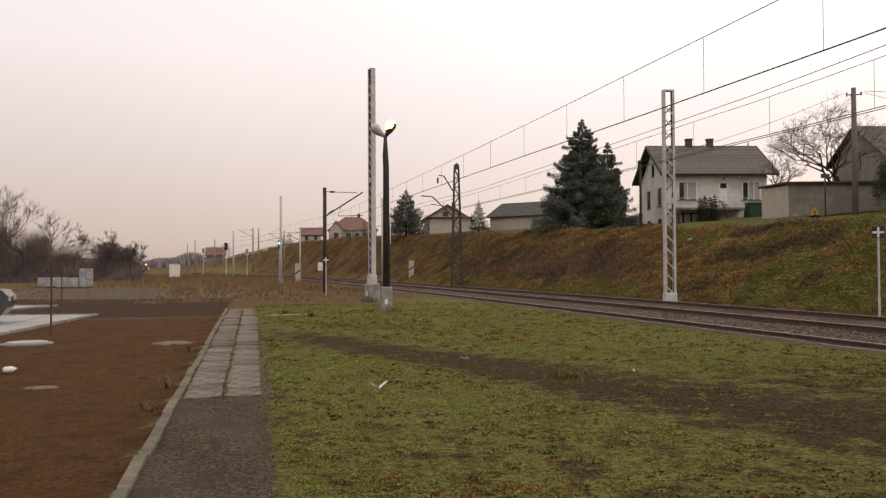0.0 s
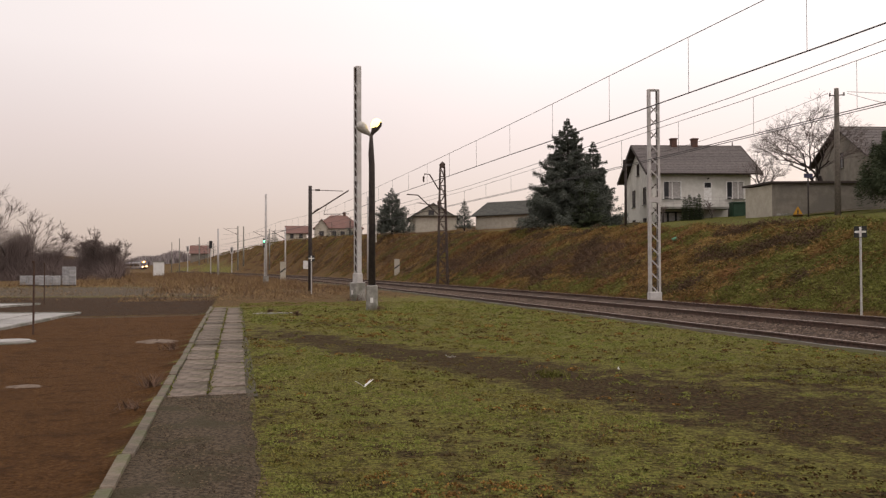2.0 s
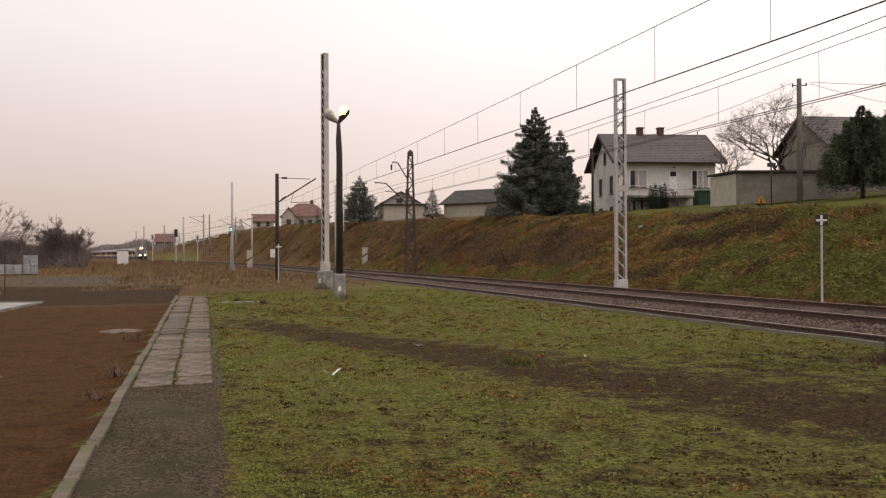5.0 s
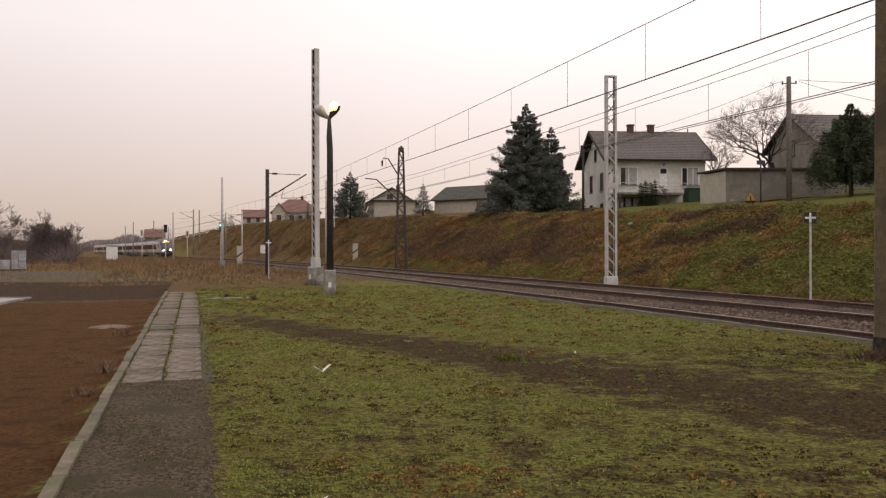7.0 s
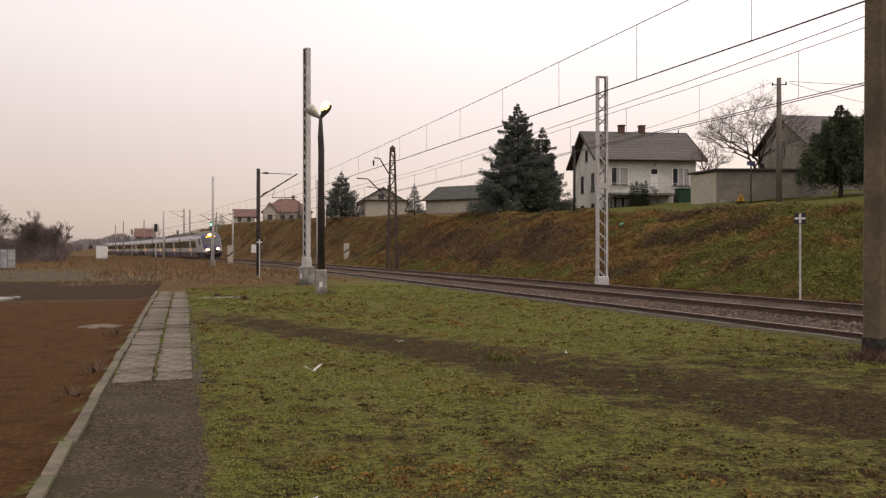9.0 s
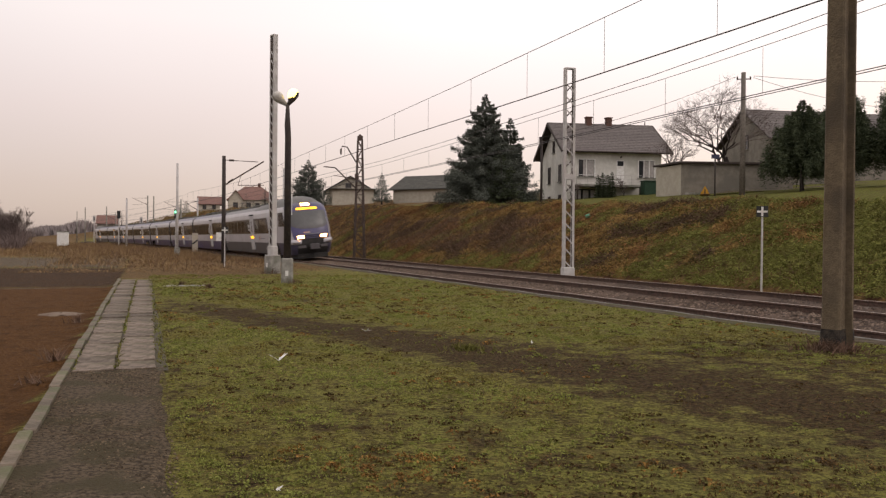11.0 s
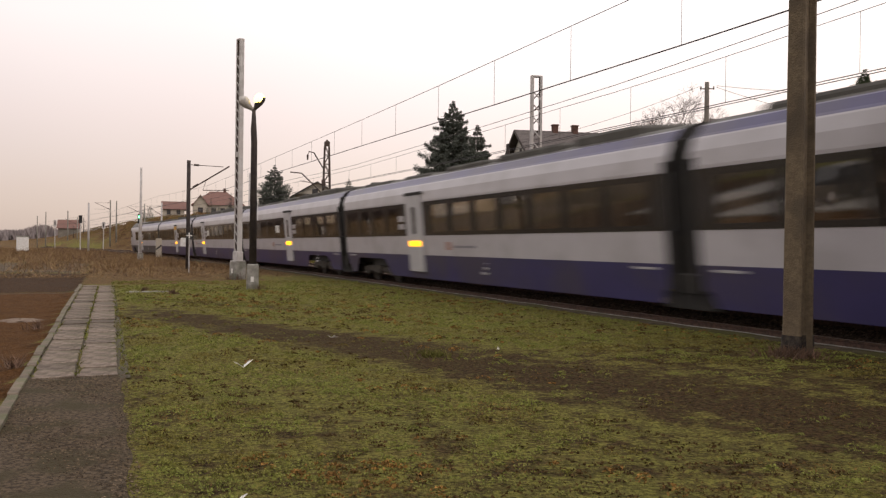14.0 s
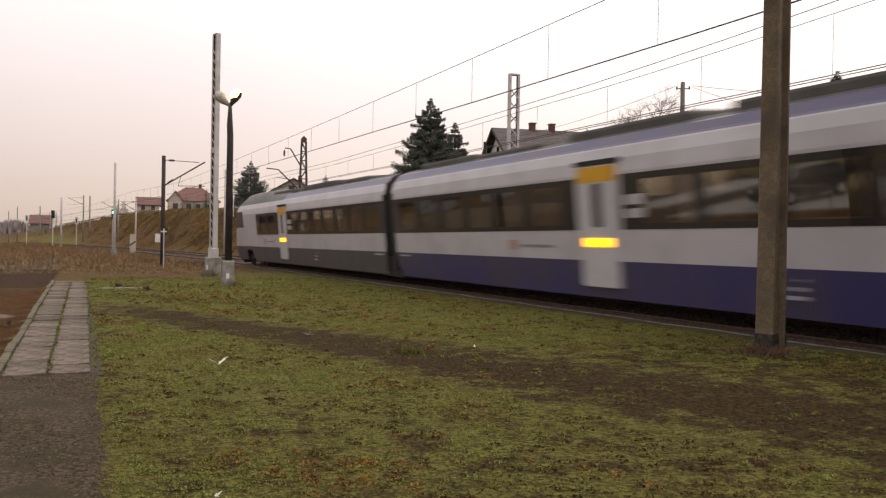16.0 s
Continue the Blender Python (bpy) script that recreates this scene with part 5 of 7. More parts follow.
def white_house():
    z0 = 5.0
    h = thing("house", "white plastered house with grey tiled roof and two chimneys", "house", pose(19.85, 73.0, z0, 0, 0, 2), "houses on the bank")
    L, D, E, R = 8.75, 8.4, 4.55, 7.5
    part("wall", Shape().box(0, L, 0, 0.35, -1.0, E), M["plaster"], h)
    part("wall", Shape().box(0, L, D - 0.35, D, -1.0, E), M["plaster"], h)
    for x0, x1 in ((0.0, 0.35), (L - 0.35, L)):
        g = Shape()
        loop = [(0.355, -1.0), (D - 0.355, -1.0), (D - 0.355, E), (D / 2, R - 0.2), (0.355, E)]
        vs = [(x0, y, z) for y, z in loop] + [(x1, y, z) for y, z in loop]
        g.add(vs, [(4, 3, 2, 1, 0), (5, 6, 7, 8, 9), *[(i, (i + 1) % 5, 5 + (i + 1) % 5, 5 + i) for i in range(5)]])
        part("gable_wall", g, M["plaster"], h, "white gable wall")
    roof_courses(h, -0.65, L + 0.85, (-0.6, E - 0.1), (D / 2, R), M["tiles"], 17)
    for x in (-0.67, L + 0.85):
        for sg in (-1, 1):
            part("bargeboard", Shape().bar((x, D / 2 + sg * (D / 2 + 0.6), E - 0.18), (x, D / 2, R - 0.08), 0.05, 0.26), M["brown"], h)
    part("gutter", Shape().tube([(-0.6, -0.68, E - 0.14), (L + 0.8, -0.68, E - 0.14)], 0.07, 6), M["brown"], h)
    for x in (3.3, 5.25):
        c = part("chimney", Shape().box(x - 0.26, x + 0.26, D / 2 - 0.3, D / 2 + 0.25, R - 0.5, R + 0.62, 0.02), M["chimney"], h, "brown brick chimney")
        part("chimney_cap", Shape().box(x - 0.32, x + 0.32, D / 2 - 0.36, D / 2 + 0.31, R + 0.55, R + 0.66, 0.02), M["chimney"], c)
    part("antenna", Shape().tube([(L + 0.1, D / 2, R - 0.6), (L + 0.1, D / 2, R + 0.35)], 0.05, 6), M["brown"], h)
    house_window(h, 1.75, 2.25, 1.5, 1.5, 0.0)
    house_window(h, 7.35, 2.25, 1.5, 1.5, 0.0, mull=3)
    dr = part("door", Shape().box(4.55, 5.25, -0.02, 0.05, 1.55, 3.75), M["white"], h, "white balcony door")
    part("pane", Shape().box(4.62, 5.18, -0.03, -0.018, 3.25, 3.68), M["winglass"], dr)
    part("lamp", Shape().tube([(4.9, -0.05, 4.0), (4.9, -0.25, 4.05)], 0.06, 8), M["brown"], h)
    # balcony over the basement
    part("balcony", Shape().box(0.4, 6.4, -1.5, 0.0, 1.30, 1.48, 0.02), M["concrete"], h, "grey concrete balcony")
    for z in (1.75, 2.0, 2.3):
        part("rail", Shape().tube([(0.4, -1.46, z), (6.4, -1.46, z)], 0.022, 5), M["steel"], h)
    for x in np.linspace(0.4, 6.4, 7):
        part("baluster", Shape().tube([(x, -1.46, 1.45), (x, -1.46, 2.32)], 0.024, 5), M["steel"], h)
    for x in (0.5, 3.0, 6.2):
        part("pillar", Shape().box(x - 0.06, x + 0.06, -1.45, -1.33, -0.6, 1.3), M["brown"], h)
    part("basement_opening", Shape().box(0.5, 3.0, -0.012, 0.03, -0.5, 1.15), M["winglass"], h)
    for x in (1.0, 1.7, 2.4):
        part("basement_door", Shape().box(x - 0.25, x + 0.25, -0.04, -0.015, -0.5, 1.05), M["curtain"], h)
    part("step", Shape().box(6.4, 7.6, -1.3, -0.2, -0.6, 0.5, 0.02), M["concrete"], h, "concrete entrance stairs")
    part("stair_rail", Shape().bar((6.5, -1.3, 2.0), (7.9, -1.3, 0.9), 0.04).bar((6.5, -1.3, 1.6), (7.9, -1.3, 0.5), 0.03).bar((7.9, -1.3, 0.0), (7.9, -1.3, 0.9), 0.04), M["steel"], h)
    for y in (2.2, 5.6):
        house_window(h, y, 1.9, 0.75, 1.5, 0.0, -1, 2, "y", True)
        house_window(h, y, -0.35, 0.75, 1.0, 0.0, -1, 2, "y", True)
    house_window(h, D / 2, 4.7, 0.6, 1.0, 0.0, -1, 2, "y", True)


white_house()


def plain_house(x, y, z0, turn, L, D, E, R, wall, roof, label, windows=(), chim=(), name="house"):
    h = thing(name, label, "house" if name == "house" else "barn", pose(x, y, z0, 0, 0, turn), "houses on the bank")
    part("wall", Shape().box(0, L, 0, 0.3, -1.5, E), wall, h)
    part("wall", Shape().box(0, L, D - 0.3, D, -1.5, E), wall, h)
    for x0, x1 in ((0, 0.3), (L - 0.3, L)):
        loop = [(0.305, -1.5), (D - 0.305, -1.5), (D - 0.305, E), (D / 2, R - 0.15), (0.305, E)]
        vs = [(x0, a, b) for a, b in loop] + [(x1, a, b) for a, b in loop]
        part("gable_wall", Shape().add(vs, [(4, 3, 2, 1, 0), (5, 6, 7, 8, 9), *[(i, (i + 1) % 5, 5 + (i + 1) % 5, 5 + i) for i in range(5)]]), wall, h)
    roof_courses(h, -0.5, L + 0.5, (-0.45, E - 0.1), (D / 2, R), roof, 10)
    for ax, a, zz, w, hh in windows:
        house_window(h, a, zz, w, hh, 0.0, -1, 2, ax, True)
    for cx in chim:
        part("chimney", Shape().box(cx - 0.3, cx + 0.3, D / 2 - 0.3, D / 2 + 0.3, R - 0.5, R + 0.8, 0.02), M["chimney"], h)
    return h


plain_house(38.6, 72.5, 6.2, 3, 15, 9.0, 4.9, 8.0, M["greyplaster"], M["tiles"], "grey old house with a worn tiled roof", (("x", 3.0, 1.4, 1.2, 1.4), ("y", 4.5, 4.2, 1.0, 1.3), ("y", 3.0, 1.0, 1.0, 1.4)))
plain_house(6.9, 112.0, 6.5, -38, 15.5, 7.0, 1.7, 3.6, M["cream"], M["darkroof"], "long low beige barn with a dark roof", (), (), "barn")
plain_house(-1.2, 128.0, 7.0, 0, 6.2, 9.0, 2.2, 2.4, M["cream"], M["darkroof"], "cream house with a dark gabled roof", ())


def gable_front(x, y, z0, W, D, E, R, wall, roof, label, turn=0, wins=()):
    """A house that turns its gable to the line."""
    h = thing("house", label, "house", pose(x, y, z0, 0, 0, turn), "houses on the bank")
    loop = [(0, -1.5), (W, -1.5), (W, E), (W / 2, R), (0, E)]
    vs = [(a, 0, b) for a, b in loop] + [(a, D, b) for a, b in loop]
    part("wall", Shape().add(vs, [(0, 1, 2, 3, 4), (9, 8, 7, 6, 5), *[(i, 5 + i, 5 + (i + 1) % 5, (i + 1) % 5) for i in (0, 1, 4)]]), wall, h)
    for sg in (0, 1):
        xa, xb = (-0.5, W / 2) if sg == 0 else (W + 0.5, W / 2)
        za = E - (R - E) * 0.5 / (W / 2)
        vs = [(xa, -0.5, za + 0.05), (xb, -0.5, R + 0.05), (xb, D + 0.5, R + 0.05), (xa, D + 0.5, za + 0.05), (xa, -0.5, za - 0.15), (xb, -0.5, R - 0.15), (xb, D + 0.5, R - 0.15), (xa, D + 0.5, za - 0.15)]
        part("roof", Shape().add(vs, [(0, 1, 2, 3), (7, 6, 5, 4), (0, 4, 5, 1), (2, 6, 7, 3), (3, 7, 4, 0), (1, 5, 6, 2)]), roof, h)
    for a, zz, w, hh in wins:
        house_window(h, a, zz, w, hh, 0.0, -1, 2, "x", True)
    part("chimney", Shape().box(W * 0.6, W * 0.6 + 0.6, D * 0.5, D * 0.5 + 0.6, R - 1.5, R + 0.7), M["chimney"], h)
    return h


gable_front(-2.2, 132.0, 6.8, 7.4, 9.0, 2.3, 4.5, M["cream"], M["darkroof"], "cream house with its dark gable above the bank", 0, ((2.0, 0.6, 0.9, 1.1), (4.8, 0.6, 0.9, 1.1), (3.4, 2.4, 0.8, 0.9)))


def hip_house(x, y, z0, turn, L, D, E, R, wall, roof, label):
    """A house under a hipped roof, with a gabled wing on its front."""
    h = thing("house", label, "house", pose(x, y, z0, 0, 0, turn), "houses on the bank")
    part("wall", Shape().box(0, L, 0, D, -1.5, E), wall, h)
    o, k = 0.5, D * 0.42
    vs = [(-o, -o, E - 0.15), (L + o, -o, E - 0.15), (L + o, D + o, E - 0.15), (-o, D + o, E - 0.15), (k, D / 2, R), (L - k, D / 2, R)]
    part("roof", Shape().add(vs, [(0, 1, 5, 4), (1, 2, 5), (2, 3, 4, 5), (3, 0, 4), (3, 2, 1, 0)]), roof, h, "red tiled hipped roof")
    w, g = 3.4, E + (R - E) * 0.62
    part("wing", Shape().add([(a, b, c) for b in (-1.6, 2.0) for a, c in ((0.2, -1.5), (0.2 + w, -1.5), (0.2 + w, E), (0.2 + w / 2, g), (0.2, E))],
                             [(0, 1, 2, 3, 4), (9, 8, 7, 6, 5), (0, 4, 9, 5), (1, 6, 7, 2)]), wall, h, "gabled front wing")
    for a, b in ((-0.15, 0.2 + w / 2), (0.55 + w, 0.2 + w / 2)):
        z1 = E - 0.25
        vs = [(a, -2.0, z1), (b, -2.0, g + 0.1), (b, D * 0.35, g + 0.1), (a, D * 0.35, z1), (a, -2.0, z1 - 0.18), (b, -2.0, g - 0.08), (b, D * 0.35, g - 0.08), (a, D * 0.35, z1 - 0.18)]
        part("roof", Shape().add(vs, [(0, 1, 2, 3), (7, 6, 5, 4), (0, 4, 5, 1), (2, 6, 7, 3), (3, 7, 4, 0)]), roof, h, "red tiled wing roof")
    for a in (5.2, 7.4, 9.6, 11.2):
        house_window(h, a, 0.7, 1.0, 1.4, 0.0, -1, 2, "x", True)
    house_window(h, 0.2 + w / 2, 0.7, 1.1, 1.4, -1.6, -1, 2, "x", True)
    part("chimney", Shape().box(L * 0.60, L * 0.60 + 0.7, D / 2 - 0.3, D / 2 + 0.4, R - 1.0, R + 0.9, 0.03), M["chimney"], h, "brick chimney")
    return h


hip_house(-28.8, 224.0, 8.6, 6, 12.6, 10.0, 3.1, 6.7, M["cream"], M["redtiles"], "far cream house with a red hipped roof")
plain_house(-39.6, 245.0, 9.2, 8, 5.8, 8.0, 2.0, 4.2, M["cream"], M["redtiles"], "small far house with a dull red roof", (("x", 1.6, 0.5, 0.9, 1.1), ("x", 4.2, 0.5, 0.9, 1.1)))
plain_house(-87.5, 320.0, 4.0, 10, 6.5, 8.0, 2.6, 5.6, M["greyplaster"], M["redtiles"], "distant house with a steep red roof", ())


def garage():
    g = thing("garage", "long low grey-plastered garage with a flat roof", "garage", pose(24.6, 59.2, ground_z(26, 60) - 0.25, 0, 0, -3))
    part("wall", Shape().box(0, 8.4, 0, 3.4, -1.2, 2.45), M["greyplaster"], g)
    part("wall", Shape().prism([(-0.75, 3.4), (-0.004, 0.0), (-0.004, 3.4)], -1.2, 2.38), M["cream"], g, "paler end wall")
    part("roof", Shape().prism([(-0.95, 3.6), (-0.2, -0.25), (8.6, -0.25), (8.6, 3.6)], 2.46, 2.60, 0.02), M["brown"], g, "dark flat roof slab")
    part("plinth", Shape().box(0.3, 8.4, -0.03, 0.0, -1.2, 0.35), M["concrete"], g)


garage()

# small things on the lawn
M["yellow"] = mat("yellow_sign_paint", (0.55, 0.27, 0.015), (0.48, 0.23, 0.012), 4, 0.5)
M["green_bin"] = mat("dark_green_sheet", (0.012, 0.045, 0.022), (0.01, 0.034, 0.017), 4, 0.6)
M["bluepaint"] = mat("blue_sign_paint", (0.04, 0.042, 0.085), (0.03, 0.032, 0.066), 4, 0.6)
ws = thing("warning_sign", "yellow triangular warning sign on the lawn", "sign", pose(24.46, 54.79, ground_z(24.46, 54.79), 0, 0, -24))
part("plate", Shape().prism([(-0.3, -0.02), (0.3, -0.02), (0.3, 0.02), (-0.3, 0.02)], 0, 0.03), M["yellow"], ws)
part("triangle", Shape().add([(-0.36, -0.03, 0.03), (0.36, -0.03, 0.03), (0, -0.03, 0.68), (-0.36, 0.0, 0.03), (0.36, 0.0, 0.03), (0, 0.0, 0.68)], [(0, 1, 2), (5, 4, 3), (0, 3, 4, 1), (1, 4, 5, 2), (2, 5, 3, 0)]), M["yellow"], ws)
part("mark", Shape().box(-0.04, 0.04, -0.04, -0.031, 0.15, 0.45), M["black"], ws)
sp = round_pole("street_sign", 24.2, 52.7, 2.75, 0.05, 0.05, M["tar"], "small blue street sign on a dark post", "sign", ground_z(24.2, 52.7))
part("plate", Shape().box(-0.28, 0.28, -0.05, -0.03, 2.45, 2.72), M["bluepaint"], sp)
gb = thing("green_tank", "dark green sheet-metal tank beside the house steps", "tank", pose(26.6, 70.6, ground_z(26.6, 70.6)))
part("body", Shape().box(-0.75, 0.75, -0.5, 0.5, -0.3, 1.05, 0.06), M["green_bin"], gb)
part("lid", Shape().box(-0.8, 0.8, -0.55, 0.55, 1.06, 1.14, 0.04), M["green_bin"], gb)
lane = Shape()
rows = []
for u in np.linspace(0, 1, 14):
    cx, cy = 22.0 + 16 * u, 53.6 + 2.0 * u + 2.2 * math.sin(u * 2)
    rows.append([(cx, cy + d, ground_z(cx, cy + d) + 0.14) for d in (-0.9, -0.3, 0.3, 0.9)])
solid("lane", lane.sheet(rows), M["asphalt"], "narrow grey lane along the top of the bank", "road", kind="structure")
for x, y, h in ((28.6, 50.0, 1.9), (31.0, 49.0, 1.9), (33.6, 48.2, 1.9), (36.5, 47.4, 1.9)):
    round_pole("fence_post", x, y, h, 0.05, 0.05, M["tar"], "dark fence post at the top of the bank", "fence post", ground_z(x, y), group="fence posts on the bank")
fence = thing("fence", "dark wooden picket fence before the barn", "fence", pose(10.3, 92.0, 0))
for k in range(14):
    fx = k * 0.24
    part("picket", Shape().box(fx, fx + 0.15, 0, 0.04, ground_z(10.3 + fx, 92) - 0.2, ground_z(10.3 + fx, 92) + 1.2 + 0.1 * math.sin(k * 2.3)), M["wood"], fence)


# ---------------------------------------------------------------- trees and brush
M["bark"] = mat("dark_bark", (0.040, 0.030, 0.026), (0.024, 0.018, 0.015), 8, 0.95, 0.5)
# Twig colour is lifted by haze mixed in for the distant trees.
M["twig"] = mat("hazed_bare_twigs", (0.15, 0.115, 0.104), (0.105, 0.08, 0.071), 5, 0.95)
M["needle"] = island(mat("spruce_needles", (0.098, 0.108, 0.092), (0.118, 0.128, 0.108), 3, 0.9, spec=0.05), 0.8, 1.2)
M["needle2"] = island(mat("yew_needles", (0.058, 0.072, 0.044), (0.078, 0.092, 0.052), 3, 0.9, spec=0.08), 0.7, 1.3)
M["brush"] = island(mat("brown_brush", (0.150, 0.088, 0.058), (0.100, 0.060, 0.040), 2, 0.95), 0.6, 1.4)
# Distance haze over the far woods is put into this pale colour.
M["hazewood"] = island(mat("haze_coloured_far_wood", (0.27, 0.235, 0.23), (0.24, 0.205, 0.20), 0.05, 1.0, spec=0.0), 0.85, 1.12)
# Some of the haze behind the lot is mixed into these browns.
M["midwood"] = island(mat("hazed_brown_wood", (0.165, 0.128, 0.118), (0.125, 0.095, 0.087), 0.3, 1.0, spec=0.0), 0.8, 1.2)


def tri_mesh(name, tris, material, label, category, kind="", parent=None):
    """A mesh of loose triangles from an array (n, 3, 3)."""
    n = len(tris)
    me = bpy.data.meshes.new(name)
    me.vertices.add(3 * n)
    me.vertices.foreach_set("co", np.ascontiguousarray(tris, dtype=np.float32).ravel())
    me.loops.add(3 * n)
    me.loops.foreach_set("vertex_index", np.arange(3 * n, dtype=np.int32))
    me.polygons.add(n)
    me.polygons.foreach_set("loop_start", np.arange(0, 3 * n, 3, dtype=np.int32))
    me.materials.append(material)
    me.update(calc_edges=True)
    ob = new(name, me)
    if parent:
        ob.parent = parent
        return tagged(ob, label)
    return tagged(ob, label, category, kind=kind)


def conifer(x, y, z0, h, r, seed, label, material, n=9000, shape=0.85, clear=0.06, name="spruce_tree", loose=0.02):
    g = np.random.default_rng(seed)
    ob = thing(name, label, "tree", pose(x, y, z0))
    part("trunk", Shape().tube([(0, 0, -0.3), (0.05, 0, h * 0.5), (0, 0, h * 0.97)], [0.02 * h + 0.04, 0.012 * h, 0.02], 8), M["bark"], ob)
    levels = max(22, int(h * 4.6))
    tris = []
    per = max(6, n // (levels * 11))
    for k in range(levels):
        u = clear + (1 - clear) * (k + g.uniform(0, 0.6)) / levels
        rad = r * (1 - u) ** shape * g.uniform(0.78, 1.12) * min(1.0, 0.25 + 5.0 * (1 - u)) + 0.05
        nb = int(5 + 7 * (1 - u))
        pk = max(5, int(per * min(1.0, 2.4 * rad / r)))
        a0 = g.uniform(0, 6.3)
        for b in range(nb):
            a = a0 + 6.283 * b / nb + g.uniform(-0.25, 0.25)
            ln = rad * g.uniform(0.5, 1.22)
            t = np.sqrt(g.uniform(0.03, 1, pk))
            droop = -0.30 * ln * t + 0.24 * ln * t ** 3
            side = g.normal(0, 0.115, pk) * ln * (1.15 - t * 0.85)
            px = np.cos(a) * ln * t - np.sin(a) * side
            py = np.sin(a) * ln * t + np.cos(a) * side
            pz = u * h + droop + g.normal(0, 0.05, pk) * h * 0.1 + g.normal(0, loose, pk) * ln
            size = g.uniform(0.022, 0.050, pk) * (min(r, 3.2) + 0.8) * (0.6 + 0.4 * (1 - u))
            d = np.stack([np.cos(a) + g.normal(0, 0.5, pk), np.sin(a) + g.normal(0, 0.5, pk), g.normal(-0.25, 0.35, pk)], 1)
            d /= np.linalg.norm(d, axis=1)[:, None]
            w = np.cross(d, g.normal(0, 1, (pk, 3)))
            w /= np.linalg.norm(w, axis=1)[:, None]
            p = np.stack([px, py, pz], 1)
            tris.append(np.stack([p - w * size[:, None] * 0.22, p + w * size[:, None] * 0.22, p + d * size[:, None] * 1.5], 1))
    tri_mesh("crown", np.concatenate(tris), material, "", "", parent=ob)
    return ob


def bare_tree(x, y, z0, h, seed, label, depth=6, spread_=0.55, r0=0.16, name="bare_tree", group="", twig=0.012, lean=0.0):
    rnd = random.Random(seed)
    ob = thing(name, label, "tree", pose(x, y, z0), group)
    limbs, twigs = Shape(), Shape()

    def grow(p, d, ln, r, k):
        q = p + d * ln
        mid = p + d * ln * 0.5 + Vector((rnd.gauss(0, 0.05), rnd.gauss(0, 0.05), 0.03)) * ln
        (limbs if k > depth - 3 else twigs).tube([p, mid, q], [r, r * 0.85, r * 0.7], 6 if k > depth - 3 else 3, False)
        if k == 0:
            return
        for _ in range(rnd.choice((2, 3, 3) if k > 1 else (3, 4))):
            nd = (d + Vector((rnd.gauss(0, spread_), rnd.gauss(0, spread_), rnd.gauss(0.06, spread_ * 0.55)))).normalized()
            grow(p + d * ln * rnd.uniform(0.55, 1.0), nd, ln * rnd.uniform(0.64, 0.92), max(r * 0.62, twig), k - 1)

    grow(Vector((0, 0, -0.2)), Vector((rnd.uniform(-0.12, 0.12) + lean, 0, 1)).normalized(), h * 0.23, r0, depth)
    part("trunk", limbs, M["bark"], ob, "dark trunk and limbs")
    part("crown", twigs, M["twig"], ob, "crown of bare twigs")
    return ob


conifer(12.5, 73.0, 4.6, 9.7, 4.3, 1, "tall dark spruce beside the white house", M["needle"], 230000, 0.74, 0.10, loose=0.04)
conifer(14.9, 74.0, 4.6, 7.9, 2.6, 2, "dark spruce beside a taller one", M["needle"], 120000, 0.7, loose=0.04)
conifer(13.6, 71.4, 4.6, 4.6, 2.4, 12, "low dark conifer under the tall spruces", M["needle2"], 14000, 0.6)
conifer(-4.4, 117.0, 6.2, 6.2, 3.4, 3, "broad dark spruce on the bank", M["needle"], 60000, 0.8, loose=0.07)
conifer(5.3, 110.0, 6.3, 3.9, 1.5, 4, "small spruce between two roofs", M["needle"], 22000, 0.7, loose=0.08)
conifer(29.4, 51.3, ground_z(29.4, 51.3), 5.9, 3.1, 6, "dark spreading yew on the lawn", M["needle2"], 130000, 0.72, 0.24, "yew_tree", 0.13)
conifer(33.0, 52.5, ground_z(33, 52.5), 7.2, 3.0, 7, "dark spreading yew on the lawn", M["needle2"], 130000, 0.72, 0.24, "yew_tree", 0.16)
conifer(36.0, 50.5, ground_z(36, 50.5), 8.2, 3.2, 17, "dark spreading yew on the lawn", M["needle2"], 110000, 0.7, 0.24, "yew_tree", 0.16)
for k, (x, y, h) in enumerate(((-41.4, 236.0, 4.6), (-43.4, 238.0, 3.8), (-18.8, 214.0, 2.6), (-21.4, 214.5, 2.4), (-24.2, 215.0, 2.2))):
    conifer(x, y, ground_z(x, y) - 0.2, h, h * 0.42, 90 + k, "dark conifer before the far houses", M["needle"], 9000, 0.7)
conifer(22.6, 90, 6.5, 7.2, 1.6, 8, "spruce top behind the white house", M["needle"], 3000)
for k, x in enumerate((21.62, 22.0, 22.42, 22.82)):
    conifer(x, 69.6, ground_z(x, 69.6) - 0.1, 2.05 + 0.2 * (k % 2), 0.30, 20 + k, "slim dark thuja in a row by the house", M["needle2"], 60000, 0.35, 0.02, "thuja")
bare_tree(30.3, 62.9, 5.6, 12.2, 5, "bare spreading walnut tree behind the garage", 8, 0.52, 0.17, twig=0.006, lean=-0.22)
bare_tree(26.3, 66.0, 5.5, 7.0, 9, "bare young tree behind the garage", 6, 0.45, 0.10, twig=0.008)
bare_tree(23.8, 69.3, 5.3, 2.6, 10, "bare shrub at the balcony", 5, 0.6, 0.04, "bare_shrub")
bare_tree(19.5, 70.2, 5.1, 2.4, 14, "bare shrub at the house corner", 5, 0.6, 0.04, "bare_shrub")
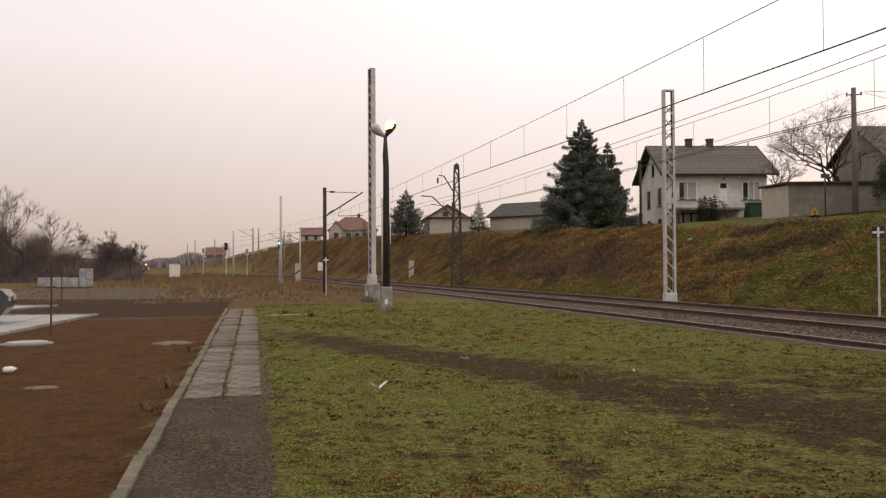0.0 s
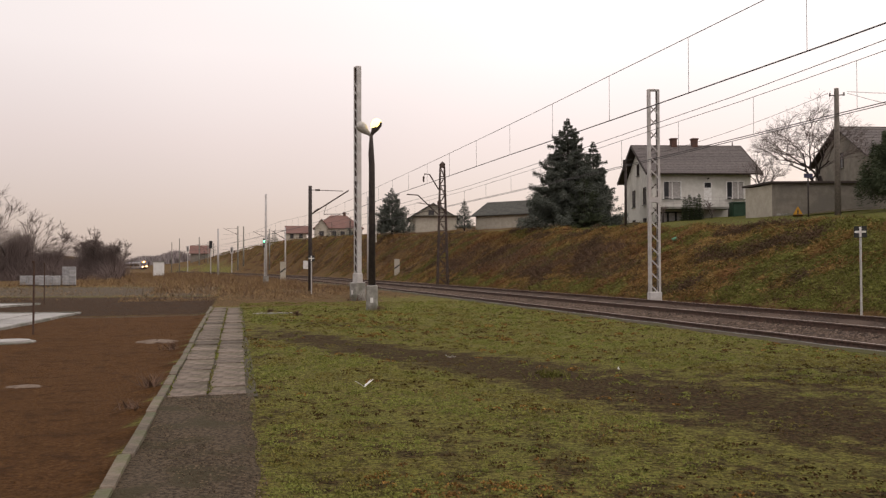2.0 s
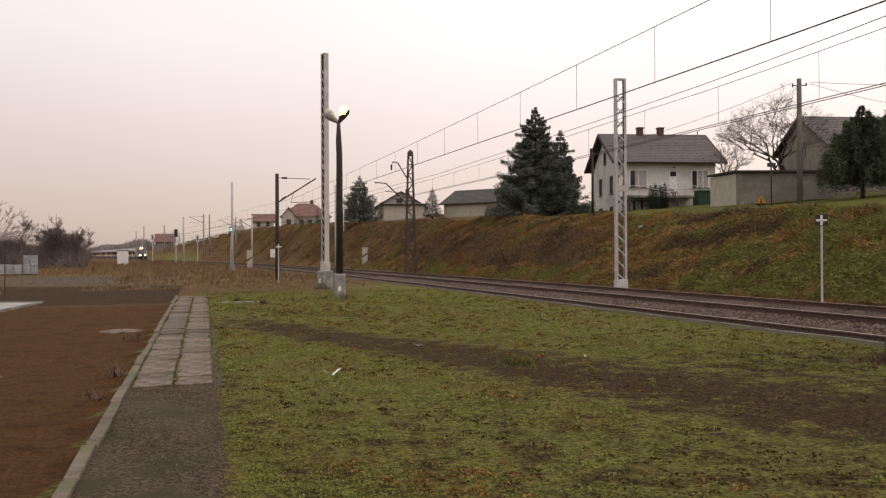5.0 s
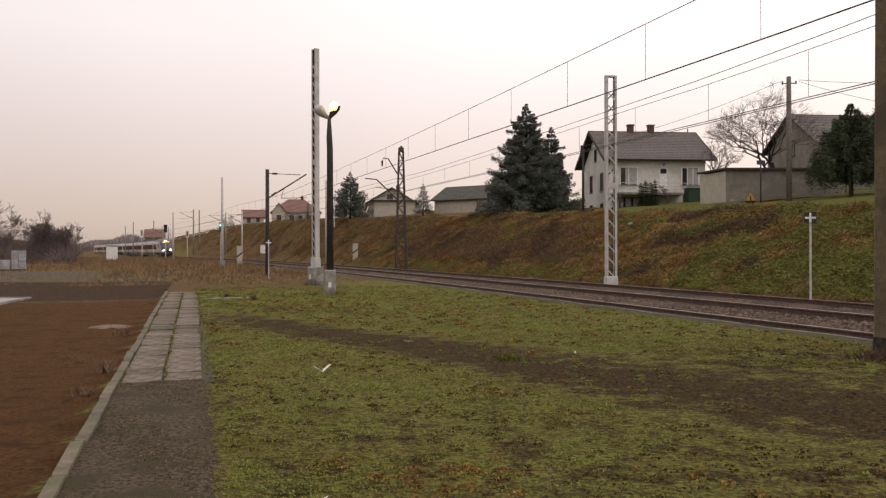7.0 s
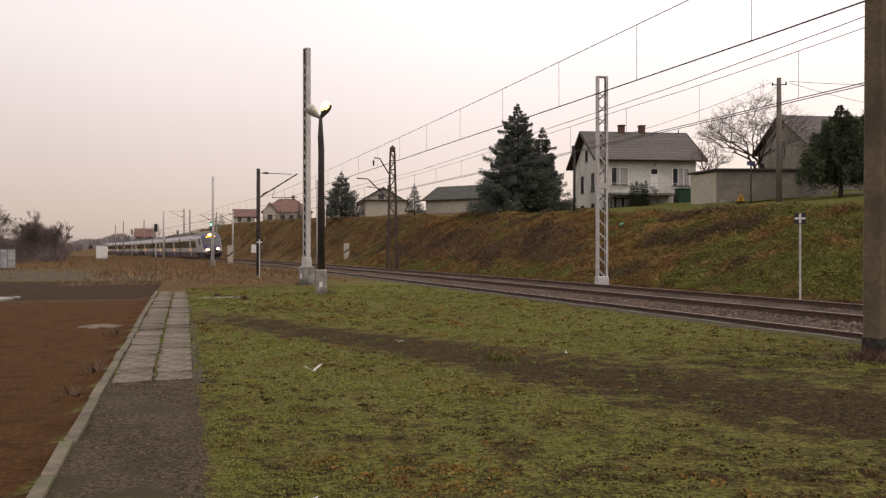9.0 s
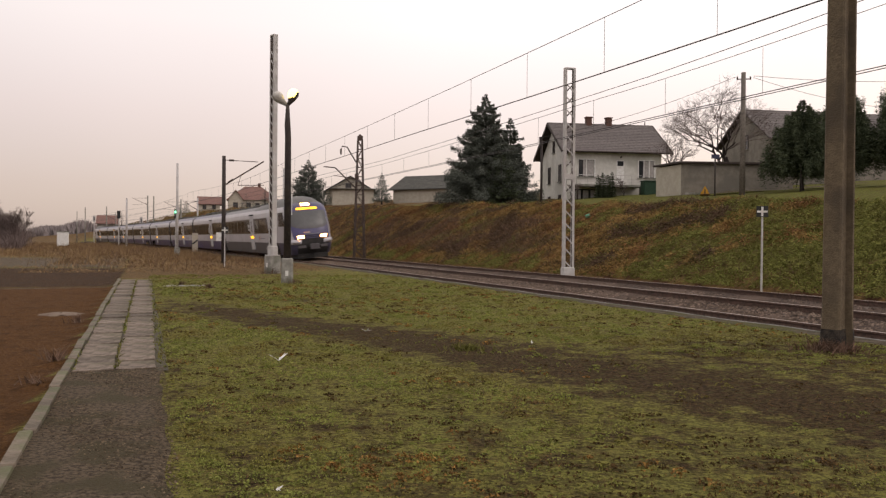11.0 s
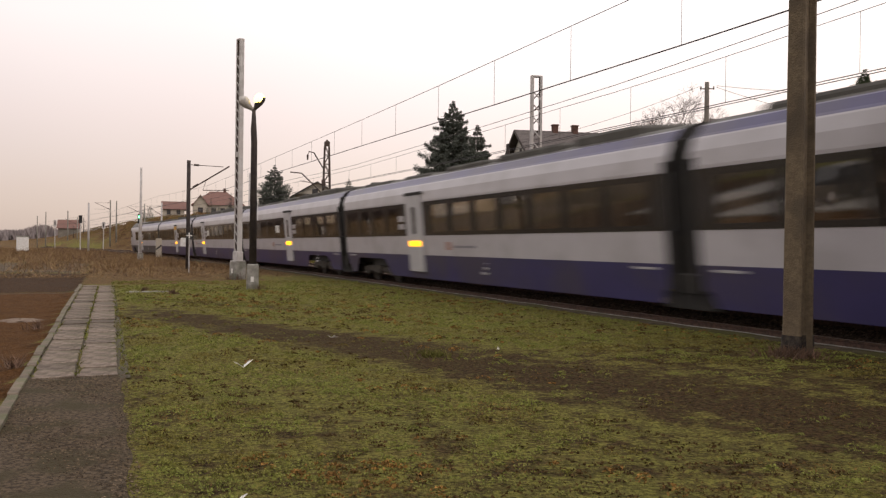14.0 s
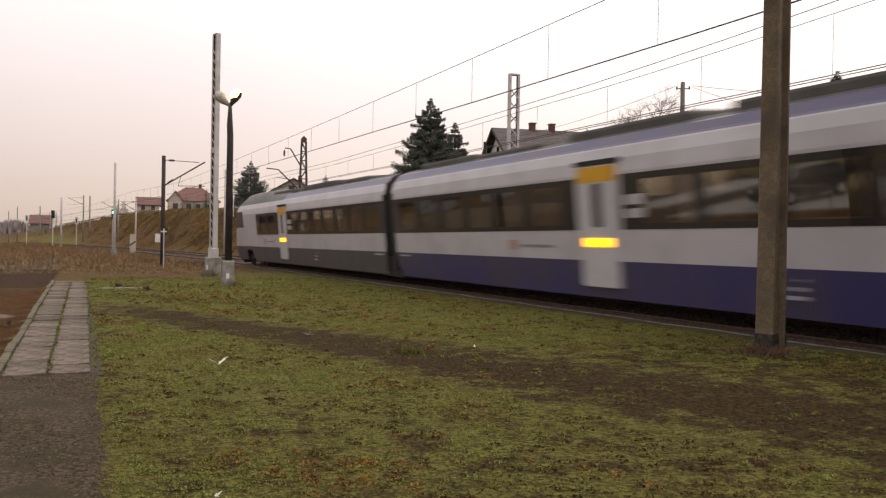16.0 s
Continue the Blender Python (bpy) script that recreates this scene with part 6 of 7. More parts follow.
for k, (x, y, h) in enumerate(((-52, 99, 14.5), (-48.5, 101, 12.5), (-55, 106, 14), (-46, 106, 9.5), (-59, 100, 14), (-57, 94, 15), (-62, 108, 15), (-51, 95, 11), (-50, 128, 9.0), (-47.5, 124, 9.5), (-45, 122, 9.0), (-43.5, 124, 8.5), (-52, 120, 7.5))):
    bare_tree(x, y, 0, h * (1.02 if h >= 14 else 0.86), 30 + k, "bare brown tree at the edge of the lot", 7, 0.36, 0.10, group="bare trees by the lot", twig=0.013)
g0 = np.random.default_rng(77)


def blades(n, x, y, hmin, hmax, w, lean, z=None, g=g0, curl=0.0):
    zz = terrain(x, y) if z is None else z
    h = g.uniform(hmin, hmax, n)
    a = g.uniform(0, 6.283, n)
    d = np.stack([g.normal(0, lean, n) * h, g.normal(0, lean, n) * h, h], 1)
    p = np.stack([x, y, zz - 0.01], 1)
    s = np.stack([np.cos(a), np.sin(a), np.zeros(n)], 1) * (g.uniform(0.6, 1.3, n) * w / 2)[:, None]
    return np.stack([p - s, p + s, p + d], 1)


M["blade"] = island(mat("short_moss_grass", (0.160, 0.164, 0.038), (0.108, 0.113, 0.027), 1.2, 0.9, spec=0.1, c3=(0.130, 0.106, 0.031), scale3=0.5), 0.6, 1.4)
M["deadgrass"] = island(mat("dead_orange_grass", (0.21, 0.115, 0.036), (0.13, 0.075, 0.028), 1.2, 0.95, spec=0.1), 0.5, 1.5)
M["drygrass"] = island(mat("dry_tan_grass", (0.270, 0.180, 0.092), (0.160, 0.098, 0.050), 0.6, 0.95, spec=0.1), 0.45, 1.5)
M["bankgrass"] = island(mat("bank_grass", (0.190, 0.110, 0.046), (0.120, 0.095, 0.030), 0.35, 0.95, spec=0.1, c3=(0.090, 0.048, 0.027), scale3=0.18), 0.55, 1.5)
M["bankgreen"] = island(mat("green_bank_grass", (0.130, 0.140, 0.034), (0.105, 0.100, 0.028), 0.5, 0.95, spec=0.1), 0.5, 1.5)
# short grass of the old platform
n = 420000
gy = 3.2 + 27 * g0.uniform(0, 1, n) ** 1.7
gx = g0.uniform(-0.66, 0.75, n) * (gy + 2.0)
gs, go = near_line(gx, gy)
al, ac = (gx - KERB_A.x) * PD.x + (gy - KERB_A.y) * PD.y, (gx - KERB_A.x) * PN.x + (gy - KERB_A.y) * PN.y
patch = np.sin(gx * 1.9 + 1.5 * np.sin(gy * 1.1)) * np.sin(gy * 1.6 + np.sin(gx * 2.3)) + 0.5 * np.sin(gx * 4.1 + gy * 3.3)
rutd = np.abs((gx + 2.59) * 0.834 + (gy - 18.0) * 0.552)
ok = (ac > 0.97) & (go < -1.32) & (patch - 0.9 * np.clip((10 - gy) / 4, 0, 1) * np.clip((gx + 1.4) / 1.5, 0, 1) > g0.uniform(-1.6, 0.5, n)) & ((rutd > 0.8 + 0.26 * np.clip(gx, 0, 6)) | (g0.uniform(0, 1, n) < 0.2))
gx, gy = gx[ok], gy[ok]
brown = (np.sin(gx * 1.3 + 0.7 * gy) * np.sin(gy * 2.1 - gx) + 0.3 * np.sin(gx * 5.0) > 0.25 + 0.05 * gy)
tri_mesh("dead_grass", blades(brown.sum(), gx[brown], gy[brown], 0.008, 0.03, 0.012, 1.5), M["deadgrass"], "dead orange-brown grass tufts on the platform", "grass", "stuff")
gx, gy = gx[~brown], gy[~brown]
tri_mesh("grass", blades(len(gx), gx, gy, 0.006, 0.022, 0.016, 1.5), M["blade"], "short mossy grass of the old platform", "grass", "stuff")
# moss in the joints of the path
n = 2400
ga = g0.uniform(4.2, 25, n)
gc = np.where(g0.uniform(0, 1, n) < 0.45, 0.575 + 0.05 * (ga - 5) / 20 + g0.normal(0, 0.014, n), np.where(g0.uniform(0, 1, n) < 0.45, 0.115 + np.abs(g0.normal(0, 0.02, n)), 1.07 + g0.normal(0, 0.035, n)))
mk = np.sin(ga * 2.3) * np.sin(ga * 0.9 + 1) + gc > g0.uniform(-0.3, 1.3, n)
gx, gy = KERB_A.x + PD.x * ga[mk] + PN.x * gc[mk], KERB_A.y + PD.y * ga[mk] + PN.y * gc[mk]
tri_mesh("joint_moss", blades(len(gx), gx, gy, 0.015, 0.05, 0.022, 1.0, np.full(len(gx), 0.045)), M["blade"], "moss and grass in the joints of the path", "grass", "stuff")
# leafy cushions of moss and clover
M["clover"] = island(mat("clover_leaves", (0.205, 0.220, 0.054), (0.154, 0.168, 0.041), 2.5, 0.85, spec=0.12, c3=(0.160, 0.130, 0.036), scale3=0.6), 0.75, 1.2)
M["clod"] = island(mat("brown_clods", (0.088, 0.054, 0.022), (0.056, 0.036, 0.015), 3, 0.95, spec=0.1), 0.6, 1.4)
M["straw"] = island(mat("orange_straw", (0.245, 0.135, 0.040), (0.150, 0.082, 0.028), 2.5, 0.95, spec=0.1), 0.4, 1.6)


def cushions(n, per, lift, near, far, name, material, label, keep, wide=0.014, power=1.5):
    """Low domes of small leaves scattered over the platform."""
    cy = near + (far - near) * g0.uniform(0, 1, n) ** power
    cx = g0.uniform(-0.62, 0.72, n) * (cy + 2.0)
    cs_, co_ = near_line(cx, cy)
    ca = (cx - KERB_A.x) * PN.x + (cy - KERB_A.y) * PN.y
    rut_ = np.abs((cx + 2.59) * 0.834 + (cy - 18.0) * 0.552)
    ok_ = (ca > 1.1) & (co_ < -1.5) & keep(cx, cy) & ((rut_ > 0.9 + 0.26 * np.clip(cx, 0, 6)) | (g0.uniform(0, 1, n) < 0.14))
    cx, cy = cx[ok_], cy[ok_]
    m_ = len(cx)
    rad = g0.uniform(0.03, 0.11, m_) * (0.8 + cy / 30)
    q = np.sqrt(g0.uniform(0, 1, (m_, per)))
    w_ = g0.uniform(0, 6.283, (m_, per))
    lx, ly = (cx[:, None] + np.cos(w_) * q * rad[:, None]).ravel(), (cy[:, None] + np.sin(w_) * q * rad[:, None] * 0.8).ravel()
    lz = ((1 - q * q) * (rad * lift)[:, None]).ravel()
    sz = g0.uniform(0.6, 1.3, m_ * per) * wide * (0.75 + ly / 22)
    p_ = np.stack([lx, ly, terrain(lx, ly) + lz + g0.uniform(0, 0.006, m_ * per)], 1)
    d_ = g0.normal(0, 1, (m_ * per, 3)) * (1, 1, 0.55)
    d_ /= np.linalg.norm(d_, axis=1)[:, None]
    e_ = np.cross(d_, g0.normal(0, 1, (m_ * per, 3)))
    e_ /= np.linalg.norm(e_, axis=1)[:, None]
    tri_mesh(name, np.stack([p_ + d_ * sz[:, None], p_ - d_ * sz[:, None] * 0.4 + e_ * sz[:, None] * 0.6, p_ - d_ * sz[:, None] * 0.4 - e_ * sz[:, None] * 0.6], 1), material, label, "grass", "stuff")


mossy = lambda x, y: np.sin(x * 1.1 + 1.7 * np.sin(y * 0.7)) * np.sin(y * 0.9 + np.sin(x * 1.3)) + 0.4 * np.sin(x * 3.7 + y * 2.9)
cushions(27000, 22, 0.35, 3.4, 35, "clover", M["clover"], "leafy cushions of green clover and moss", lambda x, y: mossy(x, y) - 1.1 * np.clip((10 - y) / 4, 0, 1) * np.clip((x + 1.4) / 1.5, 0, 1) > g0.uniform(-1.9, 0.6, len(x)), 0.0115, 1.35)
cushions(5200, 14, 0.25, 3.4, 30, "leaf_litter", M["clod"], "dark brown leaf litter between the moss", lambda x, y: mossy(x, y) < g0.uniform(-0.9, 0.7, len(x)), 0.016)
cushions(5600, 22, 0.4, 3.4, 28, "straw", M["straw"], "orange-brown dead grass in patches", lambda x, y: mossy(x + 7, y + 3) > g0.uniform(0.1, 1.0, len(x)), 0.015)
# fallen brown leaves and small clods
n = 30000
gy = 3.2 + 22 * g0.uniform(0, 1, n) ** 1.6
gx = g0.uniform(-0.66, 0.75, n) * (gy + 2.0)
gs, go = near_line(gx, gy)
al, ac = (gx - KERB_A.x) * PD.x + (gy - KERB_A.y) * PD.y, (gx - KERB_A.x) * PN.x + (gy - KERB_A.y) * PN.y
ok = (ac > 1.0) & (go < -1.32)
gx, gy = gx[ok], gy[ok]
tri_mesh("soil_clods", blades(len(gx), gx, gy, 0.008, 0.024, 0.03, 1.2, terrain(gx, gy) - np.where((gx - KERB_A.x) * PN.x + (gy - KERB_A.y) * PN.y < 0, 0.05, 0)), M["clod"], "small clods and fallen leaves on the ground", "soil", "stuff")
n = 60000
ga, gc = g0.uniform(-1, 37, n), -0.12 - 17 * g0.uniform(0, 1, n) ** 1.2
gx, gy = KERB_A.x + PD.x * ga + PN.x * gc, KERB_A.y + PD.y * ga + PN.y * gc
M["plot_clod"] = island(mat("red_brown_clods", (0.130, 0.066, 0.028), (0.090, 0.045, 0.019), 1.5, 0.95, spec=0.05), 0.7, 1.35)
tri_mesh("plot_clods", blades(n, gx, gy, 0.005, 0.022, 0.034, 1.3, terrain(gx, gy) - 0.05), M["plot_clod"], "clods of turned brown soil on the lot", "soil", "stuff")
n = 9000
gx, gy = g0.uniform(-34, -6, n), g0.uniform(38, 66, n)
low = (np.sin(gx * 0.7 + np.sin(gy * 0.4)) * np.sin(gy * 0.6) > g0.uniform(-0.4, 1.0, n))
tri_mesh("low_weeds", blades(low.sum(), gx[low], gy[low], 0.04, 0.16, 0.04, 1.2, terrain(gx[low], gy[low]) - 0.05), M["drygrass"], "low dry weeds on the gravelly lot", "weeds", "stuff")
# dry weeds between the lot and the line
n = 110000
gs = g0.uniform(-12, 150, n)
go = -2.7 - 24 * g0.uniform(0, 1, n) ** 1.3
th = np.interp(gs, TS, TH)
gx, gy = np.interp(gs, TS, TX) + go * np.cos(th), np.interp(gs, TS, TY) + go * np.sin(th)
al, ac = (gx - KERB_A.x) * PD.x + (gy - KERB_A.y) * PD.y, (gx - KERB_A.x) * PN.x + (gy - KERB_A.y) * PN.y
dens = np.clip((al - 25.3) / 1.6, 0, 1) * np.where(ac < -4, np.clip((gy - 58) / 14, 0.0, 1), 1) * np.clip((0.9 - np.sin(gx * 0.6) * np.sin(gy * 0.4)), 0.2, 1)
ok = g0.uniform(0, 1, n) < dens
gx, gy, gs, go = gx[ok], gy[ok], gs[ok], go[ok]
big = np.clip((gy - 33) / 25, 0.25, 0.9) * np.clip(0.75 + 0.5 * np.sin(gx * 0.9 + 1.7 * np.sin(gy * 0.33)) * np.sin(gy * 0.5) + 0.25 * np.sin(gx * 2.7 + gy), 0.15, 1.3)
tr = blades(len(gx), gx, gy, 0.12, 0.6, 0.03, 0.55)
tr[:, 2, 2] = tr[:, 0, 2] + (tr[:, 2, 2] - tr[:, 0, 2]) * big
tri_mesh("dry_weeds", tr, M["drygrass"], "tall dry tan weeds beside the line", "weeds", "stuff")
n = 5000
k = g0.integers(0, len(gx), n)
tri_mesh("brown_stalks", blades(n, gx[k] + g0.normal(0, 0.3, n), gy[k], 0.3, 1.1, 0.02, 0.4), M["brush"], "brown dead stalks among the weeds", "weeds", "stuff")
# the bank
n = 260000
gs = -62 + 300 * g0.uniform(0, 1, n) ** 1.8
go = g0.uniform(8.0, 17.0, n)
th = np.interp(gs, TS, TH)
gx, gy = np.interp(gs, TS, TX) + go * np.cos(th), np.interp(gs, TS, TY) + go * np.sin(th)
green = (np.sin(gx * 0.5 + np.sin(gy * 0.35)) * np.sin(gy * 0.42 + gx * 0.2) + 1.3 * np.clip((-gs - 11 - 0.4 * (12 - go)) / 8, 0, 1.0) + 0.5 * (go < 10) > g0.uniform(-0.2, 1.4, n))
tuft = np.sin(gx * 2.1 + gy) * np.sin(gy * 1.7 - gx * 0.8)
for nm, mk, lab, mt in (("bank_weeds", ~green, "matted brown weeds on the bank", "bankgrass"), ("bank_grass", green, "green grass patches on the bank", "bankgreen")):
    m_ = mk & (tuft > g0.uniform(-1.3, 0.6, n))
    tri_mesh(nm, blades(m_.sum(), gx[m_], gy[m_], 0.06, 0.26, 0.035, 1.1), M[mt], lab, "weeds", "stuff")


M["tuss_tan"] = island(mat("tan_matted_grass", (0.300, 0.190, 0.074), (0.215, 0.135, 0.050), 0.8, 0.95, spec=0.05), 0.6, 1.4)
M["tuss_green"] = island(mat("green_matted_grass", (0.172, 0.174, 0.050), (0.140, 0.130, 0.040), 0.8, 0.95, spec=0.05), 0.6, 1.4)
M["tuss_russet"] = island(mat("russet_dead_fern", (0.220, 0.115, 0.050), (0.140, 0.076, 0.036), 0.8, 0.95, spec=0.05), 0.6, 1.4)
M["tuss_dark"] = island(mat("dark_bramble_leaves", (0.105, 0.066, 0.044), (0.074, 0.050, 0.032), 0.8, 0.95, spec=0.05), 0.6, 1.5)


def tussocks(n, s0, s1, power, per):
    """Matted tufts over the bank, their blades hanging down the slope, in patches of four kinds."""
    ts = s0 + (s1 - s0) * g0.uniform(0, 1, n) ** power
    to = g0.uniform(8.3, 16.2, n)
    th_ = np.interp(ts, TS, TH)
    x, y = np.interp(ts, TS, TX) + to * np.cos(th_), np.interp(ts, TS, TY) + to * np.sin(th_)
    wave = lambda a, b, c: np.sin(ts * a + 1.9 * np.sin(to * b + c)) * np.sin(to * (b + 0.25) + 1.3 * np.sin(ts * a * 1.6 + c))
    v1, v2 = wave(0.52, 0.45, 0.4) + 0.5 * wave(1.7, 1.1, 2.0), wave(0.38, 0.62, 3.1) + 0.5 * wave(2.1, 0.9, 5.0)
    v1, v2 = v1 + g0.normal(0, 0.22, n), v2 + g0.normal(0, 0.22, n)
    grassy = smooth01((-ts - 16) / 9) * 1.3 - 0.45 * smooth01((-ts - 36) / 6) * smooth01((12 - to) / 2) + 0.45 * smooth01((9.8 - to) / 1.2) + 0.05
    kind = np.where(v1 + grassy > 0.55, 1, np.where(v2 > 0.48, 3, np.where(v2 < -0.50, 2, 0)))
    base = terrain(x, y)
    for k, nm, key, lab, r0, r1, h0, h1 in ((0, "tan_tussocks", "tuss_tan", "tan matted grass tufts on the bank", 0.20, 0.45, 0.10, 0.26),
                                            (1, "green_tussocks", "tuss_green", "green matted grass tufts on the bank", 0.20, 0.45, 0.08, 0.22),
                                            (2, "russet_fern", "tuss_russet", "russet dead fern on the bank", 0.25, 0.50, 0.15, 0.35),
                                            (3, "bramble", "tuss_dark", "dark bramble clumps on the bank", 0.28, 0.60, 0.20, 0.50)):
        m_ = np.flatnonzero(kind == k)
        q, w = np.sqrt(g0.uniform(0, 1, (len(m_), per))), g0.uniform(0, 6.283, (len(m_), per))
        rad, hh = g0.uniform(r0, r1, len(m_))[:, None], g0.uniform(h0, h1, len(m_))[:, None]
        px, py = x[m_][:, None] + np.cos(w) * q * rad, y[m_][:, None] + np.sin(w) * q * rad
        pz = terrain(px.ravel(), py.ravel()).reshape(px.shape) + hh * (1 - q * q) * g0.uniform(0.6, 1.1, px.shape)
        p = np.stack([px.ravel(), py.ravel(), pz.ravel()], 1)
        t_ = np.repeat(th_[m_], per)
        d = np.stack([np.cos(w.ravel()) * 0.8 - np.cos(t_) * 0.7, np.sin(w.ravel()) * 0.8 - np.sin(t_) * 0.7, g0.normal(-0.35, 0.35, len(t_))], 1) + g0.normal(0, 0.3, (len(t_), 3))
        d /= np.linalg.norm(d, axis=1)[:, None]
        e = np.cross(d, g0.normal(0, 1, d.shape))
        e /= np.linalg.norm(e, axis=1)[:, None]
        ln = g0.uniform(0.10, 0.24, len(t_))[:, None]
        tri_mesh(nm, np.stack([p - e * 0.016, p + e * 0.016, p + d * ln], 1), M[key], lab, "weeds", "stuff")


tussocks(7500, -46, 30, 1.0, 34)
tussocks(6000, 30, 150, 1.4, 24)


def brush(n, s0, s1, o0, o1, h0, h1, label, material):
    gs, go = g0.uniform(s0, s1, n), g0.uniform(o0, o1, n)
    th = np.interp(gs, TS, TH)
    x, y = np.interp(gs, TS, TX) + go * np.cos(th), np.interp(gs, TS, TY) + go * np.sin(th)
    keep = np.sin(x * 0.9 + np.sin(y * 0.6)) * np.sin(y * 0.8) > g0.uniform(-0.7, 0.5, n)
    tri_mesh("brushwood", blades(keep.sum(), x[keep], y[keep], h0 * 0.7, h1 * 0.8, 0.016, 0.9), material, label, "brush", "stuff")


brush(30000, -8, 25, 9.5, 13.5, 0.3, 0.9, "dark brown brambles on the bank", M["brush"])
brush(1800, -30, -8, 8.6, 11.5, 0.25, 0.6, "dark brown brambles on the bank", M["brush"])
brush(22000, 25, 110, 9.0, 15.5, 0.4, 1.1, "dark brown brambles along the bank", M["brush"])
# woods behind the lot, and far ones with the haze in their colour
n = 90000
a = radians(90) + np.radians(g0.uniform(19.6, 36, n))
r = g0.uniform(105, 190, n)
x, y = np.cos(a) * r, np.sin(a) * r
gs, go = near_line(x, y)
ok = go < -14
clump = 0.55 + 0.45 * np.sin(a * 60 + 2 * np.sin(a * 23))
tr = blades(ok.sum(), x[ok], y[ok], 0.6, 3.4, 0.045, 0.55)
tr[:, 2, 2] = tr[:, 0, 2] + (tr[:, 2, 2] - tr[:, 0, 2]) * clump[ok]
tri_mesh("undergrowth", tr, M["midwood"], "brown leafless undergrowth behind the lot", "brush", "stuff")
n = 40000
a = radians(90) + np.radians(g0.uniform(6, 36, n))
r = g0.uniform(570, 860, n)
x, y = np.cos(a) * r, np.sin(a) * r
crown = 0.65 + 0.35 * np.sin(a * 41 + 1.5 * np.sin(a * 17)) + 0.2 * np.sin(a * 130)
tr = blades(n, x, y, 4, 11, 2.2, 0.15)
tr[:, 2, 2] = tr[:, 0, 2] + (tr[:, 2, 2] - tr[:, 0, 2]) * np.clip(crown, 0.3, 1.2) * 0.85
thick = []
for cx, cy, cr, ch, cn in ((-52, 99, 3.0, 9.5, 2200), (-48.5, 102, 2.6, 8.0, 1800), (-57, 97, 3.5, 10.5, 2400), (-46.5, 106, 3.0, 5.5, 1500), (-60, 104, 4, 11, 2200), (-50, 128, 2.6, 6.2, 1500),
                           (-47.5, 124, 2.4, 6.6, 1700), (-45, 122.5, 2.2, 6.0, 1500), (-54, 124, 3.5, 4.5, 1500)):
    cn = cn * 4
    q = np.abs(g0.normal(0, cr * 0.55, cn))
    w_ = g0.uniform(0, 6.283, cn)
    bx_, by_ = cx + np.cos(w_) * q, cy + np.sin(w_) * q
    tt = blades(cn, bx_, by_, ch * 0.2, ch * 0.85, 0.02, 0.15)
    lift = g0.uniform(0, 0.5, cn) * (tt[:, 2, 2] - tt[:, 0, 2])
    tt[:, 0, 2] += lift
    tt[:, 1, 2] += lift
    thick.append(tt)
tri_mesh("bare_thicket", np.concatenate(thick), M["midwood"], "dense bare twigs of the thicket behind the lot", "brush", "stuff")
tri_mesh("far_woods", tr, M["hazewood"], "far leafless woods with haze put into their pale colour", "woods", "stuff")
for k, (s, o, h) in enumerate(((140, 30, 4.5), (146, 32, 5), (152, 29, 4.0), (133, 28, 3.5), (240, 14, 5.0), (252, 16, 4.5), (246, 12, 4))):
    x, y, _ = line(s, o)
    conifer(x, y, ground_z(x, y), h, h * 0.42, 60 + k, "small dark conifer far along the bank", M["needle"], 1500)


# ---------------------------------------------------------------- the building lot
M["paver"] = mat("pale_new_paving", (0.36, 0.345, 0.33), (0.29, 0.275, 0.26), 6, 0.85, 0.2, per_object=0.08)
M["block"] = mat("grey_building_blocks", (0.34, 0.335, 0.34), (0.26, 0.255, 0.26), 4, 0.9, 0.3, per_object=0.18)
M["rusty"] = mat("rusty_steel_bar", (0.085, 0.045, 0.03), (0.05, 0.03, 0.022), 12, 0.85)


def paving(name, corners, label):
    """A paved bay of separate slabs, on a grey kerb."""
    bay = thing(name, label, "paving", kind="structure")
    (ax, ay), (bx, by), (cx, cy), (dx, dy) = corners
    nu, nv = 8, 5
    P = lambda u, v: ((ax * (1 - u) + bx * u) * (1 - v) + (dx * (1 - u) + cx * u) * v, (ay * (1 - u) + by * u) * (1 - v) + (dy * (1 - u) + cy * u) * v)
    for i in range(nu):
        for j in range(nv):
            e = 0.006
            plan = [P(i / nu + e, j / nv + e), P((i + 1) / nu - e, j / nv + e), P((i + 1) / nu - e, (j + 1) / nv - e), P(i / nu + e, (j + 1) / nv - e)]
            part("paving_slab", Shape().prism(plan, -0.2, -0.02, 0.01), M["paver"], bay)
    for k in range(4):
        p, q = corners[k], corners[(k + 1) % 4]
        part("kerb", Shape().bar((*p, -0.07), (*q, -0.07), 0.12, 0.16), M["concrete"], bay)


paving("paved_bay", [(-22.0, 27.8), (-11.5, 28.6), (-10.3, 19.8), (-20.0, 17.0)], "pale paved bay in the brown soil")
paving("paved_bay", [(-30, 36.5), (-16.1, 35.9), (-16.4, 32.2), (-29, 31)], "pale paved bay beyond the dark soil")
for x, y, h in ((-8.96, 19.68, 1.66), (-15.9, 35.9, 1.7)):
    st = thing("iron_stake", "thin rusty iron stake stuck in the soil", "stake", pose(x, y, -0.05), "iron stakes")
    part("rod", Shape().tube([(0, 0, -0.2), (0.01, 0, h)], 0.022, 6), M["rusty"], st)
    part("cap", Shape().box(-0.03, 0.03, -0.03, 0.03, h - 0.02, h + 0.04, 0.01), M["rusty"], st)
mh = thing("manhole_cover", "pale round concrete manhole cover in the soil", "manhole", pose(-8.5, 17.6, -0.06))
part("ring", Shape().tube([(0, 0, -0.1), (0, 0, 0.04)], 0.5, 24), M["concrete"], mh)
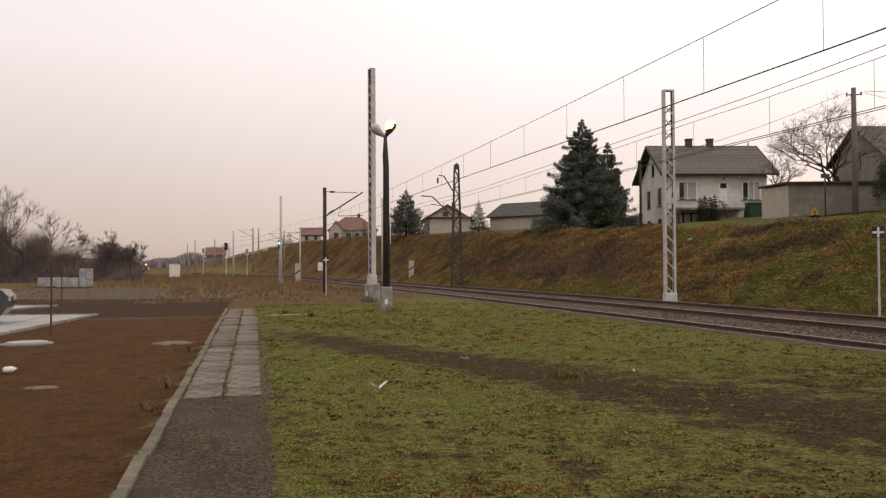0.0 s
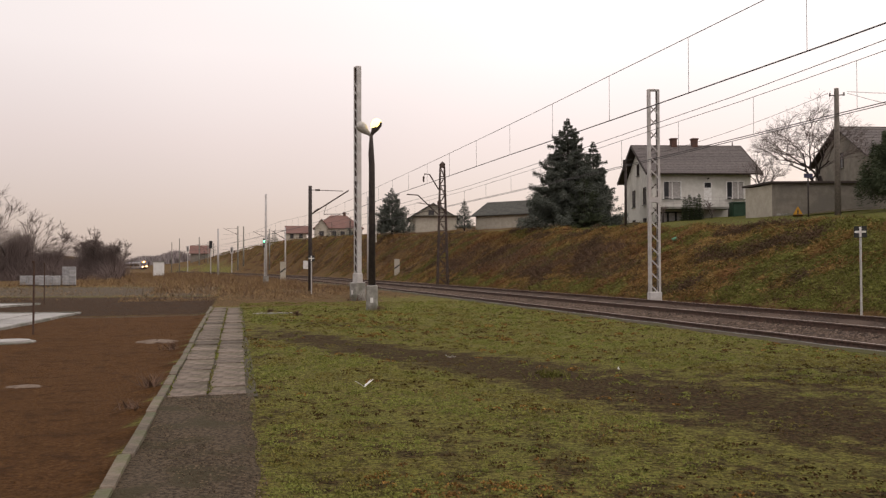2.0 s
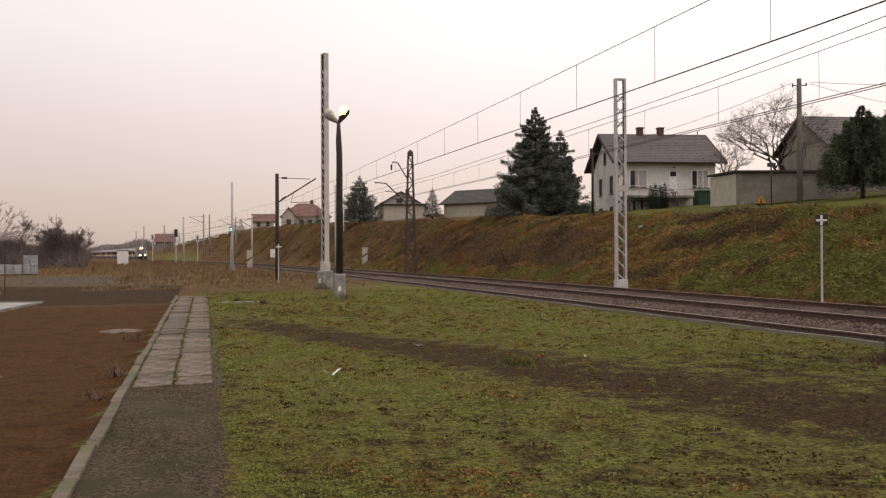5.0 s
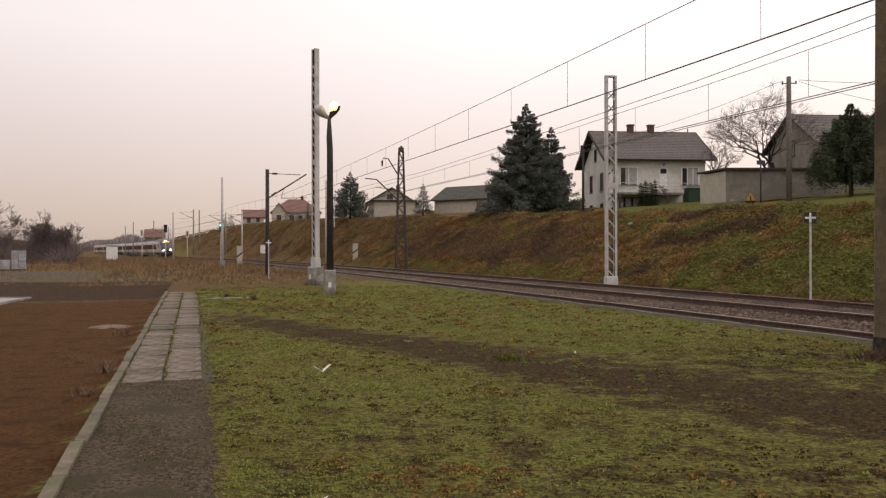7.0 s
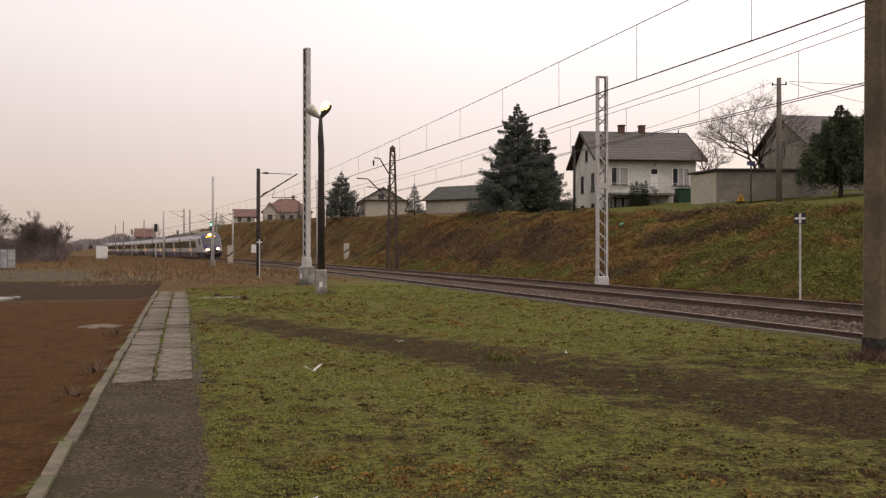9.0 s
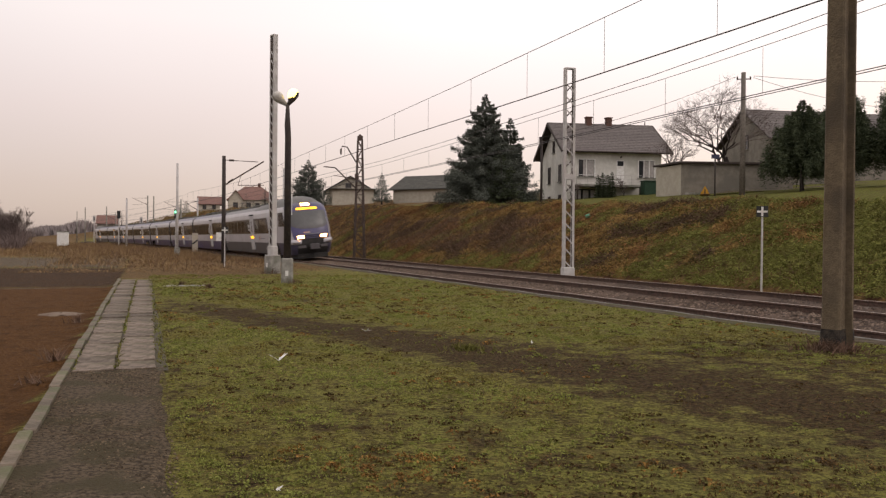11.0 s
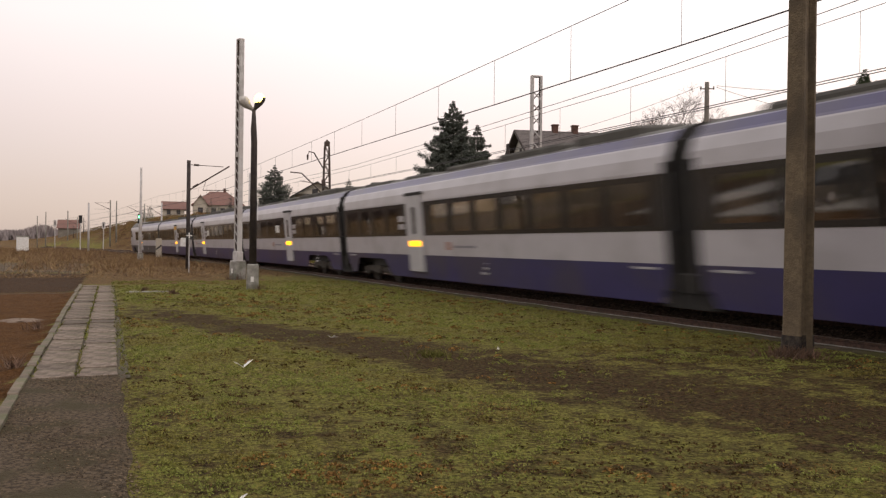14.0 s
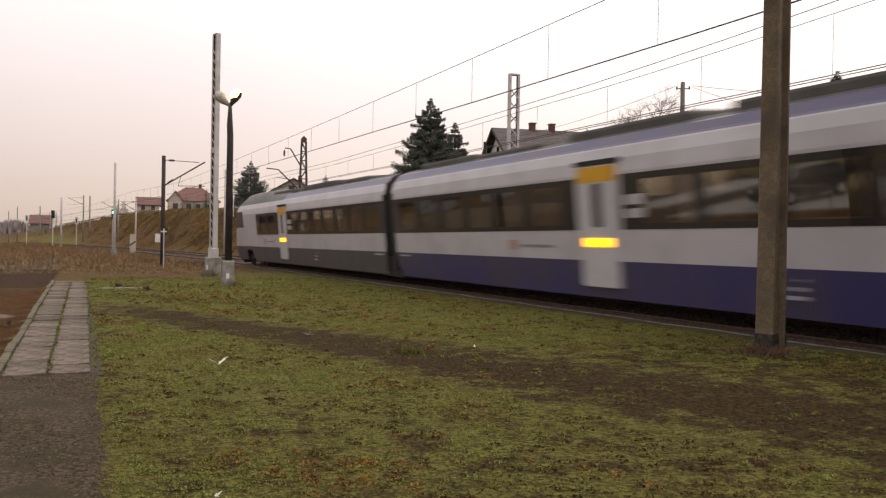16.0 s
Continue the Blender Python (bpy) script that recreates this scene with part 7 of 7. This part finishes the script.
part("lid", Shape().tube([(0, 0, 0.04), (0, 0, 0.07)], 0.40, 24), M["paver"], mh)
bt = thing("plastic_bottle", "crumpled pale plastic bottle lying on the soil", "bottle", pose(-6.45, 12.82, 0.0, 0, 90, 60))
part("bottle_body", Shape().tube([(0, 0, -0.1), (0, 0, -0.08), (0.005, 0, 0.03), (0, 0, 0.09)], [0.035, 0.048, 0.05, 0.02], 10), M["white"], bt, smooth=True)
part("bottle_cap", Shape().tube([(0, 0, 0.09), (0, 0, 0.12)], 0.017, 8), M["yellow"], bt)
M["sand"] = mat("pale_sandy_soil", (0.19, 0.14, 0.105), (0.13, 0.09, 0.066), 8, 0.95, 0.5)


def low_heap(x, y, rx, ry, h, material, label, seed):
    rr = random.Random(seed)
    grid = []
    for k in range(6):
        u = k / 5
        grid.append([(x + math.cos(q) * rx * (1 - u) * rr.uniform(0.6, 1.2), y + math.sin(q) * ry * (1 - u) * rr.uniform(0.6, 1.2), -0.08 + h * (1 - (1 - u) ** 2)) for q in np.linspace(0, 6.283, 22)[:-1]])
    solid("soil_heap", Shape().sheet(grid, True), material, label, "soil", "low heaps in the soil", smooth=True)


low_heap(-5.5, 17.6, 0.62, 0.55, 0.09, M["sand"], "low pale sandy mound in the brown soil", 1)
low_heap(-8.2, 14.0, 0.5, 0.35, 0.06, M["sand"], "low pale sandy patch in the brown soil", 2)
low_heap(-5.2, 11.2, 0.35, 0.25, 0.05, M["sand"], "low pale sandy patch in the brown soil", 3)


def pallet(x, y, cols, rows_, layers, label, turn=0):
    p = thing("block_pallet", label, "building blocks", pose(x, y, 0, 0, 0, turn), "pallets of blocks")
    for k in range(3):
        part("pallet_board", Shape().box(-cols * 0.25, cols * 0.25, -0.6 + k * 0.5, -0.45 + k * 0.5, 0, 0.12), M["wood"], p)
    for l_ in range(layers):
        for c in range(cols):
            part("block", Shape().box(-cols * 0.25 + c * 0.5 + 0.01, -cols * 0.25 + c * 0.5 + 0.49, -0.55, 0.55, 0.12 + l_ * 0.24, 0.12 + l_ * 0.24 + 0.23, 0.02), M["block"], p)
    return p


pallet(-28.2, 68.1, 2, 1, 6, "tall pallet of grey building blocks", 20)
pallet(-29.2, 67.0, 3, 1, 3, "pallet of grey building blocks", 15)
pallet(-31.4, 69.2, 4, 1, 3, "pallet of grey building blocks", 10)
pallet(-36.5, 68.2, 3, 1, 4, "pallet of grey building blocks", 5)
pallet(-39.0, 68.6, 3, 1, 4, "pallet of grey building blocks", 5)
cab = thing("equipment_cabinet", "white equipment cabinet in the weeds", "cabinet", pose(-43.6, 140.5, 0, 0, 0, 16))
part("body", Shape().box(-0.85, 0.85, -0.5, 0.5, 0, 2.3, 0.04), M["white"], cab)
part("roof", Shape().box(-0.95, 0.95, -0.6, 0.6, 2.3, 2.42, 0.03), M["concrete"], cab)
part("door", Shape().box(-0.7, 0.7, -0.53, -0.505, 0.2, 2.15), M["white"], cab)


def car():
    M["car_paint"] = mat("dark_grey_car_paint", (0.06, 0.06, 0.062), (0.05, 0.05, 0.052), 2, 0.25)
    c = thing("car", "dark grey parked car on the paved bay", "car", pose(-14.1, 23.5, -0.02, 0, 0, -160))
    prof = [(-2.05, 0.45), (-2.1, 0.75), (-1.95, 0.95), (-1.0, 1.02), (-0.35, 1.42), (1.15, 1.45), (1.85, 1.05), (2.08, 0.98), (2.12, 0.5), (1.9, 0.25), (-1.9, 0.25)]
    sh = Shape().sheet([[(x, y * (0.92 if z > 1.1 else 1), z) for x, z in prof] for y in (-0.84, -0.78, 0.78, 0.84)], True)
    k = len(prof)
    sh.f += [tuple(range(k)), tuple(range(3 * k, 4 * k))[::-1]]
    part("body", sh, M["car_paint"], c, "dark grey body")
    for x in (-1.3, 1.3):
        for sg in (-1, 1):
            w = part("wheel", Shape().tube([(x, sg * 0.66, 0.31), (x, sg * 0.86, 0.31)], 0.31, 18), M["black"], c)
            part("rim", Shape().tube([(x, sg * 0.85, 0.31), (x, sg * 0.87, 0.31)], 0.19, 12), M["steel"], w)
    for sg in (-1, 1):
        part("side_window", Shape().prism([(-0.75, sg * 0.79 - 0.01), (1.45, sg * 0.79 - 0.01), (1.45, sg * 0.79 + 0.01), (-0.75, sg * 0.79 + 0.01)], 1.05, 1.36), M["winglass"], c)
        part("tail_light", Shape().box(2.0, 2.13, sg * 0.65 - 0.12, sg * 0.65 + 0.12, 0.72, 0.95, 0.02), M["chimney"], c)
        part("headlight", Shape().box(-2.12, -1.98, sg * 0.6 - 0.16, sg * 0.6 + 0.16, 0.65, 0.8, 0.02), M["curtain"], c)
    part("rear_bumper", Shape().box(2.0, 2.17, -0.8, 0.8, 0.38, 0.6, 0.04), M["black"], c)
    part("number_plate", Shape().box(2.17, 2.18, -0.25, 0.25, 0.62, 0.73), M["white"], c)


car()

# litter and stones in the grass
def litter(x, y, sc, label, seed):
    rr = random.Random(seed)
    sh = Shape()
    for _ in range(3):
        q, l_ = rr.uniform(0, 6.3), sc * rr.uniform(0.5, 0.95)
        a = Vector((x, y, 0.03))
        b = a + Vector((math.cos(q) * l_, math.sin(q) * l_, sc * rr.uniform(0.1, 0.6)))
        c2 = a + Vector((math.cos(q + 0.8) * l_ * 0.7, math.sin(q + 0.8) * l_ * 0.7, sc * rr.uniform(0.0, 0.4)))
        n_ = (b - a).cross(c2 - a).normalized() * 0.004
        sh.add([a, b, c2, a + n_, b + n_, c2 + n_], [(0, 1, 2), (5, 4, 3), (0, 3, 4, 1), (1, 4, 5, 2), (2, 5, 3, 0)])
    solid("paper_scrap", sh, M["white"], label, "litter", "litter in the grass")


litter(-0.72, 10.35, 0.17, "crumpled white paper scrap in the grass", 1)
litter(0.41, 13.65, 0.11, "small white paper scrap in the grass", 2)
litter(2.75, 11.9, 0.07, "small pale paper scrap in the grass", 3)
litter(-0.35, 5.0, 0.05, "small pale paper scrap in the grass", 4)
M["greenrag"] = mat("green_plastic", (0.05, 0.22, 0.11), (0.04, 0.17, 0.09), 5, 0.5)
zr = ground_z(14.1, 47.4)
rag = solid("plastic_rag", Shape().add([(14.0, 47.3, zr + 0.05), (14.35, 47.3, zr + 0.1), (14.25, 47.4, zr + 0.35), (13.95, 47.45, zr + 0.25), (14.15, 47.15, zr + 0.22)], [(0, 1, 4), (1, 2, 4), (2, 3, 4), (3, 0, 4)]), M["greenrag"], "green plastic rag caught on the bank", "litter")
for x_, y_, n_, h_ in ((-3.42, 10.75, 60, 0.2), (-3.1, 9.1, 30, 0.12), (1.75, 11.55, 220, 0.11), (6.68, 10.85, 700, 0.2), (-1.6, 28.5, 160, 0.25), (-2.9, 37.0, 260, 0.4), (-5.0, 27.9, 120, 0.18), (-3.9, 26.0, 140, 0.2), (-4.6, 15.6, 60, 0.2)):
    k_ = np.abs(g0.normal(0, 0.09 if n_ < 150 else 0.2, n_))
    w_ = g0.uniform(0, 6.283, n_)
    xx, yy = x_ + np.cos(w_) * k_, y_ + np.sin(w_) * k_
    tri_mesh("weed_tuft", blades(n_, xx, yy, h_ * 0.4, h_, 0.02, 0.6), M["bankgreen"] if x_ in (1.75,) else M["brush"], "small tuft of weeds in the ground", "weeds", "stuff")
slab = thing("concrete_cover", "pale concrete cover slab in the grass", "slab", pose(-4.7, 27.2, 0.0, 0, 0, 8))
part("cover", Shape().box(-0.75, 0.5, -0.3, 0.25, -0.1, 0.025, 0.02), M["concrete"], slab)
build_sleepers()


def motions():
    for car, a, b in TRAIN:
        walk(car, [(k * 0.5, car_pose(k * 0.5, a, b)) for k in range(33)])


# ---- end ----
motions()
